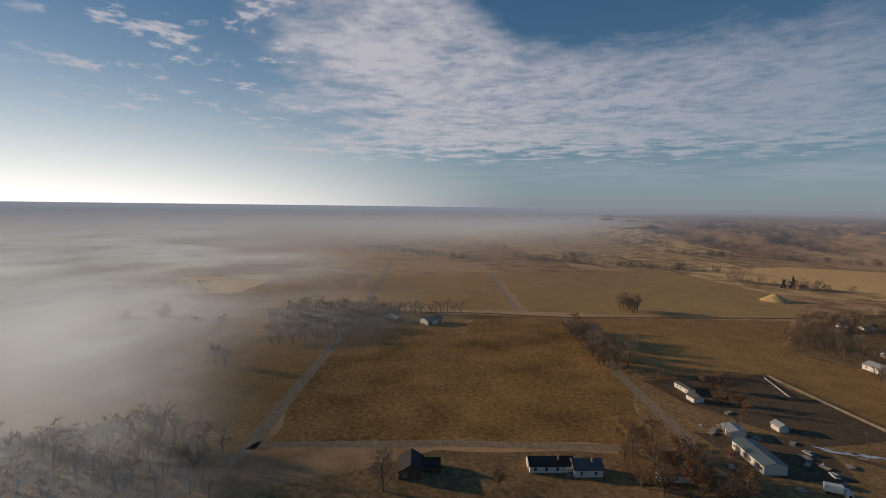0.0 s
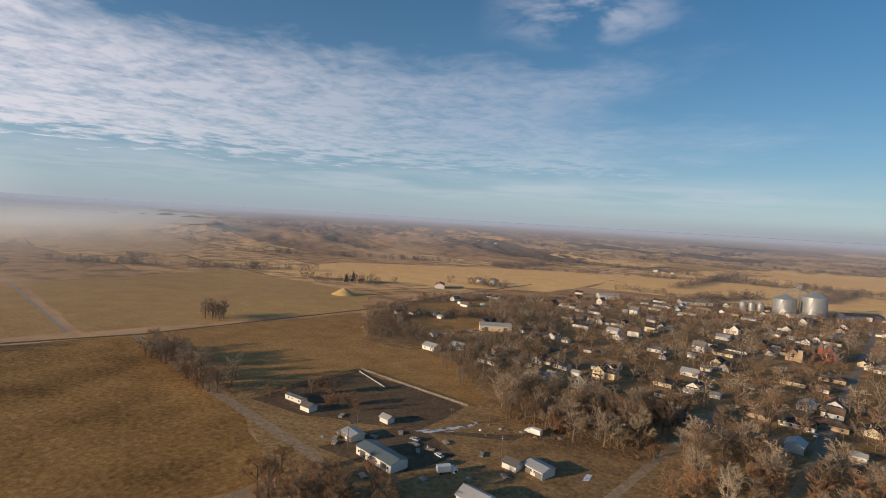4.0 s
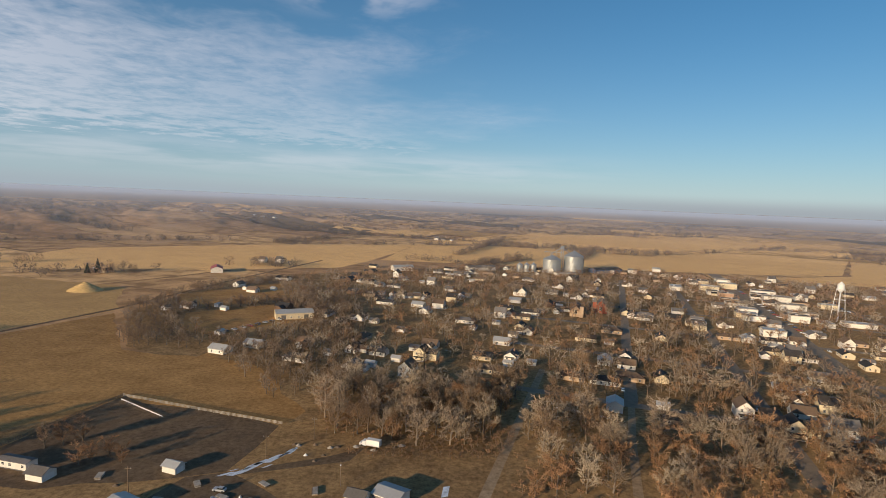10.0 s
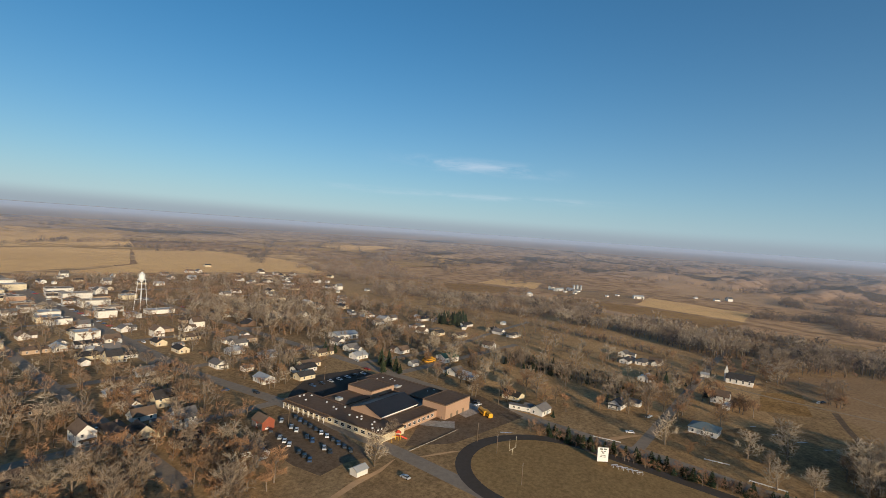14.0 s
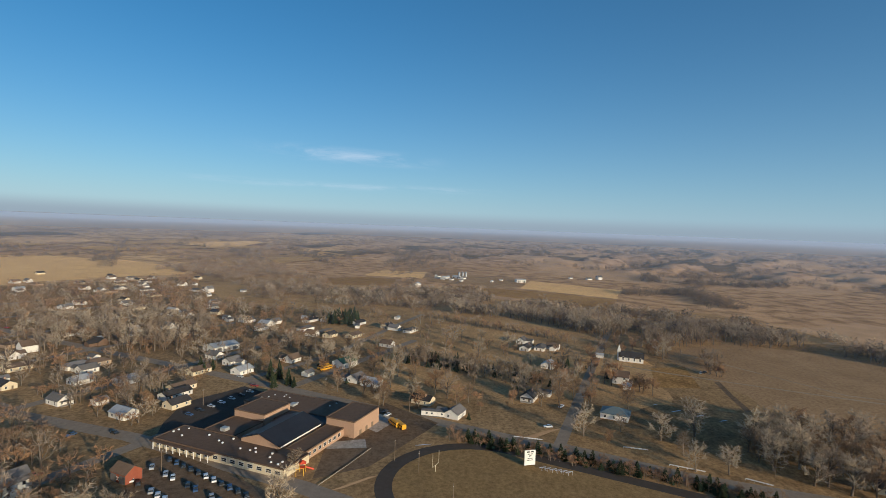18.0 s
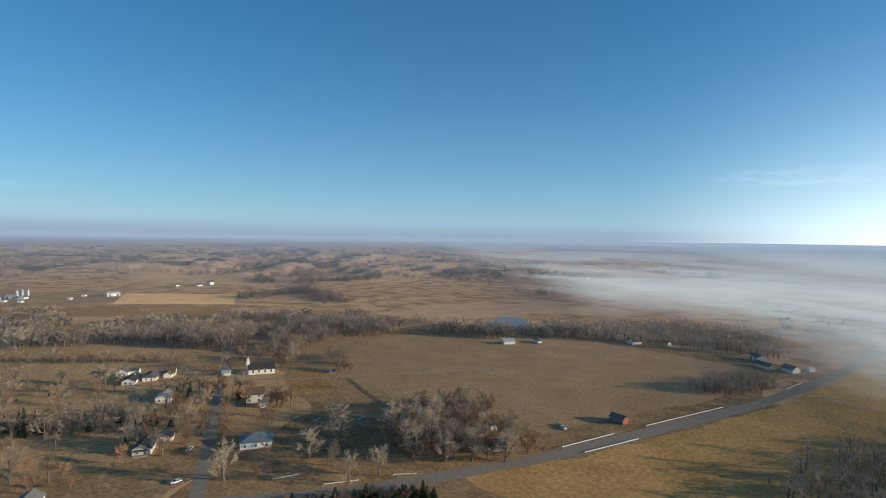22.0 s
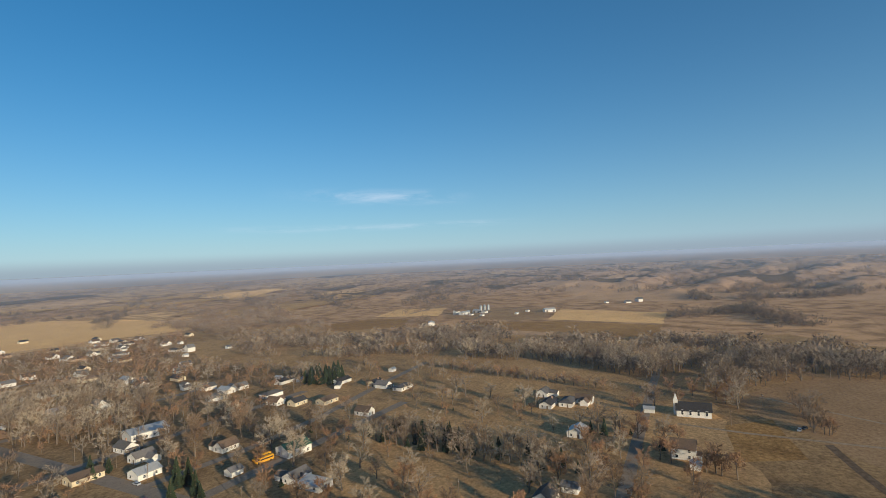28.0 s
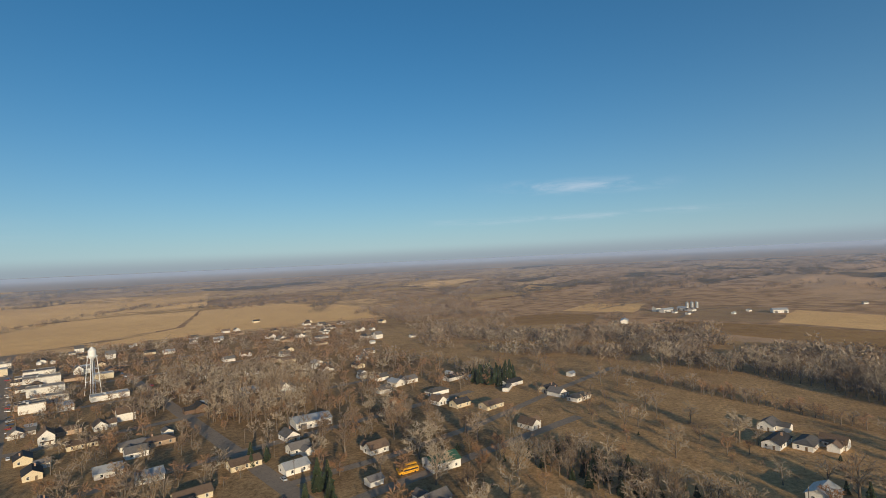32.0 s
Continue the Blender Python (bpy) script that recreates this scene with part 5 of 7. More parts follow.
for i, (x, y, a) in enumerate(((302, 111, 60), (307, 113, 60), (196, 116, -20), (308, 88, 20), (310, 80, -70), (334, 12, 60), (300, 24, 10), (435, -112, 40), (432, -108, 60), (250, 252, 70), (212, 236, 10), (176, 262, 70), (-50, 172, 60), (-44, 168, 20), (-66, 182, 80))):
    car(i, x, y, a)
for i in range(26):
    b = rng.uniform(300, 800)
    a = rng.choice([4.5, 13.5, 70, 80, 139, 155, 243, 253]) + (rng.uniform(-0.6, 0.6))
    x, y = grid(a, b)
    car(i, x, y, -21 + 180 * (i % 2))
for i in range(22):
    x, y = grid(rng.choice([137.5, 157]), 520 + i * 12)
    car(i * 5, x, y, -21 + rng.choice([60, -60]))


def school_bus():
    ob = empty("school_bus", "yellow school bus parked behind the gymnasium", "bus", "school buses")
    part("body", solid(-1.2, 1.2, -4.6, 3.6, 0.55, 2.7), M["yellow"], ob)
    bm = prism(bmesh.new(), [(-1.2, 0), (-0.8, 0.3), (0.8, 0.3), (1.2, 0)], 0, 8.2)
    bm.transform(pose(0, 3.6, 2.7, 90, 0, 0))
    part("roof", bm, M["yellow"], ob)
    part("hood", solid(-1.0, 1.0, 3.6, 5.2, 0.6, 1.7), M["yellow"], ob)
    for s in (-1, 1):
        part("window_strip", solid(s * 1.2 - 0.02, s * 1.2 + 0.02, -4.3, 3.3, 1.65, 2.35), M["glass"], ob)
        part("stripe", solid(s * 1.2 - 0.025, s * 1.2 + 0.025, -4.6, 3.6, 1.1, 1.22), M["black"], ob)
        for y in (-2.8, 4.3):
            part("wheel", tube(bmesh.new(), (s * 0.9, y, 0.5), (s * 1.22, y, 0.5), 0.5, n=12), M["rubber"], ob)
    part("windscreen", solid(-1.05, 1.05, 3.58, 3.64, 1.75, 2.5), M["glass"], ob)
    return ob


bus = school_bus()
bus.matrix_basis = pose(289, 105, 0.04, 0, 0, -55)
copy_thing(bus, pose(286.5, 101.5, 0.04, 0, 0, -55))
copy_thing(bus, pose(387, 173, 0.0, 0, 0, 60))
copy_thing(bus, pose(384, 170, 0.0, 0, 0, 60))
put("gn", 397, 160, 60)


# ---- sports ground things ----
def scoreboard():
    ob = empty("scoreboard", "tall white scoreboard with dark unreadable lettering", "scoreboard", m=pose(252, 38, 0.0, 0, 0, 290))
    part("panel", solid(-2.6, 2.6, -0.15, 0.15, 0.5, 7.2), M["trim"], ob)
    for s in (-1, 1):
        part("post", solid(s * 1.9 - 0.12, s * 1.9 + 0.12, 0.15, 0.4, 0, 7.0), M["wood"], ob)
    for z, w, h in ((6.2, 1.7, 0.55), (5.3, 1.3, 0.35), (4.4, 0.6, 0.5), (3.4, 1.2, 0.3), (2.6, 1.5, 0.3)):
        for s in (-1, 1):
            part("lettering_bar", solid(s * w * 0.55 - w * 0.42, s * w * 0.55 + w * 0.42, -0.2, -0.14, z, z + h), M["black"], ob)
    return ob


scoreboard()


def bleacher(x, y, turn):
    ob = empty("bleacher", "white metal bleacher frame beside the track", "bleacher", "bleachers", pose(x, y, 0.0, 0, 0, turn))
    for k in range(4):
        part("seat_board", solid(-1.1, 1.1, k * 0.7, k * 0.7 + 0.3, 0.45 + 0.4 * k, 0.5 + 0.4 * k), M["trim"], ob)
    for s in (-1, 1):
        part("frame", tube(bmesh.new(), (s * 0.9, 0, 0.1), (s * 0.9, 2.5, 1.75), 0.06, n=5), M["trim"], ob)
        part("leg", tube(bmesh.new(), (s * 0.9, 2.4, 0), (s * 0.9, 2.4, 1.7), 0.06, n=5), M["trim"], ob)
    return ob


for i in range(6):
    bleacher(250.5 - 0.55 * i, 33 - 2.2 * i, 110)


def goalpost(x, y):
    ob = empty("goalpost", "pale yellow football goalpost", "goalpost", "goalposts", pose(x, y, 0.0, 0, 0, -23))
    part("base_post", tube(bmesh.new(), (0, 0, 0), (0, 0, 3.05), 0.12), M["cream"], ob)
    part("crossbar", tube(bmesh.new(), (-2.8, 0, 3.05), (2.8, 0, 3.05), 0.09), M["cream"], ob)
    for s in (-1, 1):
        part("upright", tube(bmesh.new(), (s * 2.8, 0, 3.05), (s * 2.8, 0, 8.5), 0.07), M["cream"], ob)


goalpost(240, 79)
goalpost(196, -24)


def playground():
    ob = empty("playground", "red and yellow playground climbing frame", "playground", m=pose(232, 133, 0.0, 0, 0, 20))
    for i, (x, y) in enumerate(((0, 0), (2.4, 0), (2.4, 2.4), (0, 2.4), (-4, 1), (-4, 4), (5, 3), (5, 6))):
        part("post", tube(bmesh.new(), (x, y, 0), (x, y, 3.2), 0.1, n=6), M["playyellow"], ob)
    part("deck", solid(0, 2.4, 0, 2.4, 1.4, 1.55), M["playred"], ob)
    bm = bmesh.new()
    top = bm.verts.new((1.2, 1.2, 4.6))
    q = [bm.verts.new(p) for p in ((-0.2, -0.2, 3.2), (2.6, -0.2, 3.2), (2.6, 2.6, 3.2), (-0.2, 2.6, 3.2))]
    for i in range(4):
        bm.faces.new((q[i], q[(i + 1) % 4], top))
    bm.faces.new(q[::-1])
    part("tower_roof", bm, M["playred"], ob)
    part("slide", tube(bmesh.new(), (1.2, 0, 1.5), (1.2, -3.4, 0.2), 0.4, n=8), M["playred"], ob)
    part("beam", tube(bmesh.new(), (-4, 1, 3.1), (-4, 4, 3.1), 0.1, n=6), M["playyellow"], ob)
    part("beam", tube(bmesh.new(), (5, 3, 3.1), (5, 6, 3.1), 0.1, n=6), M["playyellow"], ob)


playground()


# ---- grain elevator ----
def grain_bin(x, y, r, h, cone, label, ribs=True):
    ob = empty("grain_bin", label, "grain bin", "grain bins", pose(x, y, 0))
    n = 48 if r > 6 else 24
    bm = bmesh.new()
    k = int(h / 0.9)
    rings = []
    for i in range(k + 1):
        rr = r + (0.06 if ribs and i % 2 else 0.0)
        rings.append([bm.verts.new((rr * math.cos(2 * math.pi * j / n), rr * math.sin(2 * math.pi * j / n), h * i / k)) for j in range(n)])
    for a, b in zip(rings, rings[1:]):
        for j in range(n):
            bm.faces.new((a[j], a[(j + 1) % n], b[(j + 1) % n], b[j]))
    part("shell", bm, M["steel"], ob)
    bm = tube(bmesh.new(), (0, 0, h), (0, 0, h + cone), r + 0.2, 0.9, n)
    part("cone_roof", bm, M["steel"], ob)
    part("cap", tube(bmesh.new(), (0, 0, h + cone), (0, 0, h + cone + 0.8), 0.9, 0.7, 12), M["steel"], ob)
    if r > 6:
        bm = bmesh.new()
        for j in range(0, n, 2):
            a = 2 * math.pi * j / n
            tube(bm, ((r + 0.1) * math.cos(a), (r + 0.1) * math.sin(a), h + 0.1), (0.9 * math.cos(a), 0.9 * math.sin(a), h + cone + 0.05), 0.06, n=4)
        part("roof_rib", bm, M["steel"], ob)
        bm = bmesh.new()
        for j in range(0, n):
            a = 2 * math.pi * (j + 0.5) / n
            tube(bm, ((r + 0.08) * math.cos(a), (r + 0.08) * math.sin(a), 0), ((r + 0.08) * math.cos(a), (r + 0.08) * math.sin(a), h), 0.07, n=4)
        part("stiffener", bm, M["steel"], ob)
        part("stair", tube(bmesh.new(), (-r * 0.72, -r * 0.72, 0.3), (-r * 0.3, -r - 0.3, h), 0.35, n=4), M["steel"], ob)
        part("base_ring", tube(bmesh.new(), (0, 0, -0.2), (0, 0, 0.5), r + 0.5, n=n), M["concrete"], ob)
    return ob


grain_bin(208, 801, 13.5, 21.0, 6.5, "large galvanised steel grain bin with conical roof")
grain_bin(244, 808, 15.0, 26.0, 8.0, "largest ribbed steel grain bin with conical roof")
for i in range(3):
    grain_bin(158 + 11 * i, 799 + 2 * i, 4.6, 11, 2.6, "small galvanised steel grain bin")


def elevator_leg():
    ob = empty("elevator_leg", "steel grain elevator leg with sloping spouts", "elevator", m=pose(226, 812, 0) @ Matrix.Diagonal((1, 1, 1.1, 1)))
    for sx in (-1.6, 1.6):
        for sy in (-1.6, 1.6):
            part("tower_leg", tube(bmesh.new(), (sx, sy, 0), (sx, sy, 34), 0.3, n=4), M["steel"], ob)
    for k in range(7):
        z = 2 + 4 * k
        part("brace", tube(bmesh.new(), (-1.6, -1.6, z), (1.6, -1.6, z + 4), 0.1, n=4), M["steel"], ob)
        part("brace", tube(bmesh.new(), (1.6, 1.6, z), (-1.6, 1.6, z + 4), 0.1, n=4), M["steel"], ob)
    part("head_house", solid(-2.2, 2.2, -2.2, 2.2, 33, 37), M["steel"], ob)
    part("spout", tube(bmesh.new(), (0, 0, 34.5), (16, 14, 26), 0.6, n=8), M["steel"], ob)
    part("spout", tube(bmesh.new(), (0, 0, 35), (-16, 9, 24), 0.6, n=8), M["steel"], ob)
    part("catwalk", solid(-28, 0, -1.0, 0.6, 27.6, 28.4), M["steel"], ob)
    for s in (-27, -18, -9):
        part("catwalk_post", tube(bmesh.new(), (s, -0.4, 0), (s, -0.4, 27.6), 0.25, n=4), M["steel"], ob)


elevator_leg()


# ---- plain large buildings ----
def big_shed(x, y, turn, w, l, h, rise, wall, roof, label, name="metal_building", doors=2):
    ob = empty(name, label, "building", m=pose(x, y, 0, 0, 0, turn))
    part("wall", gable_body(w, l, h, rise), M[wall], ob)
    part("roof", gable_roof(w, l, h, rise, 0.4, 0.2), M[roof], ob)
    for i in range(doors):
        yy = -l * 0.3 + i * l * 0.6 / max(doors - 1, 1)
        part("door", solid(w / 2 - 0.02, w / 2 + 0.08, yy - 1.8, yy + 1.8, 0, min(h * 0.8, 3.6)), M["roof_grey"], ob)
        part("door", solid(-w / 2 - 0.08, -w / 2 + 0.02, yy - 1.8, yy + 1.8, 0, min(h * 0.8, 3.6)), M["roof_grey"], ob)
    for yy in (-l * 0.42, -l * 0.1, l * 0.1, l * 0.42):
        window(ob, w / 2, yy, 1.8, 1.2, 1.0, "+x")
        window(ob, -w / 2, yy, 1.8, 1.2, 1.0, "-x")
    return ob


def flat_block(x, y, turn, w, l, h, wall, label, roof="roof_metal", bays=4):
    """A flat-roofed shop or store: parapet, cornice, shop windows."""
    ob = empty("store_building", label, "building", "main street buildings", pose(x, y, 0, 0, 0, turn))
    part("wall", solid(-w / 2, w / 2, -l / 2, l / 2, -0.2, h), M[wall], ob)
    part("roof", solid(-w / 2 + 0.3, w / 2 - 0.3, -l / 2 + 0.3, l / 2 - 0.3, h - 0.05, h + 0.1), M[roof], ob)
    bm = bmesh.new()
    box(bm, -w / 2 - 0.1, w / 2 + 0.1, -l / 2 - 0.1, -l / 2 + 0.3, h - 0.3, h + 0.6)
    box(bm, -w / 2 - 0.1, w / 2 + 0.1, l / 2 - 0.3, l / 2 + 0.1, h - 0.3, h + 0.4)
    box(bm, -w / 2 - 0.1, -w / 2 + 0.3, -l / 2 + 0.3, l / 2 - 0.3, h - 0.3, h + 0.4)
    box(bm, w / 2 - 0.3, w / 2 + 0.1, -l / 2 + 0.3, l / 2 - 0.3, h - 0.3, h + 0.4)
    part("parapet", bm, M["concrete"], ob)
    for i in range(bays):
        x0 = -w / 2 + w * (i + 0.5) / bays
        window(ob, x0, -l / 2, 1.6, w / bays * 0.6, 1.8, "-y")
        window(ob, x0, l / 2, 1.8, 1.4, 1.2, "+y")
        if h > 6:
            window(ob, x0, -l / 2, 5.0, 1.2, 1.6, "-y")
    part("roof_unit", solid(-1.2, 0.8, l * 0.1, l * 0.1 + 1.6, h + 0.1, h + 1.3), M["roof_metal"], ob)
    part("door", solid(w * 0.05, w * 0.05 + 1.2, -l / 2 - 0.08, -l / 2, 0, 2.3), M["wood"], ob)
    return ob


big_shed(-70, 157, 66, 9, 23, 3.6, 1.2, "white", "roof_teal", "long weathered white farm shed with grey-green metal roof", doors=3)
big_shed(-92, 171, 60, 7, 9, 2.6, 0.9, "white", "roof_metal", "small farm shed with blue-grey metal roof")
big_shed(-8, 178, 60, 8, 10, 3.0, 1.1, "white", "roof_metal", "white barn with pale metal roof")
big_shed(-101, 444, 110, 13, 30, 5.0, 2.2, "cream", "roof_metal", "long cream metal shed with pale roof")
big_shed(424, 268, 60, 16, 22, 4.2, 2.0, "white", "roof_metal", "low metal building with pale blue-grey roof")
big_shed(215, 200, -21, 7, 9, 4.0, 2.4, "redwall", "roof_brown", "small red-orange barn-shaped house", name="red_house")
big_shed(238, -200, 92, 6, 9, 2.8, 1.8, "redwall", "roof_grey", "small red barn in the bare field", name="red_barn")
big_shed(101, 262, -21, 8, 10, 3.8, 2.0, "white", "roof_metal", "white garage with pale metal roof", name="garage")
big_shed(-255, 690, 20, 14, 26, 5.0, 3.0, "white", "roof_red", "white machine shed with red roof")
big_shed(-20, 765, 111, 15, 30, 5.5, 2.5, "white", "roof_metal", "pale storage shed by the grain bins")
big_shed(98, 802, 111, 14, 46, 4.5, 2.5, "white", "roof_grey", "long low white grain storage shed")
big_shed(300, 822, 111, 18, 52, 6.0, 2.5, "car_blue", "roof_dark", "long dark blue storage building", doors=3)
big_shed(222, 775, 111, 8, 34, 3.5, 1.5, "white", "roof_metal", "low white scale house beside the bins")
big_shed(1080, 134, 60, 9, 22, 4.0, 2.4, "white", "roof_metal", "white cattle barn across the river")
big_shed(1108, 112, 150, 8, 16, 4.0, 2.2, "white", "roof_metal", "white farm shed across the river")
big_shed(1085, -18, 20, 11, 20, 4.5, 2.4, "white", "roof_metal", "white machine shed beside the pale field")
big_shed(937, 172, 100, 10, 20, 4.0, 2.2, "white", "roof_metal", "white farm building on the river flat")
for x, y, k in ((1092, 150, "w2"), (1066, 120, "gg"), (1120, 130, "gg"), (1098, 98, "gr"), (1050, 100, "gg"), (1060, 40, "gg"), (1100, 20, "gg")):
    put(k, x, y, 60)
for i in range(3):
    grain_bin(1142 + 4 * i, 108 - 7 * i, 2.6, 9, 1.6, "tall narrow dark farm silo")
big_shed(262, -446, 40, 9, 17, 4.0, 2.2, "white", "roof_grey", "white farm building beside the highway")
big_shed(150, -560, 20, 16, 34, 6.0, 3.0, "white", "roof_metal", "white shed standing in the mist")
big_shed(-352, 128, 20, 10, 18, 3.6, 2.2, "white", "roof_grey", "white farmhouse among shelter trees")
big_shed(-372, 100, 110, 8, 16, 3.2, 2.0, "brownwall", "roof_metal", "low farm shed with pale roof")
rng = random.Random(12)
for x, y, w, l, h, t in (
    (386, 676, 16, 22, 6, 249), (452, 756, 20, 18, 5, 249), (424, 698, 14, 22, 7, 249), (374, 640, 14, 20, 5, 249), (350, 560, 14, 20, 5, 249), (342, 528, 14, 18, 5, 249),
    (446, 656, 16, 26, 5, 69), (424, 600, 15, 28, 7, 69), (404, 548, 15, 26, 7, 69), (392, 514, 12, 24, 5, 69), (474, 630, 16, 14, 5, 69), (460, 566, 12, 16, 5, 69), (416, 474, 12, 26, 4, 69),
    (339, 672, 24, 14, 5, 69), (410, 736, 22, 14, 5, 69), (350, 836, 24, 14, 5, 69), (308, 822, 16, 12, 5, 69), (404, 868, 24, 12, 5, 69), (384, 474, 18, 10, 4, 69), (250, 455, 30, 10, 4, 69),
):
    if all((x - p) ** 2 + (y - q) ** 2 > 12**2 for p, q in BUILT[-20:]):
        BUILT.append((x, y))
        flat_block(x, y, t, w, l, h, rng.choice(["white", "white", "white", "cream"]), "flat-roofed main street store with pale parapet", rng.choice(["roof_metal", "concrete", "trim", "roof_grey"]))

for i in range(15):
    if i % 5 == 3:
        continue
    for a, t in ((126, 249), (169, 69)):
        x, y = grid(a + rng.uniform(-2, 2), 505 + 17 * i)
        if rng.random() < 0.6 and all((x - p) ** 2 + (y - q) ** 2 > 15**2 for p, q in BUILT):
            BUILT.append((x, y))
            flat_block(x, y, t, rng.uniform(9, 14), rng.uniform(14, 20), rng.choice([4.5, 5, 6.5]), rng.choice(["white", "cream", "white", "brick", "brownwall"]), "narrow flat-roofed store on the main street", rng.choice(["roof_metal", "concrete", "roof_grey"]), 3)


# ---- water tower ----
def water_tower():
    ob = empty("water_tower", "white water tower on splayed steel legs", "water tower", m=pose(417, 500, 0) @ Matrix.Diagonal((1.2, 1.2, 1.2, 1)))
    bm = bmesh.new()
    for z0, z1, r0, r1 in ((24, 26.2, 0.8, 2.5), (26.2, 30.5, 2.5, 2.5), (30.5, 33.0, 2.5, 0.3)):
        tube(bm, (0, 0, z0), (0, 0, z1), r0, r1, 20)
    part("tank", bm, M["trim"], ob)
    for i in range(4):
        a = math.pi / 4 + i * math.pi / 2
        c, s = math.cos(a), math.sin(a)
        part("leg", tube(bmesh.new(), (c * 5.2, s * 5.2, -0.2), (c * 2.7, s * 2.7, 27), 0.22, n=6), M["trim"], ob)
        a2 = a + math.pi / 2
        for z, r in ((9, 4.55), (18, 3.95)):
            part("strut", tube(bmesh.new(), (c * r, s * r, z), (math.cos(a2) * r, math.sin(a2) * r, z), 0.12, n=4), M["trim"], ob)
    part("riser", tube(bmesh.new(), (0, 0, -0.2), (0, 0, 24), 0.45, n=10), M["trim"], ob)
    part("balcony", tube(bmesh.new(), (0, 0, 26.3), (0, 0, 26.6), 3.5, n=20), M["trim"], ob)


water_tower()


# ---- churches ----
def brick_church():
    ob = empty("brick_church", "red-brown brick church with a steep grey roof", "church", m=pose(182, 510, 0, 0, 0, -21))
    part("wall", gable_body(12, 20, 6.0, 6.5), M["redwall"], ob)
    part("roof", gable_roof(12, 20, 6.0, 6.5), M["roof_grey"], ob)
    part("tower", solid(-7.5, -4.0, -12.0, -8.5, -0.2, 11.0), M["redwall"], ob)
    bm = bmesh.new()
    top = bm.verts.new((-5.75, -10.25, 16.0))
    q = [bm.verts.new((x, y, 11.0)) for x, y in ((-7.7, -12.2), (-3.8, -12.2), (-3.8, -8.3), (-7.7, -8.3))]
    for i in range(4):
        bm.faces.new((q[i], q[(i + 1) % 4], top))
    part("spire", bm, M["roof_grey"], ob)
    for y in (-6, -1, 4):
        for x, f in ((6.0, "+x"), (-6.0, "-x")):
            window(ob, x, y, 3.4, 1.2, 3.0, f)
    window(ob, 0, -10.0, 4.6, 2.6, 3.6, "-y")
    BUILT.append((182, 510))


brick_church()



def church():
    ob = empty("church", "white country church with a slim steeple and dark roof", "church", m=pose(461, -64, 0, 0, 0, -17) @ Matrix.Diagonal((1.25, 1.25, 1.25, 1)))
    part("wall", gable_body(8, 15, 3.2, 3.0), M["white"], ob)
    part("roof", gable_roof(8, 15, 3.2, 3.0), M["roof_dark"], ob)
    part("tower", solid(-1.0, 1.0, 6.9, 8.9, -0.2, 6.5), M["white"], ob)
    bm = bmesh.new()
    top = bm.verts.new((0, 7.9, 10.4))
    q = [bm.verts.new((x, y, 6.5)) for x, y in ((-1.05, 6.85), (1.05, 6.85), (1.05, 8.95), (-1.05, 8.95))]
    for i in range(4):
        bm.faces.new((q[i], q[(i + 1) % 4], top))
    part("spire", bm, M["white"], ob)
    for i in range(4):
        for s, f in ((4.0, "+x"), (-4.0, "-x")):
            window(ob, s, -5.5 + 3.5 * i, 2.2, 0.9, 2.2, f)


church()


def brown_church():
    ob = empty("brick_church", "tan brick church with steep dark roof", "church", m=pose(152, 492, 0, 0, 0, -21))
    part("wall", gable_body(11, 22, 5, 5.5), M["tan"], ob)
    part("roof", gable_roof(11, 22, 5, 5.5), M["roof_brown"], ob)
    part("tower", solid(3.5, 7.0, -12.5, -9, -0.2, 10), M["tan"], ob)
    for i in range(4):
        window(ob, -5.5, -8 + 5 * i, 2.6, 1.2, 2.8, "-x")
        window(ob, 5.5, -6 + 5 * i, 2.6, 1.2, 2.8, "+x")
    window(ob, 0, -11, 4.6, 2.2, 3.2, "-y")


brown_church()
BUILT += [(152, 492), (461, -64), (468, -40), (417, 500), (424, 268), (101, 262), (-101, 444), (215, 200), (222, 775), (208, 801), (244, 808)]


# ---- poles, fences, rails ----
def pole(x, y, h=9.0, lamp=False):
    ob = empty("utility_pole", "wooden utility pole with crossarm" if not lamp else "wooden pole with a yard lamp", "utility pole", "utility poles", pose(x, y, -0.1))
    part("post", tube(bmesh.new(), (0, 0, 0), (0, 0, h), 0.16, 0.11, 8), M["wood"], ob)
    part("crossarm", solid(-1.1, 1.1, -0.06, 0.06, h - 0.9, h - 0.75), M["wood"], ob)
    if lamp:
        part("lamp", solid(-0.2, 0.2, -0.7, -0.1, h - 1.6, h - 1.4), M["trim"], ob)
    else:
        for s in (-0.9, 0.0, 0.9):
            part("insulator", tube(bmesh.new(), (s, 0, h - 0.75), (s, 0, h - 0.5), 0.05, n=6), M["trim"], ob)
    return ob


for x, y, lamp in ((-26, 186, True), (-57, 205, False), (-42, 222, False), (-95, 180, False), (-88, 160, False), (222, 190, False), (212, 70, False), (238, 86, False), (248, 98, False), (310, 100, False), (343, 65, False), (374, 246, True), (372, 252, False), (474, -108, True), (258, -70, False), (230, -140, False), (335, 25, False), (300, 215, False), (413, 14, False), (440, -77, False), (483, -91, False), (455, -20, False)):
    pole(x, y, 9.5, lamp)
for i in range(7):
    pole(*grid(17, 300 + 70 * i))
    pole(*grid(257, 200 + 65 * i))


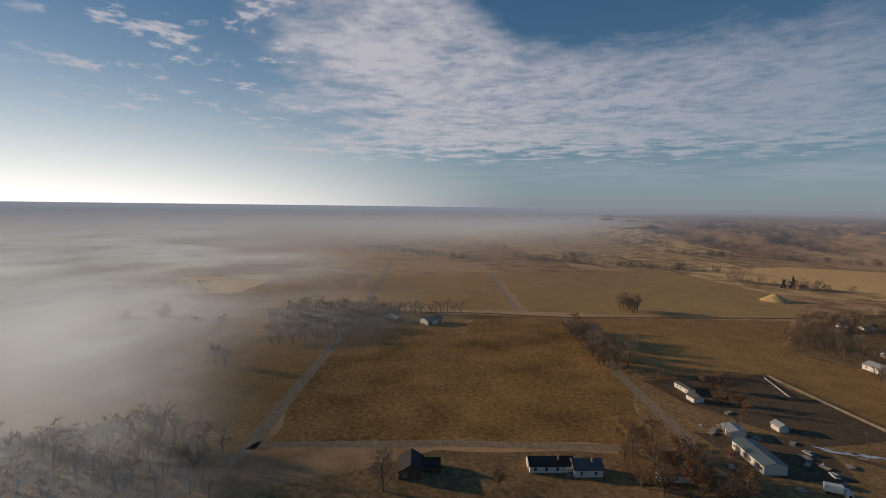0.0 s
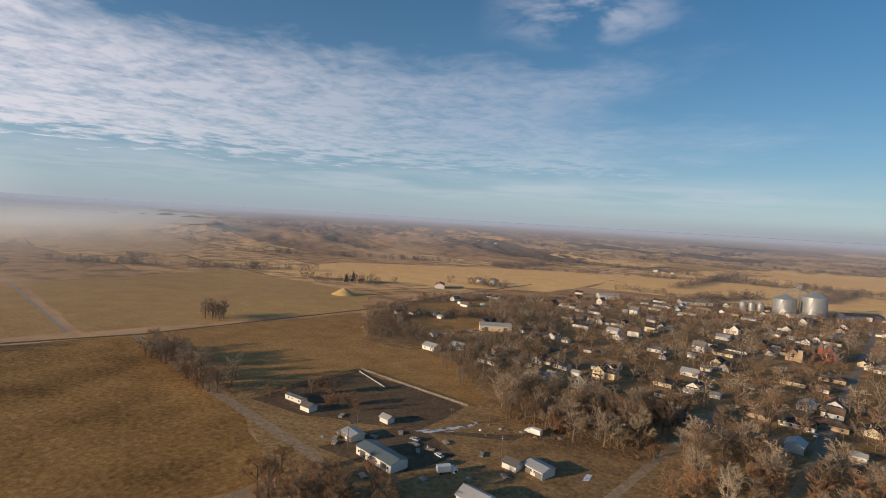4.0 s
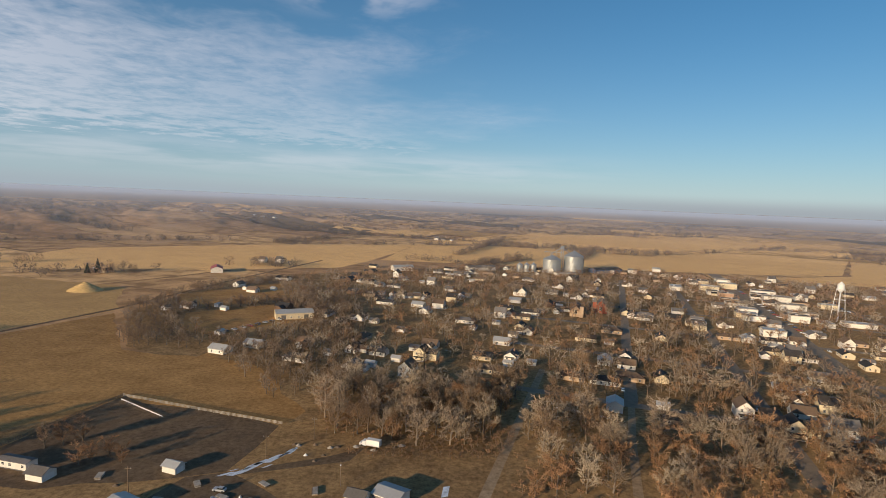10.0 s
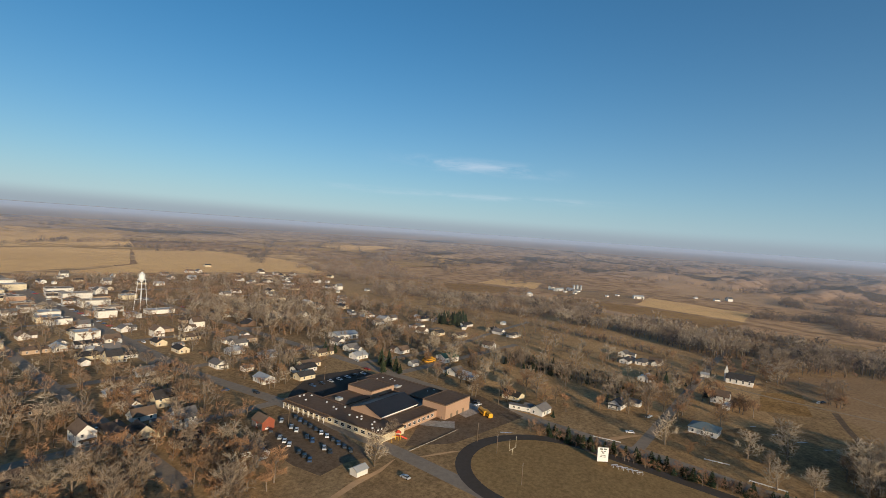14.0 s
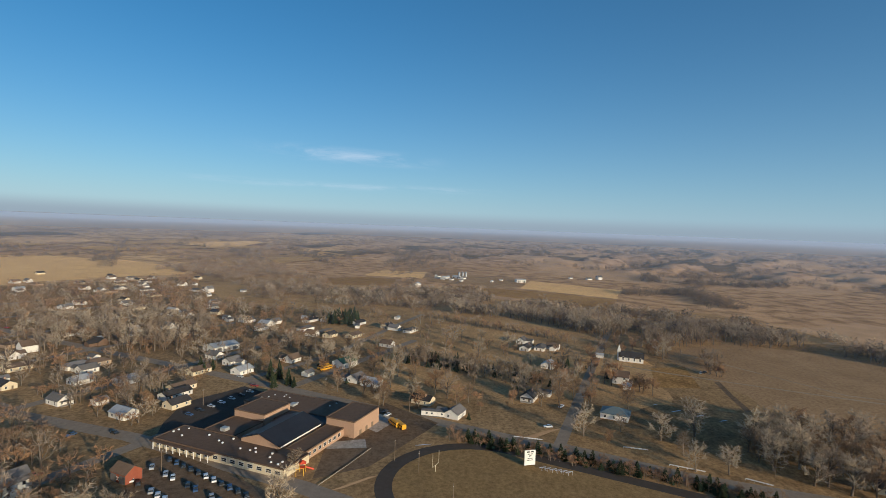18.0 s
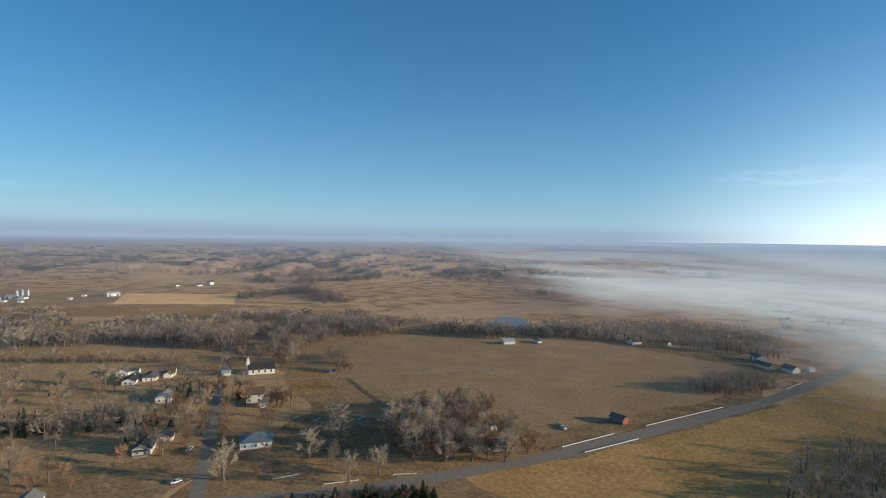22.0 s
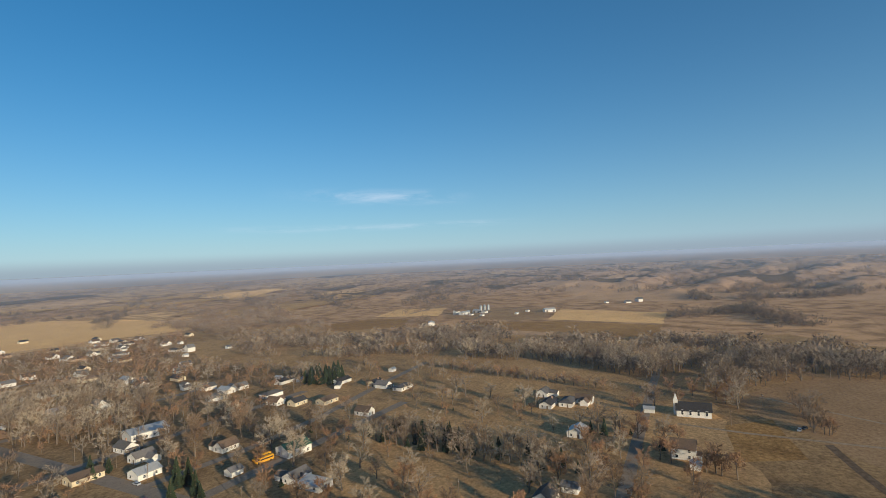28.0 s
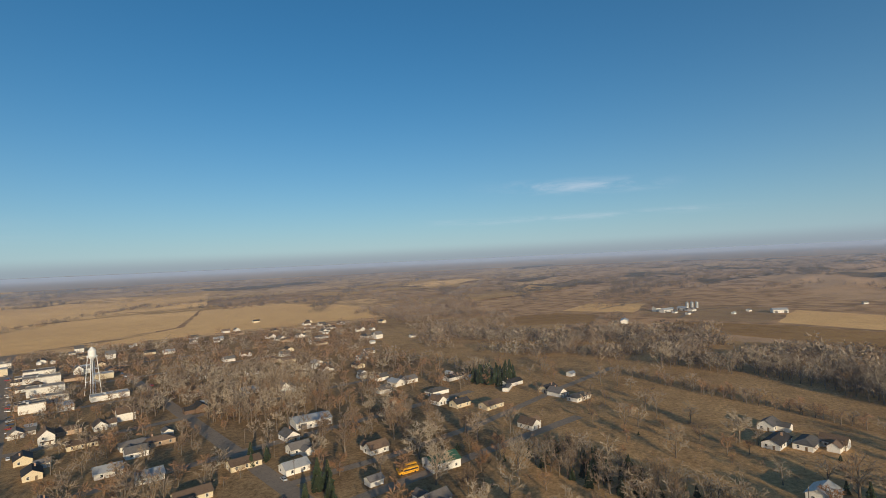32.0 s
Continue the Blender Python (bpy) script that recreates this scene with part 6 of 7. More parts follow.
def fence(points, gap, mat, label, h=1.3, boards=3, name="fence"):
    """Posts and rails along a line."""
    ob = empty(name, label, "fence")
    pts = [Vector((x, y, terrain(x, y))) for x, y in points]
    post = tube(bmesh.new(), (0, 0, -0.1), (0, 0, h), 0.07, n=5)
    me = bpy.data.meshes.new("post")
    post.to_mesh(me)
    post.free()
    me.materials.append(mat)
    for a, b in zip(pts, pts[1:]):
        d = b - a
        k = max(1, int(d.length / gap))
        for i in range(k):
            same_part("post", me, ob, Matrix.Translation(a + d * i / k))
        for j in range(boards):
            z = h * (0.92 - 0.3 * j)
            bm = bmesh.new()
            s = Vector((-d.y, d.x, 0)).normalized() * 0.05
            v = [bm.verts.new(p) for p in (a + s + Vector((0, 0, z)), b + s + Vector((0, 0, z)), b + s + Vector((0, 0, z + 0.17)), a + s + Vector((0, 0, z + 0.17)), a - s + Vector((0, 0, z)), b - s + Vector((0, 0, z)), b - s + Vector((0, 0, z + 0.17)), a - s + Vector((0, 0, z + 0.17)))]
            for f in ((0, 1, 2, 3), (5, 4, 7, 6), (3, 2, 6, 7), (1, 0, 4, 5), (0, 3, 7, 4), (2, 1, 5, 6)):
                bm.faces.new([v[q] for q in f])
            part("rail", bm, mat, ob)
    return ob


fence([(-142, 264), (-100, 249), (-58, 235)], 4, M["concrete"], "pale board fence along the cattle lot", 1.5, 3)
fence([(-140, 259), (-112, 240)], 2, M["trim"], "row of pale feed bunks in the cattle lot", 0.9, 2)
fence([(-142, 264), (-165, 190)], 4, M["wood"], "weathered wooden corral fence", 1.4, 3)
fence([(71, 261), (83, 254), (95, 247)], 3, M["trim"], "white picket fence in front of a yard", 1.3, 3)
fence([(231, -141), (227, -180)], 3, M["trim"], "sunlit white highway guard rail", 0.9, 2, "guard_rail")
fence([(224, -206), (215, -278)], 3, M["trim"], "long sunlit white highway guard rail", 0.9, 2, "guard_rail")
fence([(220, -146), (215, -184)], 3, M["trim"], "sunlit white highway guard rail", 0.9, 2, "guard_rail")
fence([(209, -362), (209, -390)], 3, M["trim"], "white guard rail near the misty farm", 0.9, 2, "guard_rail")
fence([(253, -55), (248, -64)], 3, M["trim"], "short white guard rail", 0.9, 2, "guard_rail")
fence([(221, 124), (240, 117), (258, 111)], 3, M["concrete"], "low pale kerb wall beside the playground", 0.35, 1, "kerb_wall")
fence([(290, 128), (262, 122)], 3, M["wood"], "chain fence behind the school", 1.4, 2)
for x, y, l, w, a in ((-68, 193, 7, 1.2, 30), (-62, 197, 5, 0.8, 36), (-58, 202, 8, 1.6, 46), (-55, 199, 5, 0.7, 40), (-51, 208, 7, 1.3, 52), (-48, 213, 4, 0.8, 60), (-66, 196, 4, 0.6, 24), (-60, 199, 9, 3.0, 46), (-54, 205, 10, 2.8, 50), (-64, 194, 8, 2.4, 30), (-49, 211, 7, 2.6, 56)):
    c, s = math.cos(radians(a)), math.sin(radians(a))
    field("ice_strip", [(x + c * u * l / 2 - s * v * w, y + s * u * l / 2 + c * v * w) for u, v in ((-1, 0), (-0.5, -0.6), (0.3, -0.4), (1, -0.1), (0.6, 0.4), (-0.2, 0.5))], M["ice"], "frozen white puddle along the ditch", z=0.12, rough=0.2)
fence([(283, 43), (281, 29)], 3, M["trim"], "low white rail fence behind the hedge", 0.9, 2)
fence([(279, -10), (277, -21)], 3, M["trim"], "low white rail fence behind the hedge", 0.9, 2)
fence([(262, -26), (257, -40)], 3, M["trim"], "low white rail fence behind the hedge", 0.9, 2)
for x, y, l, w, a in ((267, 87, 9, 0.8, 110), (340, -57, 8, 0.8, 117), (334, -68, 9, 1.0, 116), (328, -79, 7, 0.7, 117), (350, -48, 5, 0.6, 120)):
    c, s = math.cos(radians(a)), math.sin(radians(a))
    field("ice_strip", [(x + c * u * l / 2 - s * v * w, y + s * u * l / 2 + c * v * w) for u, v in ((-1, 0), (-0.5, -0.6), (0.3, -0.4), (1, -0.1), (0.6, 0.4), (-0.2, 0.5))], M["ice"], "thin streak of snow in the grass", z=0.24, rough=0.2)
field("ice_strip", [(8, 180), (11, 188), (13, 187), (11, 179)], M["ice"], "frozen puddle beside the barn", z=0.14)


def heap(x, y, r, h, mat, label, name):
    bm = bmesh.new()
    rings = 7
    last = None
    rg = random.Random(int(x))
    for k in range(rings + 1):
        f = k / rings
        ring = [bm.verts.new((x + r * 1.25 * (1 - f) * math.cos(a) * rg.uniform(0.95, 1.05) + 0.01 * math.cos(a), y + r * (1 - f) * math.sin(a) * rg.uniform(0.95, 1.05) + 0.01 * math.sin(a), h * f**0.9)) for a in (2 * math.pi * i / 28 for i in range(28))]
        if last:
            for i in range(28):
                bm.faces.new((last[i], last[(i + 1) % 28], ring[(i + 1) % 28], ring[i]))
        last = ring
    bm.faces.new(last)
    return tagged(part(name, bm, mat, smooth=True), label, "heap")


heap(-322, 532, 13, 9, M["sand"], "large pale golden grain heap in the open field", "grain_heap")
rng = random.Random(6)
for i in range(10):
    x, y = -50 + 5 * i + rng.uniform(-2, 2), 215 + rng.uniform(-3, 3)
    heap(x, y, rng.uniform(0.6, 1.4), rng.uniform(0.5, 1.1), M["concrete"] if i % 2 else M["wood"], "small pile of pale rubble by the thicket", "rubble_pile")


# ---- outlying farms ----
for x, y in ((72, 1400), (92, 1388), (54, 1396), (-800, 2080), (-835, 2100), (-470, 1640), (-500, 1655), (-440, 1662), (-180, 2120), (-371, 653), (-392, 668), (-205, 805), (-228, 800)):
    put(rng.choice(["w1", "gg", "w2", "gr"]), x, y, rng.choice([-21, 69]))


def farm_truck(x, y, turn):
    ob = empty("box_truck", "white box truck parked in the farm yard", "truck", m=pose(x, y, 0.0, 0, 0, turn))
    part("cargo_box", solid(-1.2, 1.2, -4.2, 1.6, 0.9, 3.4), M["trim"], ob)
    part("cab", solid(-1.1, 1.1, 1.8, 3.4, 0.6, 2.6), M["car_white"], ob)
    part("hood", solid(-1.0, 1.0, 3.4, 4.6, 0.6, 1.6), M["car_white"], ob)
    part("windscreen", solid(-0.95, 0.95, 3.38, 3.44, 1.7, 2.4), M["glass"], ob)
    for sx in (-1, 1):
        for yy in (-2.8, 3.6):
            part("wheel", tube(bmesh.new(), (sx * 0.8, yy, 0.5), (sx * 1.15, yy, 0.5), 0.5, n=12), M["rubber"], ob)


for i in range(8):
    car(i * 5 + 1, -138 + 3.9 * i, 392 + 6 * i, 60 + 7 * (i % 3))
car(2, 253, -166, 60)
car(6, 249, -164, 75)
farm_truck(-42, 160, -50)
farm_truck(-18, 216, 70)


def stacked_lumber(x, y, turn, n, label):
    """A low stack of boards."""
    ob = empty("lumber_stack", label, "lumber", "yard clutter", pose(x, y, 0, 0, 0, turn))
    rg = random.Random(int(x * 10))
    for k in range(n):
        part("board", solid(rg.uniform(-1.2, -0.8), rg.uniform(0.8, 1.2), -2 + rg.uniform(-0.4, 0.4), 2 + rg.uniform(-0.4, 0.4), 0.25 * k, 0.25 * k + 0.2), M["wood"] if k % 2 else M["concrete"], ob)


for x, y, a in ((-98, 166, 20), (-84, 176, 80), (-52, 186, 50), (-34, 182, 10), (-75, 186, 30), (-48, 150, 70), (-20, 168, 40), (-100, 172, 60), (-96, 162, 15), (-60, 172, 25), (-56, 176, 100), (-64, 178, 65), (-110, 190, 10), (-70, 142, 50)):
    stacked_lumber(x, y, a, 3, "low stack of weathered boards in the yard")

rng = random.Random(21)
for i in range(16):
    x, y = rng.choice([(-60, 174), (-98, 168), (-100, 188), (-40, 208), (-34, 160), (-84, 134)])
    heap(x + rng.uniform(-7, 7), y + rng.uniform(-5, 5), rng.uniform(0.5, 1.2), rng.uniform(0.4, 1.0), M["trim"] if i % 3 == 0 else M["wood"] if i % 3 == 1 else M["steel"], "small heap of scrap in the farm yard", "scrap_heap")


# ---- trees of the town, woods and hedges ----
rng = random.Random(5)


CLEAR = [[(150, 238), (206, 232), (206, 254), (152, 256)], [(400, -52), (444, -46), (470, -30), (488, -78), (450, -92), (392, -72)], [(240, 203), (246, 196), (214, 134), (178, 146), (196, 196)], [(-60, 150), (-20, 215), (-66, 232), (-144, 266), (-164, 187), (-128, 182), (-80, 190), (-100, 156)], [(-233, 531), (-156, 613), (-125, 522), (-201, 462)], [(-190, 448), (-128, 495), (-80, 440), (-100, 385), (-140, 378), (-176, 396)]]


def clear_of(x, y, gap=7.5):
    if any(inside(x, y, p) for p in CLEAR):
        return False
    if on_street(x, y, 1.5):
        return False
    if -16 < (x - 233) * 0.295 + (y - 145) * 0.955 < 90 and -30 < (x - 233) * 0.955 - (y - 145) * 0.295 < 85:
        return False
    return all((x - p) ** 2 + (y - q) ** 2 > gap * gap for p, q in BUILT)


KINDS = ["grey", "grey", "rust", "brown", "brown", "pale"]
WARM = ["rust", "rust", "brown", "grey", "oak"]
# nearest trees, each a thing
between = []
near = [
    ([(57, 262), (36, 180), (70, 176), (151, 152), (190, 205), (112, 232)], 84, 5.2, WARM + ["grey", "pale"]),
    ([(-54, 283), (-41, 226), (-3, 216), (29, 217), (44, 253), (62, 285)], 92, 4.4, ["grey", "grey", "pale", "brown", "rust"]),
    ([(-290, 228), (-193, 180), (-180, 186), (-186, 198), (-284, 240)], 26, 4.2, ["brown", "rust", "grey"]),
    ([(310, -80), (330, -146), (304, -153), (235, -125), (233, -96), (269, -66)], 58, 5.4, ["pale", "grey", "pale", "brown"]),
    ([(325, 50), (420, 5), (470, -30), (540, -70), (520, -125), (440, -75), (400, -60), (318, -25)], 40, 8.0, ["grey", "pale", "oak", "brown", "rust"]),
    ([(150, 166), (174, 150), (186, 190), (170, 215), (140, 160)], 16, 6.0, ["oak", "rust", "oak", "brown"]),
    ([(305, 120), (325, 60), (440, 150), (470, 250), (380, 240), (345, 215)], 46, 8.0, KINDS + ["rust"]),
]
for poly, count, gap, kinds in near:
    for i, (x, y) in enumerate(scatter(poly, count, gap, rng, clear_of)):
        if i % 7 < 4:
            tree(rng.choice(kinds), x, y, rng.uniform(0.8, 1.2), rng.uniform(0, 360))
        else:
            between.append((x, y))
woods("grove_trees", "bare rust and grey trees crowding the groves", between, KINDS + ["rust"], rng, 0.8, 1.2, fine_shapes=True)
for kind, x, y, s in (
    ("pale", 300, -52, 1.35), ("pale", 268, -86, 1.4), ("pale", 352, 118, 1.0), ("pale", 378, 152, 1.25), ("grey", 232, 138, 0.8), ("pale", 200, 132, 0.95),
    ("fir", 364, 252, 1.0), ("fir", 369, 246, 1.0), ("fir", 360, 247, 0.9), ("fir", 338, 190, 1.0), ("fir", 345, 183, 1.1), ("fir", 341, 178, 0.9), ("fir", 355, 199, 1.2), ("fir", 355, 193, 1.2), ("fir", 351, 196, 1.0), ("grey", -288, -45, 0.9), ("grey", -284, -40, 0.8),
    ("grey", -412, -112, 1.0), ("grey", -410, -84, 1.1), ("grey", -388, -60, 1.0), ("grey", -384, -42, 0.9), ("brown", -332, 328, 1.2), ("brown", -336, 334, 1.1), ("brown", -327, 333, 1.1), ("grey", -340, 328, 1.1), ("brown", -322, 326, 1.3), ("brown", -330, 340, 1.3), ("brown", -338, 338, 1.2), ("brown", -345, 336, 1.2), ("fir", -385, 640, 1.7), ("fir", -378, 648, 1.6),
    ("rust", -157, 193, 0.6), ("rust", -152, 198, 0.6), ("rust", -137, 213, 0.9), ("rust", -132, 217, 0.8), ("brown", -142, 210, 0.8), ("rust", -120, 202, 0.7), ("rust", -115, 205, 0.8), ("rust", -122, 198, 0.8), ("rust", -108, 200, 0.7), ("grey", -105, 10, 0.9), ("brown", -90, 48, 0.7), ("rust", -72, 98, 0.9), ("rust", -66, 104, 0.8), ("brown", -80, 112, 0.8),
    ("pale", 481, 36, 1.25), ("pale", 291, 7, 0.95), ("pale", 257, -50, 1.1), ("pale", 318, 119, 0.9), ("pale", 292, -32, 1.0), ("pale", 366, 91, 1.0), ("grey", 300, -14, 0.8), ("oak", 318, 60, 0.5), ("rust", 284, -4, 0.6), ("grey", 278, -38, 0.7), ("pale", 505, 60, 1.0), ("pale", 448, 62, 0.9), ("oak", 330, 62, 0.7), ("pale", 258, -36, 0.8), ("fir", 424, -6, 0.9), ("fir", 433, 0, 0.7), ("fir", 402, -30, 0.7), ("oak", 412, -34, 1.1), ("oak", 408, -40, 1.0), ("oak", 372, -47, 1.2), ("oak", 368, -52, 1.1), ("oak", 390, -26, 1.1), ("oak", 386, -30, 1.1), ("oak", 425, -119, 0.9), ("rust", 376, -42, 0.9),
):
    tree(kind, x, y, s, rng.uniform(0, 360))
for x, y in scatter([(572, 232), (592, 206), (574, 192), (548, 192), (552, 218)], 30, 4.4, rng):
    tree("fir", x, y, rng.uniform(1.1, 1.6), rng.uniform(0, 360))
# cedar hedge along the track
for i in range(76):
    f = i / 75
    x = 278 - 36 * f - 12 * f * f + (2.5 if i % 2 else -2.5)
    tree(rng.choice(["cedar", "cedar", "bush", "bush"]), x + rng.uniform(-3, 3), 76 - 136 * f + rng.uniform(-1, 1), rng.uniform(1.0, 1.6), rng.uniform(0, 360))
woods("track_hedge", "dense dark hedge of shrubs beside the running track", scatter([(281, 74), (266, 24), (250, -22), (234, -60), (228, -58), (243, -20), (258, 26), (272, 76)], 190, 1.6, rng), ["bush", "bush", "cedar", "rust_bush"], rng, 0.7, 1.15)
# thicket below the farm
for x, y in scatter([(-102, 118), (-98, 140), (-90, 140), (-78, 131), (-60, 133), (-48, 126), (-58, 102), (-82, 96)], 52, 3.4, rng):
    tree(rng.choice(["bush", "bush", "rust", "brown"]), x, y, rng.uniform(0.45, 0.8) if rng.random() < 0.5 else 1.0, rng.uniform(0, 360))
# shrubs in the yards
for x, y in scatter([(300, 70), (330, -25), (470, -70), (500, 40), (440, 150), (400, 230), (340, 150)], 54, 9.0, rng, lambda x, y: clear_of(x, y, 6)):
    tree(rng.choice(["bush", "bush", "cedar"]), x, y, rng.uniform(0.5, 1.0), rng.uniform(0, 360))
# woods
woods("town_trees", "bare street and yard trees among the houses", scatter(TOWN, 2200, 6.0, rng, lambda x, y: clear_of(x, y, 7.5)), KINDS + ["rust", "oak"], rng, 0.6, 1.02)
woods("park_trees", "tall bare trees crowding the town park", scatter([(389, 377), (430, 470), (516, 470), (530, 344), (457, 284), (411, 295), (400, 334)], 150, 5.6, rng, lambda x, y: clear_of(x, y, 6)), ["grey", "pale", "brown"], rng, 0.9, 1.25)
woods("west_woods", "bare brown woods at the town's western edge", scatter([(-247, 456), (-191, 347), (-129, 345), (-64, 252), (-30, 300), (-60, 500), (-180, 640), (-235, 600)], 470, 4.6, rng, clear_of), ["grey", "brown", "brown"], rng, 0.5, 0.85)
RIVER = [(688, 335), (847, 409), (820, 265), (866, 188), (880, 60), (769, 41), (760, -98), (696, -219), (657, -302), (518, -272), (534, -225), (547, -173), (514, -99), (525, -60), (560, -60), (645, 46), (649, 150), (676, 242)]
woods("river_woods", "bare grey woods along the river", scatter(RIVER, 1250, 4.8, rng, lambda x, y: noise.noise(Vector((x * 0.016, y * 0.016, 2))) > -0.06), ["grey", "grey", "brown", "pale", "dark"], rng, 0.75, 1.35)
woods("river_belt", "thin belt of bare trees across the river meadow", scatter([(622, 112), (585, 56), (549, -2), (521, -36), (514, -28), (540, 6), (575, 64), (612, 118)], 70, 4.2, rng), ["grey", "brown", "rust"], rng, 0.55, 0.8)
woods("far_river_woods", "grey woods along the upper river", scatter([(690, 345), (860, 300), (1000, 360), (1230, 700), (1130, 780), (900, 500), (760, 420)], 430, 7, rng, lambda x, y: noise.noise(Vector((x * 0.01, y * 0.01, 5))) > -0.15), ["grey", "brown"], rng, 0.7, 1.1)
def off_water(x, y):
    """Clear of the pond and of the open bank before it."""
    return not inside(x, y, [(484, -345), (520, -328), (560, -346), (625, -445), (570, -475), (480, -425)])


woods("south_woods", "bare woods half sunk in mist", scatter([(640, -300), (560, -345), (480, -430), (420, -560), (300, -600), (250, -470), (440, -380), (480, -310)], 330, 5, rng, off_water), ["grey", "pale"], rng)
woods("pond_trees", "bare grey trees on the pond's near bank", scatter([(520, -268), (468, -306), (452, -326), (470, -348), (500, -330), (540, -300)], 60, 4.5, rng), ["grey", "dark", "brown"], rng, 0.7, 1.1)
woods("pond_trees", "bare trees beside the river farm, some darkened for crown shade", scatter([(438, -352), (462, -372), (476, -412), (446, -436), (418, -398)], 55, 4.4, rng, clear_of), ["grey", "dark"], rng, 0.7, 1.1)
woods("highway_trees", "bare thicket beside the highway farm", scatter([(250, -298), (238, -372), (216, -366), (222, -312)], 60, 3.4, rng), ["grey", "pale"], rng, 0.5, 0.8)
woods("highway_brush", "low brush below the thicket by the highway", scatter([(252, -298), (239, -374), (215, -367), (221, -310)], 60, 2.6, rng), ["bush"], rng, 0.7, 1.2)
woods("south_brush", "low brush below the misty woods", scatter([(640, -300), (560, -345), (480, -430), (420, -560), (300, -600), (250, -470), (440, -380), (480, -310)], 240, 4, rng, off_water), ["bush"], rng, 0.9, 1.6)
SOUTH_THICKET = [(158, -190), (150, -222), (141, -262), (132, -310), (60, -300), (60, -170), (120, -150)]
woods("south_thicket", "bare thicket south of the stubble field", scatter(SOUTH_THICKET, 210, 3.8, rng), ["grey", "pale", "pale"], rng, 0.6, 0.95)
woods("farm_woods", "bare shelter trees round the western farm", scatter([(-324, -10), (-313, 44), (-395, 120), (-372, 170), (-392, 165), (-443, 60), (-440, 0)], 210, 4.0, rng), ["brown", "brown", "grey"], rng, 0.7, 1.0)
woods("misty_trees", "bare trees standing in the mist", scatter([(-640, -150), (-560, -150), (-570, -40), (-640, -60)], 16, 8, rng), ["grey"], rng)
far_places = []
for line in (((-900, 900), (-400, 1150)), ((-300, 1100), (300, 1300)), ((500, 1150), (1100, 1500)), ((60, 800), (200, 980)), ((1150, 500), (1700, 900)), ((900, -300), (1500, -500)), ((1300, 300), (1900, 100)), ((-850, 500), (-500, 720)), ((-1200, 300), (-800, 420)), ((1000, 800), (1900, 1400)), ((1100, 900), (2300, 1300)), ((1250, 400), (1900, 760)), ((300, 1000), (420, 1250))):
    (x0, y0), (x1, y1) = line
    for i in range(90):
        f = rng.random()
        far_places.append((x0 + (x1 - x0) * f + rng.gauss(0, 10), y0 + (y1 - y0) * f + rng.gauss(0, 10)))


for i in range(34):
    # hedgerows along the northern field edges
    b, r = radians(rng.uniform(-45, 68)), rng.uniform(980, 3000)
    x0, y0, half, turn = 100 + r * math.sin(b), 200 + r * math.cos(b), rng.uniform(80, 300), radians(rng.choice([21, 21, 21, -69]) + rng.uniform(-5, 5))
    for j in range(int(half / 2.4)):
        f = rng.uniform(-half, half)
        far_places.append((x0 + f * math.cos(turn) + rng.gauss(0, 5), y0 - f * math.sin(turn) + rng.gauss(0, 5)))


def hollow(x, y):
    """How far a place lies below its surroundings."""
    return sum(terrain(x + dx, y + dy) for dx, dy in ((110, 0), (-110, 0), (0, 110), (0, -110))) / 4 - terrain(x, y)


for (x0, y0), (x1, y1), k in (((1816, 366), (2340, 188), 110), ((946, -198), (1004, -317), 90), ((1004, -317), (819, -310), 90), ((1114, 252), (1475, 165), 24), ((1768, -120), (2300, -200), 90), ((1351, -349), (1198, -323), 70), ((1211, -403), (1188, -524), 80), ((1188, -524), (1248, -677), 60), ((1497, 311), (1640, 235), 70), ((1500, 500), (2100, 420), 90)):
    for i in range(k):
        f = rng.random()
        far_places.append((x0 + (x1 - x0) * f + rng.gauss(0, 13), y0 + (y1 - y0) * f + rng.gauss(0, 13)))
# woods in the draws of the hills
for i in range(26000):
    b, r = radians(rng.choice([rng.uniform(45, 160), rng.uniform(45, 160), rng.uniform(-75, 45)])), rng.uniform(1250, 3300)
    x, y = 100 + r * math.sin(b), 200 + r * math.cos(b)
    if hollow(x, y) > 3.6 and noise.noise(Vector((x * 0.0016, y * 0.0016, 8))) > -0.12:
        far_places.append((x, y))
        if len(far_places) > 8200:
            break
for i in range(45):
    far_places.append((1900 + rng.gauss(0, 14), -66 + rng.gauss(0, 34)))
for i in range(90):
    far_places.append((-1227 + rng.gauss(0, 90), 1697 + rng.gauss(0, 60)))
for x0, y0, n0 in ((-371, 653, 14), (-425, 630, 10), (-210, 760, 20), (20, 905, 14), (-835, 656, 18), (1180, 150, 12), (1000, 190, 8)):
    for i in range(n0):
        far_places.append((x0 + rng.gauss(0, 22), y0 + rng.gauss(0, 10)))
for i in range(22):
    # clumps that rise out of the fog
    x0, y0 = rng.uniform(150, 1300), rng.uniform(-1500, -560)
    for j in range(rng.randrange(10, 40)):
        far_places.append((x0 + rng.gauss(0, 40), y0 + rng.gauss(0, 16)))
woods("country_trees", "scattered hedgerow trees in the countryside", far_places, ["dark", "dark", "brown"], rng, 0.8, 1.3, fine_shapes="far")
woods("brush", "dry rust-brown brush along the thicket edge", scatter([(-30, 210), (0, 203), (33, 208), (46, 232), (40, 240), (20, 222), (-10, 218)], 150, 1.7, rng), ["bush"], rng, 0.4, 0.8)
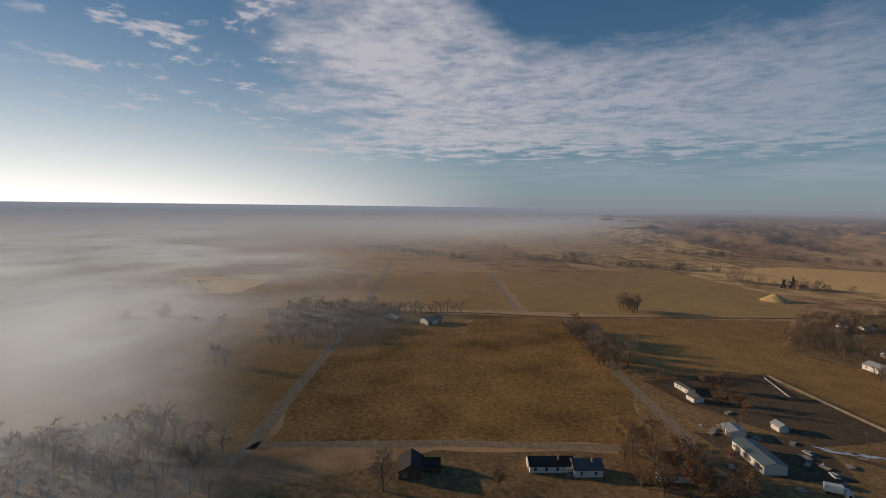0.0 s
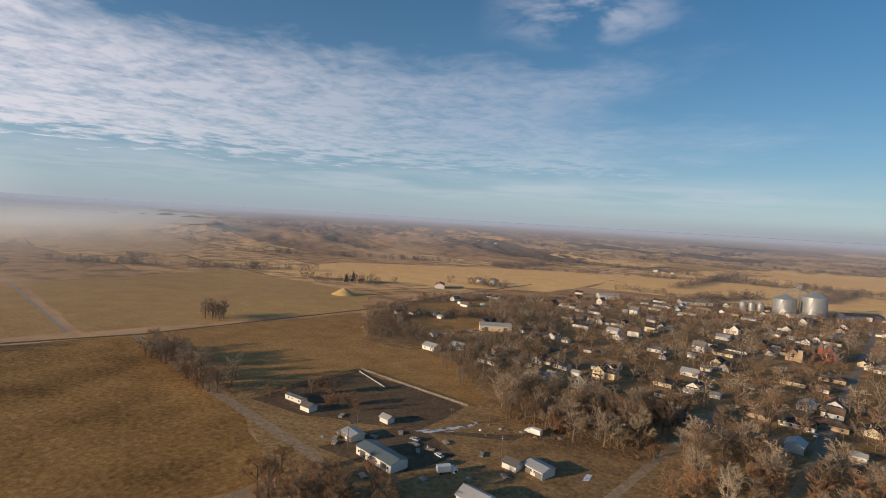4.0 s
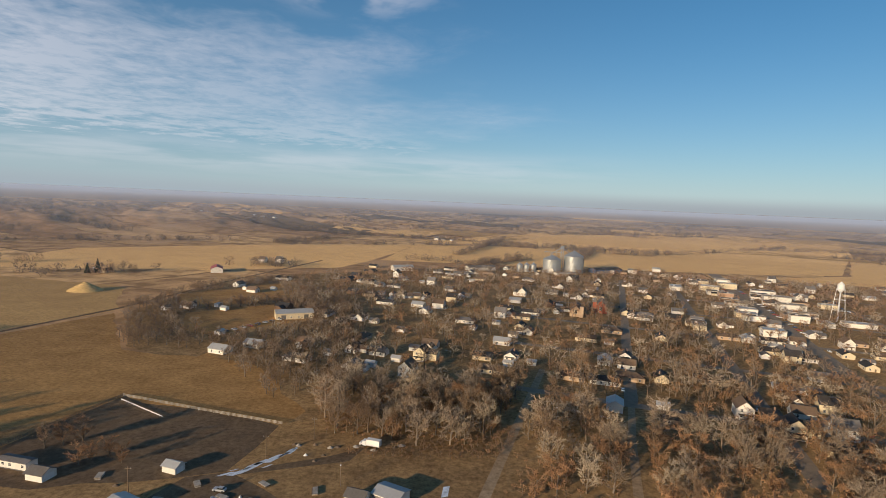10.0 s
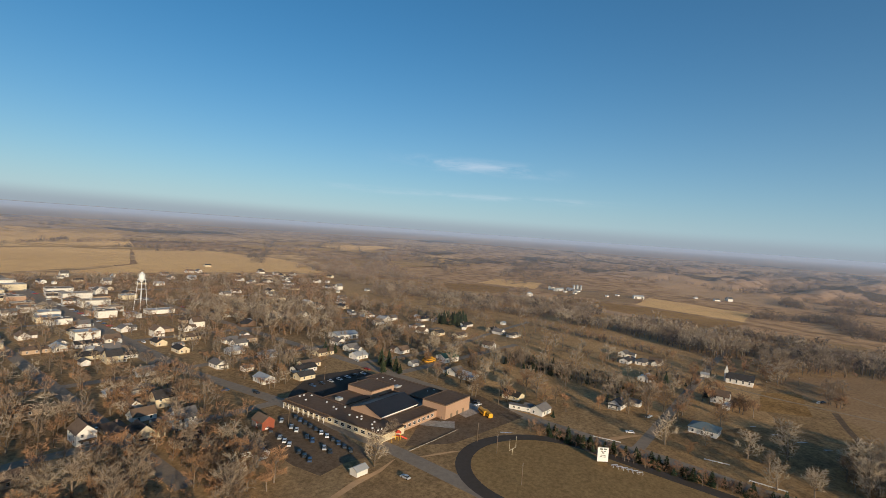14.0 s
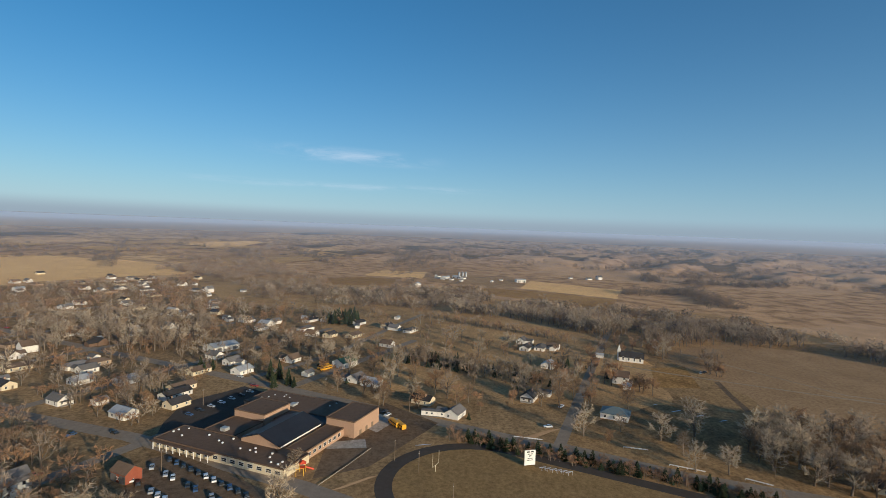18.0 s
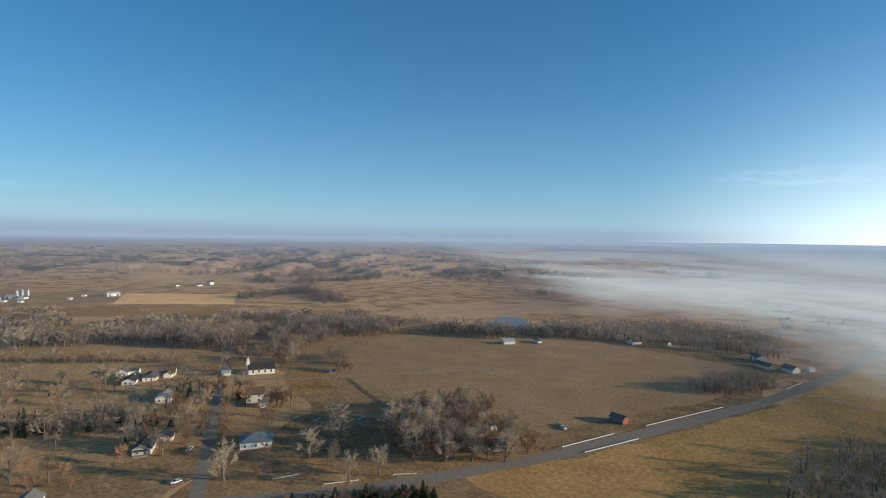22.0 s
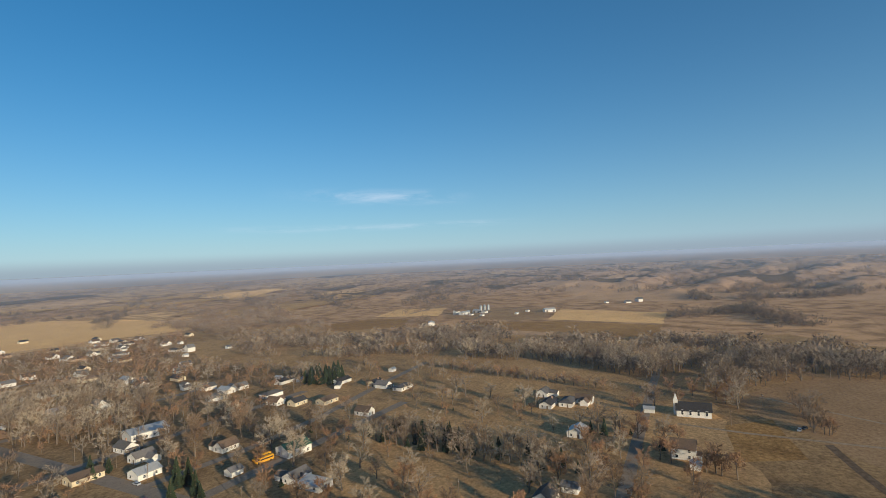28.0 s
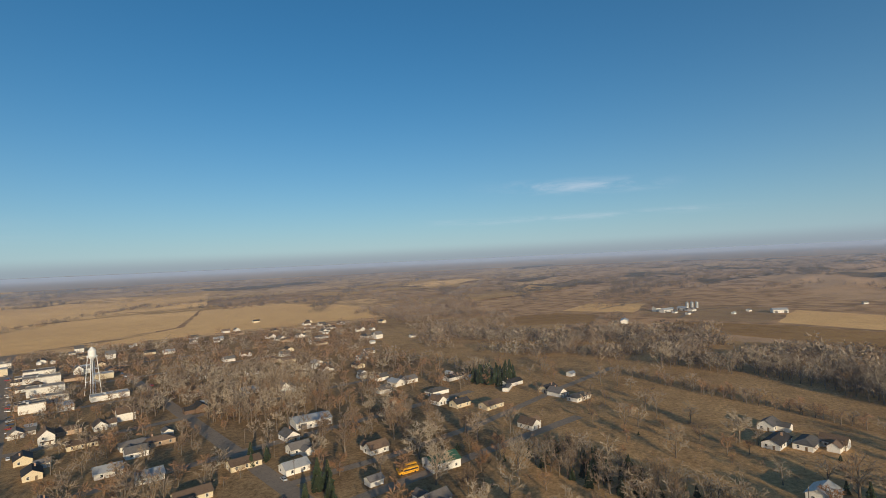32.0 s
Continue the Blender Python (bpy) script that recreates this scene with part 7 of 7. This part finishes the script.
woods("undergrowth", "low brown undergrowth below the bare trees", scatter([(-54, 283), (-41, 226), (29, 217), (18, 164), (70, 174), (151, 150), (198, 209), (112, 240), (66, 285)], 520, 2.8, rng, clear_of), ["bush"], rng, 0.5, 1.2)
woods("river_brush", "low grey brush under the river woods", scatter(RIVER, 420, 4, rng), ["bush"], rng, 0.6, 1.4)
woods("yard_trees", "bare rust and grey trees between the nearer houses", scatter([(62, 285), (112, 236), (200, 215), (250, 300), (180, 380), (60, 360)], 70, 6.5, rng, clear_of), KINDS + ["oak", "rust"], rng, 0.75, 1.15)
woods("school_street_trees", "bare rust and brown yard trees near the school", scatter([(140, 205), (200, 207), (236, 216), (300, 244), (336, 300), (250, 330), (165, 285)], 74, 6.5, rng, lambda x, y: clear_of(x, y, 6.5)), ["oak", "rust", "brown", "grey", "rust"], rng, 0.75, 1.15)
woods("tree_belt", "belt of bare trees and dark evergreens beside the pasture", scatter([(446, 110), (420, 128), (398, 88), (384, 50), (368, 14), (384, 4), (404, 40), (425, 80)], 120, 3.4, rng, lambda x, y: clear_of(x, y, 6)), ["grey", "brown", "fir", "fir", "pale"], rng, 0.6, 0.95)
woods("field_corner_trees", "dark bare thicket at the misty field corner", scatter([(-188, -132), (-190, -80), (-160, -40), (-118, -46), (-128, -120)], 80, 3.6, rng, clear_of), ["brown", "grey"], rng, 0.75, 1.15)
woods("field_hedge", "thin hedge of bare trees at the field's edge", scatter([(487, -130), (427, -113), (423, -122), (484, -141)], 26, 3.0, rng), ["grey", "brown"], rng, 0.5, 0.8)
woods("lot_trees", "bare trees scattered over the eastern lots", scatter([(345, 120), (440, 150), (520, 215), (640, 240), (640, 130), (500, 70), (470, -20), (345, 0)], 60, 9, rng, clear_of), KINDS + ["oak"], rng, 0.6, 1.0)
woods("lot_shrubs", "low rust-brown shrubs round the eastern houses", scatter([(345, 120), (440, 150), (520, 215), (640, 240), (640, 130), (500, 70), (520, -80), (345, -40)], 150, 5, rng, lambda x, y: clear_of(x, y, 5)), ["bush", "bush", "rust_bush"], rng, 0.4, 0.9)
woods("upper_river_belt", "dark belts of trees along the upper valley", [(x0 + (x1 - x0) * f + rng.gauss(0, 16), y0 + (y1 - y0) * f + rng.gauss(0, 16)) for (x0, y0), (x1, y1), k in (((1000, 420), (1250, 640), 120), ((1150, 560), (1600, 760), 140), ((1250, 700), (1500, 1100), 120), ((900, 480), (1050, 700), 90), ((1600, 760), (2100, 900), 100)) for f in [rng.random() for _ in range(k)]], ["grey", "brown"], rng, 0.8, 1.2, fine_shapes="far")
woods("field_hedgerow", "continuous dark hedgerow beside the crop field", scatter([(-288, 232), (-230, 208), (-182, 190), (-184, 180), (-232, 197), (-286, 220)], 80, 3.0, rng), ["bush", "rust_bush", "brown"], rng, 0.6, 1.0)


# ---- mist and painted distance haze ----
def mist_haze_layer(z, high, far, reach, rise, colour, west=0.0, bow=2.0):
    """A thin sheet: fog, thicker to the south-west, or distance haze painted as tint and opacity."""
    m = bpy.data.materials.new("mist")
    m.use_nodes = True
    n, l = m.node_tree.nodes, m.node_tree.links
    n.clear()
    geo = n.new("ShaderNodeNewGeometry")
    sp = n.new("ShaderNodeSeparateXYZ")
    l.new(geo.outputs["Position"], sp.inputs[0])

    def calc(op, a, b=None, c=None):
        k = n.new("ShaderNodeMath")
        k.operation = op
        for i, s in enumerate((a, b, c)):
            if isinstance(s, (int, float)):
                k.inputs[i].default_value = s
            elif s is not None:
                l.new(s, k.inputs[i])
        return k.outputs[0]

    def step(v, lo, hi, top=1.0):
        r = n.new("ShaderNodeMapRange")
        r.interpolation_type = "SMOOTHSTEP"
        r.inputs["From Min"].default_value, r.inputs["From Max"].default_value, r.inputs["To Max"].default_value = lo, hi, top
        l.new(v, r.inputs["Value"])
        return r.outputs[0]

    def wisps(scale, detail):
        mp = n.new("ShaderNodeMapping")
        mp.inputs["Scale"].default_value = (scale, scale * 1.2, scale * 3)
        mp.inputs["Rotation"].default_value = (0, 0, radians(25))
        l.new(geo.outputs["Position"], mp.inputs[0])
        t = n.new("ShaderNodeTexNoise")
        t.inputs["Scale"].default_value, t.inputs["Detail"].default_value = 1.0, detail
        l.new(mp.outputs[0], t.inputs["Vector"])
        return t.outputs["Fac"]

    # the fog lies south of a line that bends away from the town
    bend = step(sp.outputs[0], -150, 350, 490)
    q = calc("SUBTRACT", calc("MULTIPLY", sp.outputs[1], -1), calc("ADD", bend, 88))
    q = calc("ADD", q, step(calc("MULTIPLY", sp.outputs[0], -1), 110, 410, 205))
    # and draws back from the eastern hills
    q = calc("SUBTRACT", q, calc("MULTIPLY", calc("MAXIMUM", calc("ADD", sp.outputs[0], -540), 0.0), 0.6))
    q = calc("MULTIPLY_ADD", wisps(0.0036, 5), 420, calc("ADD", q, -120))
    fog = calc("MULTIPLY", step(q, 10, 300), high)
    fog = calc("MULTIPLY", fog, step(wisps(0.0027, 5), 0.25, 0.6))
    fog = calc("MULTIPLY", fog, calc("SUBTRACT", 1.0, step(sp.outputs[0], 0, 500, 0.42)))
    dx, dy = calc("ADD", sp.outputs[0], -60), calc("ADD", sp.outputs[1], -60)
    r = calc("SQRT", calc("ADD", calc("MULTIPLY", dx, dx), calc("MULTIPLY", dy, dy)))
    # aerial haze painted as opacity of the tinted sheet, growing with distance
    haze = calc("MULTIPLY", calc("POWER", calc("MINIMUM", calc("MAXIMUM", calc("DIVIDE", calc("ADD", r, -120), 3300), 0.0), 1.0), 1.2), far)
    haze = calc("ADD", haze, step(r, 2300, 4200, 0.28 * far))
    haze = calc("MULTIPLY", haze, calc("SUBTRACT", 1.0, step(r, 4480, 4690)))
    # sheet made more opaque on the sun's side to paint in the bright glare
    veil = calc("MULTIPLY", step(calc("SUBTRACT", calc("MULTIPLY", sp.outputs[0], -1), calc("MULTIPLY", sp.outputs[1], 0.75)), 0, 900, west), step(r, 120, 1900))
    veil = calc("MULTIPLY", veil, calc("SUBTRACT", 1.0, step(r, reach * 0.95, reach * 0.995)))
    fog = calc("MULTIPLY", fog, calc("SUBTRACT", 1.0, step(r, reach * 0.76, reach * 0.985)))
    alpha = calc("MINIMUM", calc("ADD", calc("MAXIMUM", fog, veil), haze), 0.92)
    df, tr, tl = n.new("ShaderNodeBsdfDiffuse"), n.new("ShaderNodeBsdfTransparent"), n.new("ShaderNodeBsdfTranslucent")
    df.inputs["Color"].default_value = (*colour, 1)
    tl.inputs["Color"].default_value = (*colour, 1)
    # normal leaned toward the sun: brightens the flat sheet as scattering droplets would
    face = n.new("ShaderNodeCombineXYZ")
    face.inputs[0].default_value, face.inputs[1].default_value, face.inputs[2].default_value = math.sin(sb) * 0.55, math.cos(sb) * 0.55, 0.83
    l.new(face.outputs[0], df.inputs["Normal"])
    body, mx, out = n.new("ShaderNodeMixShader"), n.new("ShaderNodeMixShader"), n.new("ShaderNodeOutputMaterial")
    body.inputs[0].default_value = 0.05
    l.new(df.outputs[0], body.inputs[1])
    l.new(tl.outputs[0], body.inputs[2])
    l.new(alpha, mx.inputs[0])
    l.new(tr.outputs[0], mx.inputs[1])
    l.new(body.outputs[0], mx.inputs[2])
    l.new(mx.outputs[0], out.inputs[0])
    bm = bmesh.new()
    last = None
    for k in range(17):
        rr = max(reach * k / 16, 1.0)
        ring = [bm.verts.new((100 + rr * math.sin(a), 200 + rr * math.cos(a), z + rise * (rr / reach) ** bow)) for a in (2 * math.pi * i / 72 for i in range(72))]
        if last:
            for i in range(72):
                bm.faces.new((last[i], ring[i], ring[(i + 1) % 72], last[(i + 1) % 72]))
        else:
            bm.faces.new(ring)
        last = ring
    bmesh.ops.recalc_face_normals(bm, faces=bm.faces[:])
    ob = part("mist", bm, m, smooth=True)
    return tagged(ob, "thin tinted sheet standing in for mist and distance haze", "mist", kind="stuff")


mist_haze_layer(10, 0.88, 0.0, 3200, 12, (0.84, 0.92, 1.0))
mist_haze_layer(26, 0.74, 0.0, 4700, 84, (0.84, 0.92, 1.0), 0.72)
# the blue sheet carries no fog, only haze put into its colour
mist_haze_layer(42, 0.0, 0.72, 4700, 66, (0.40, 0.49, 0.67), bow=1.5)
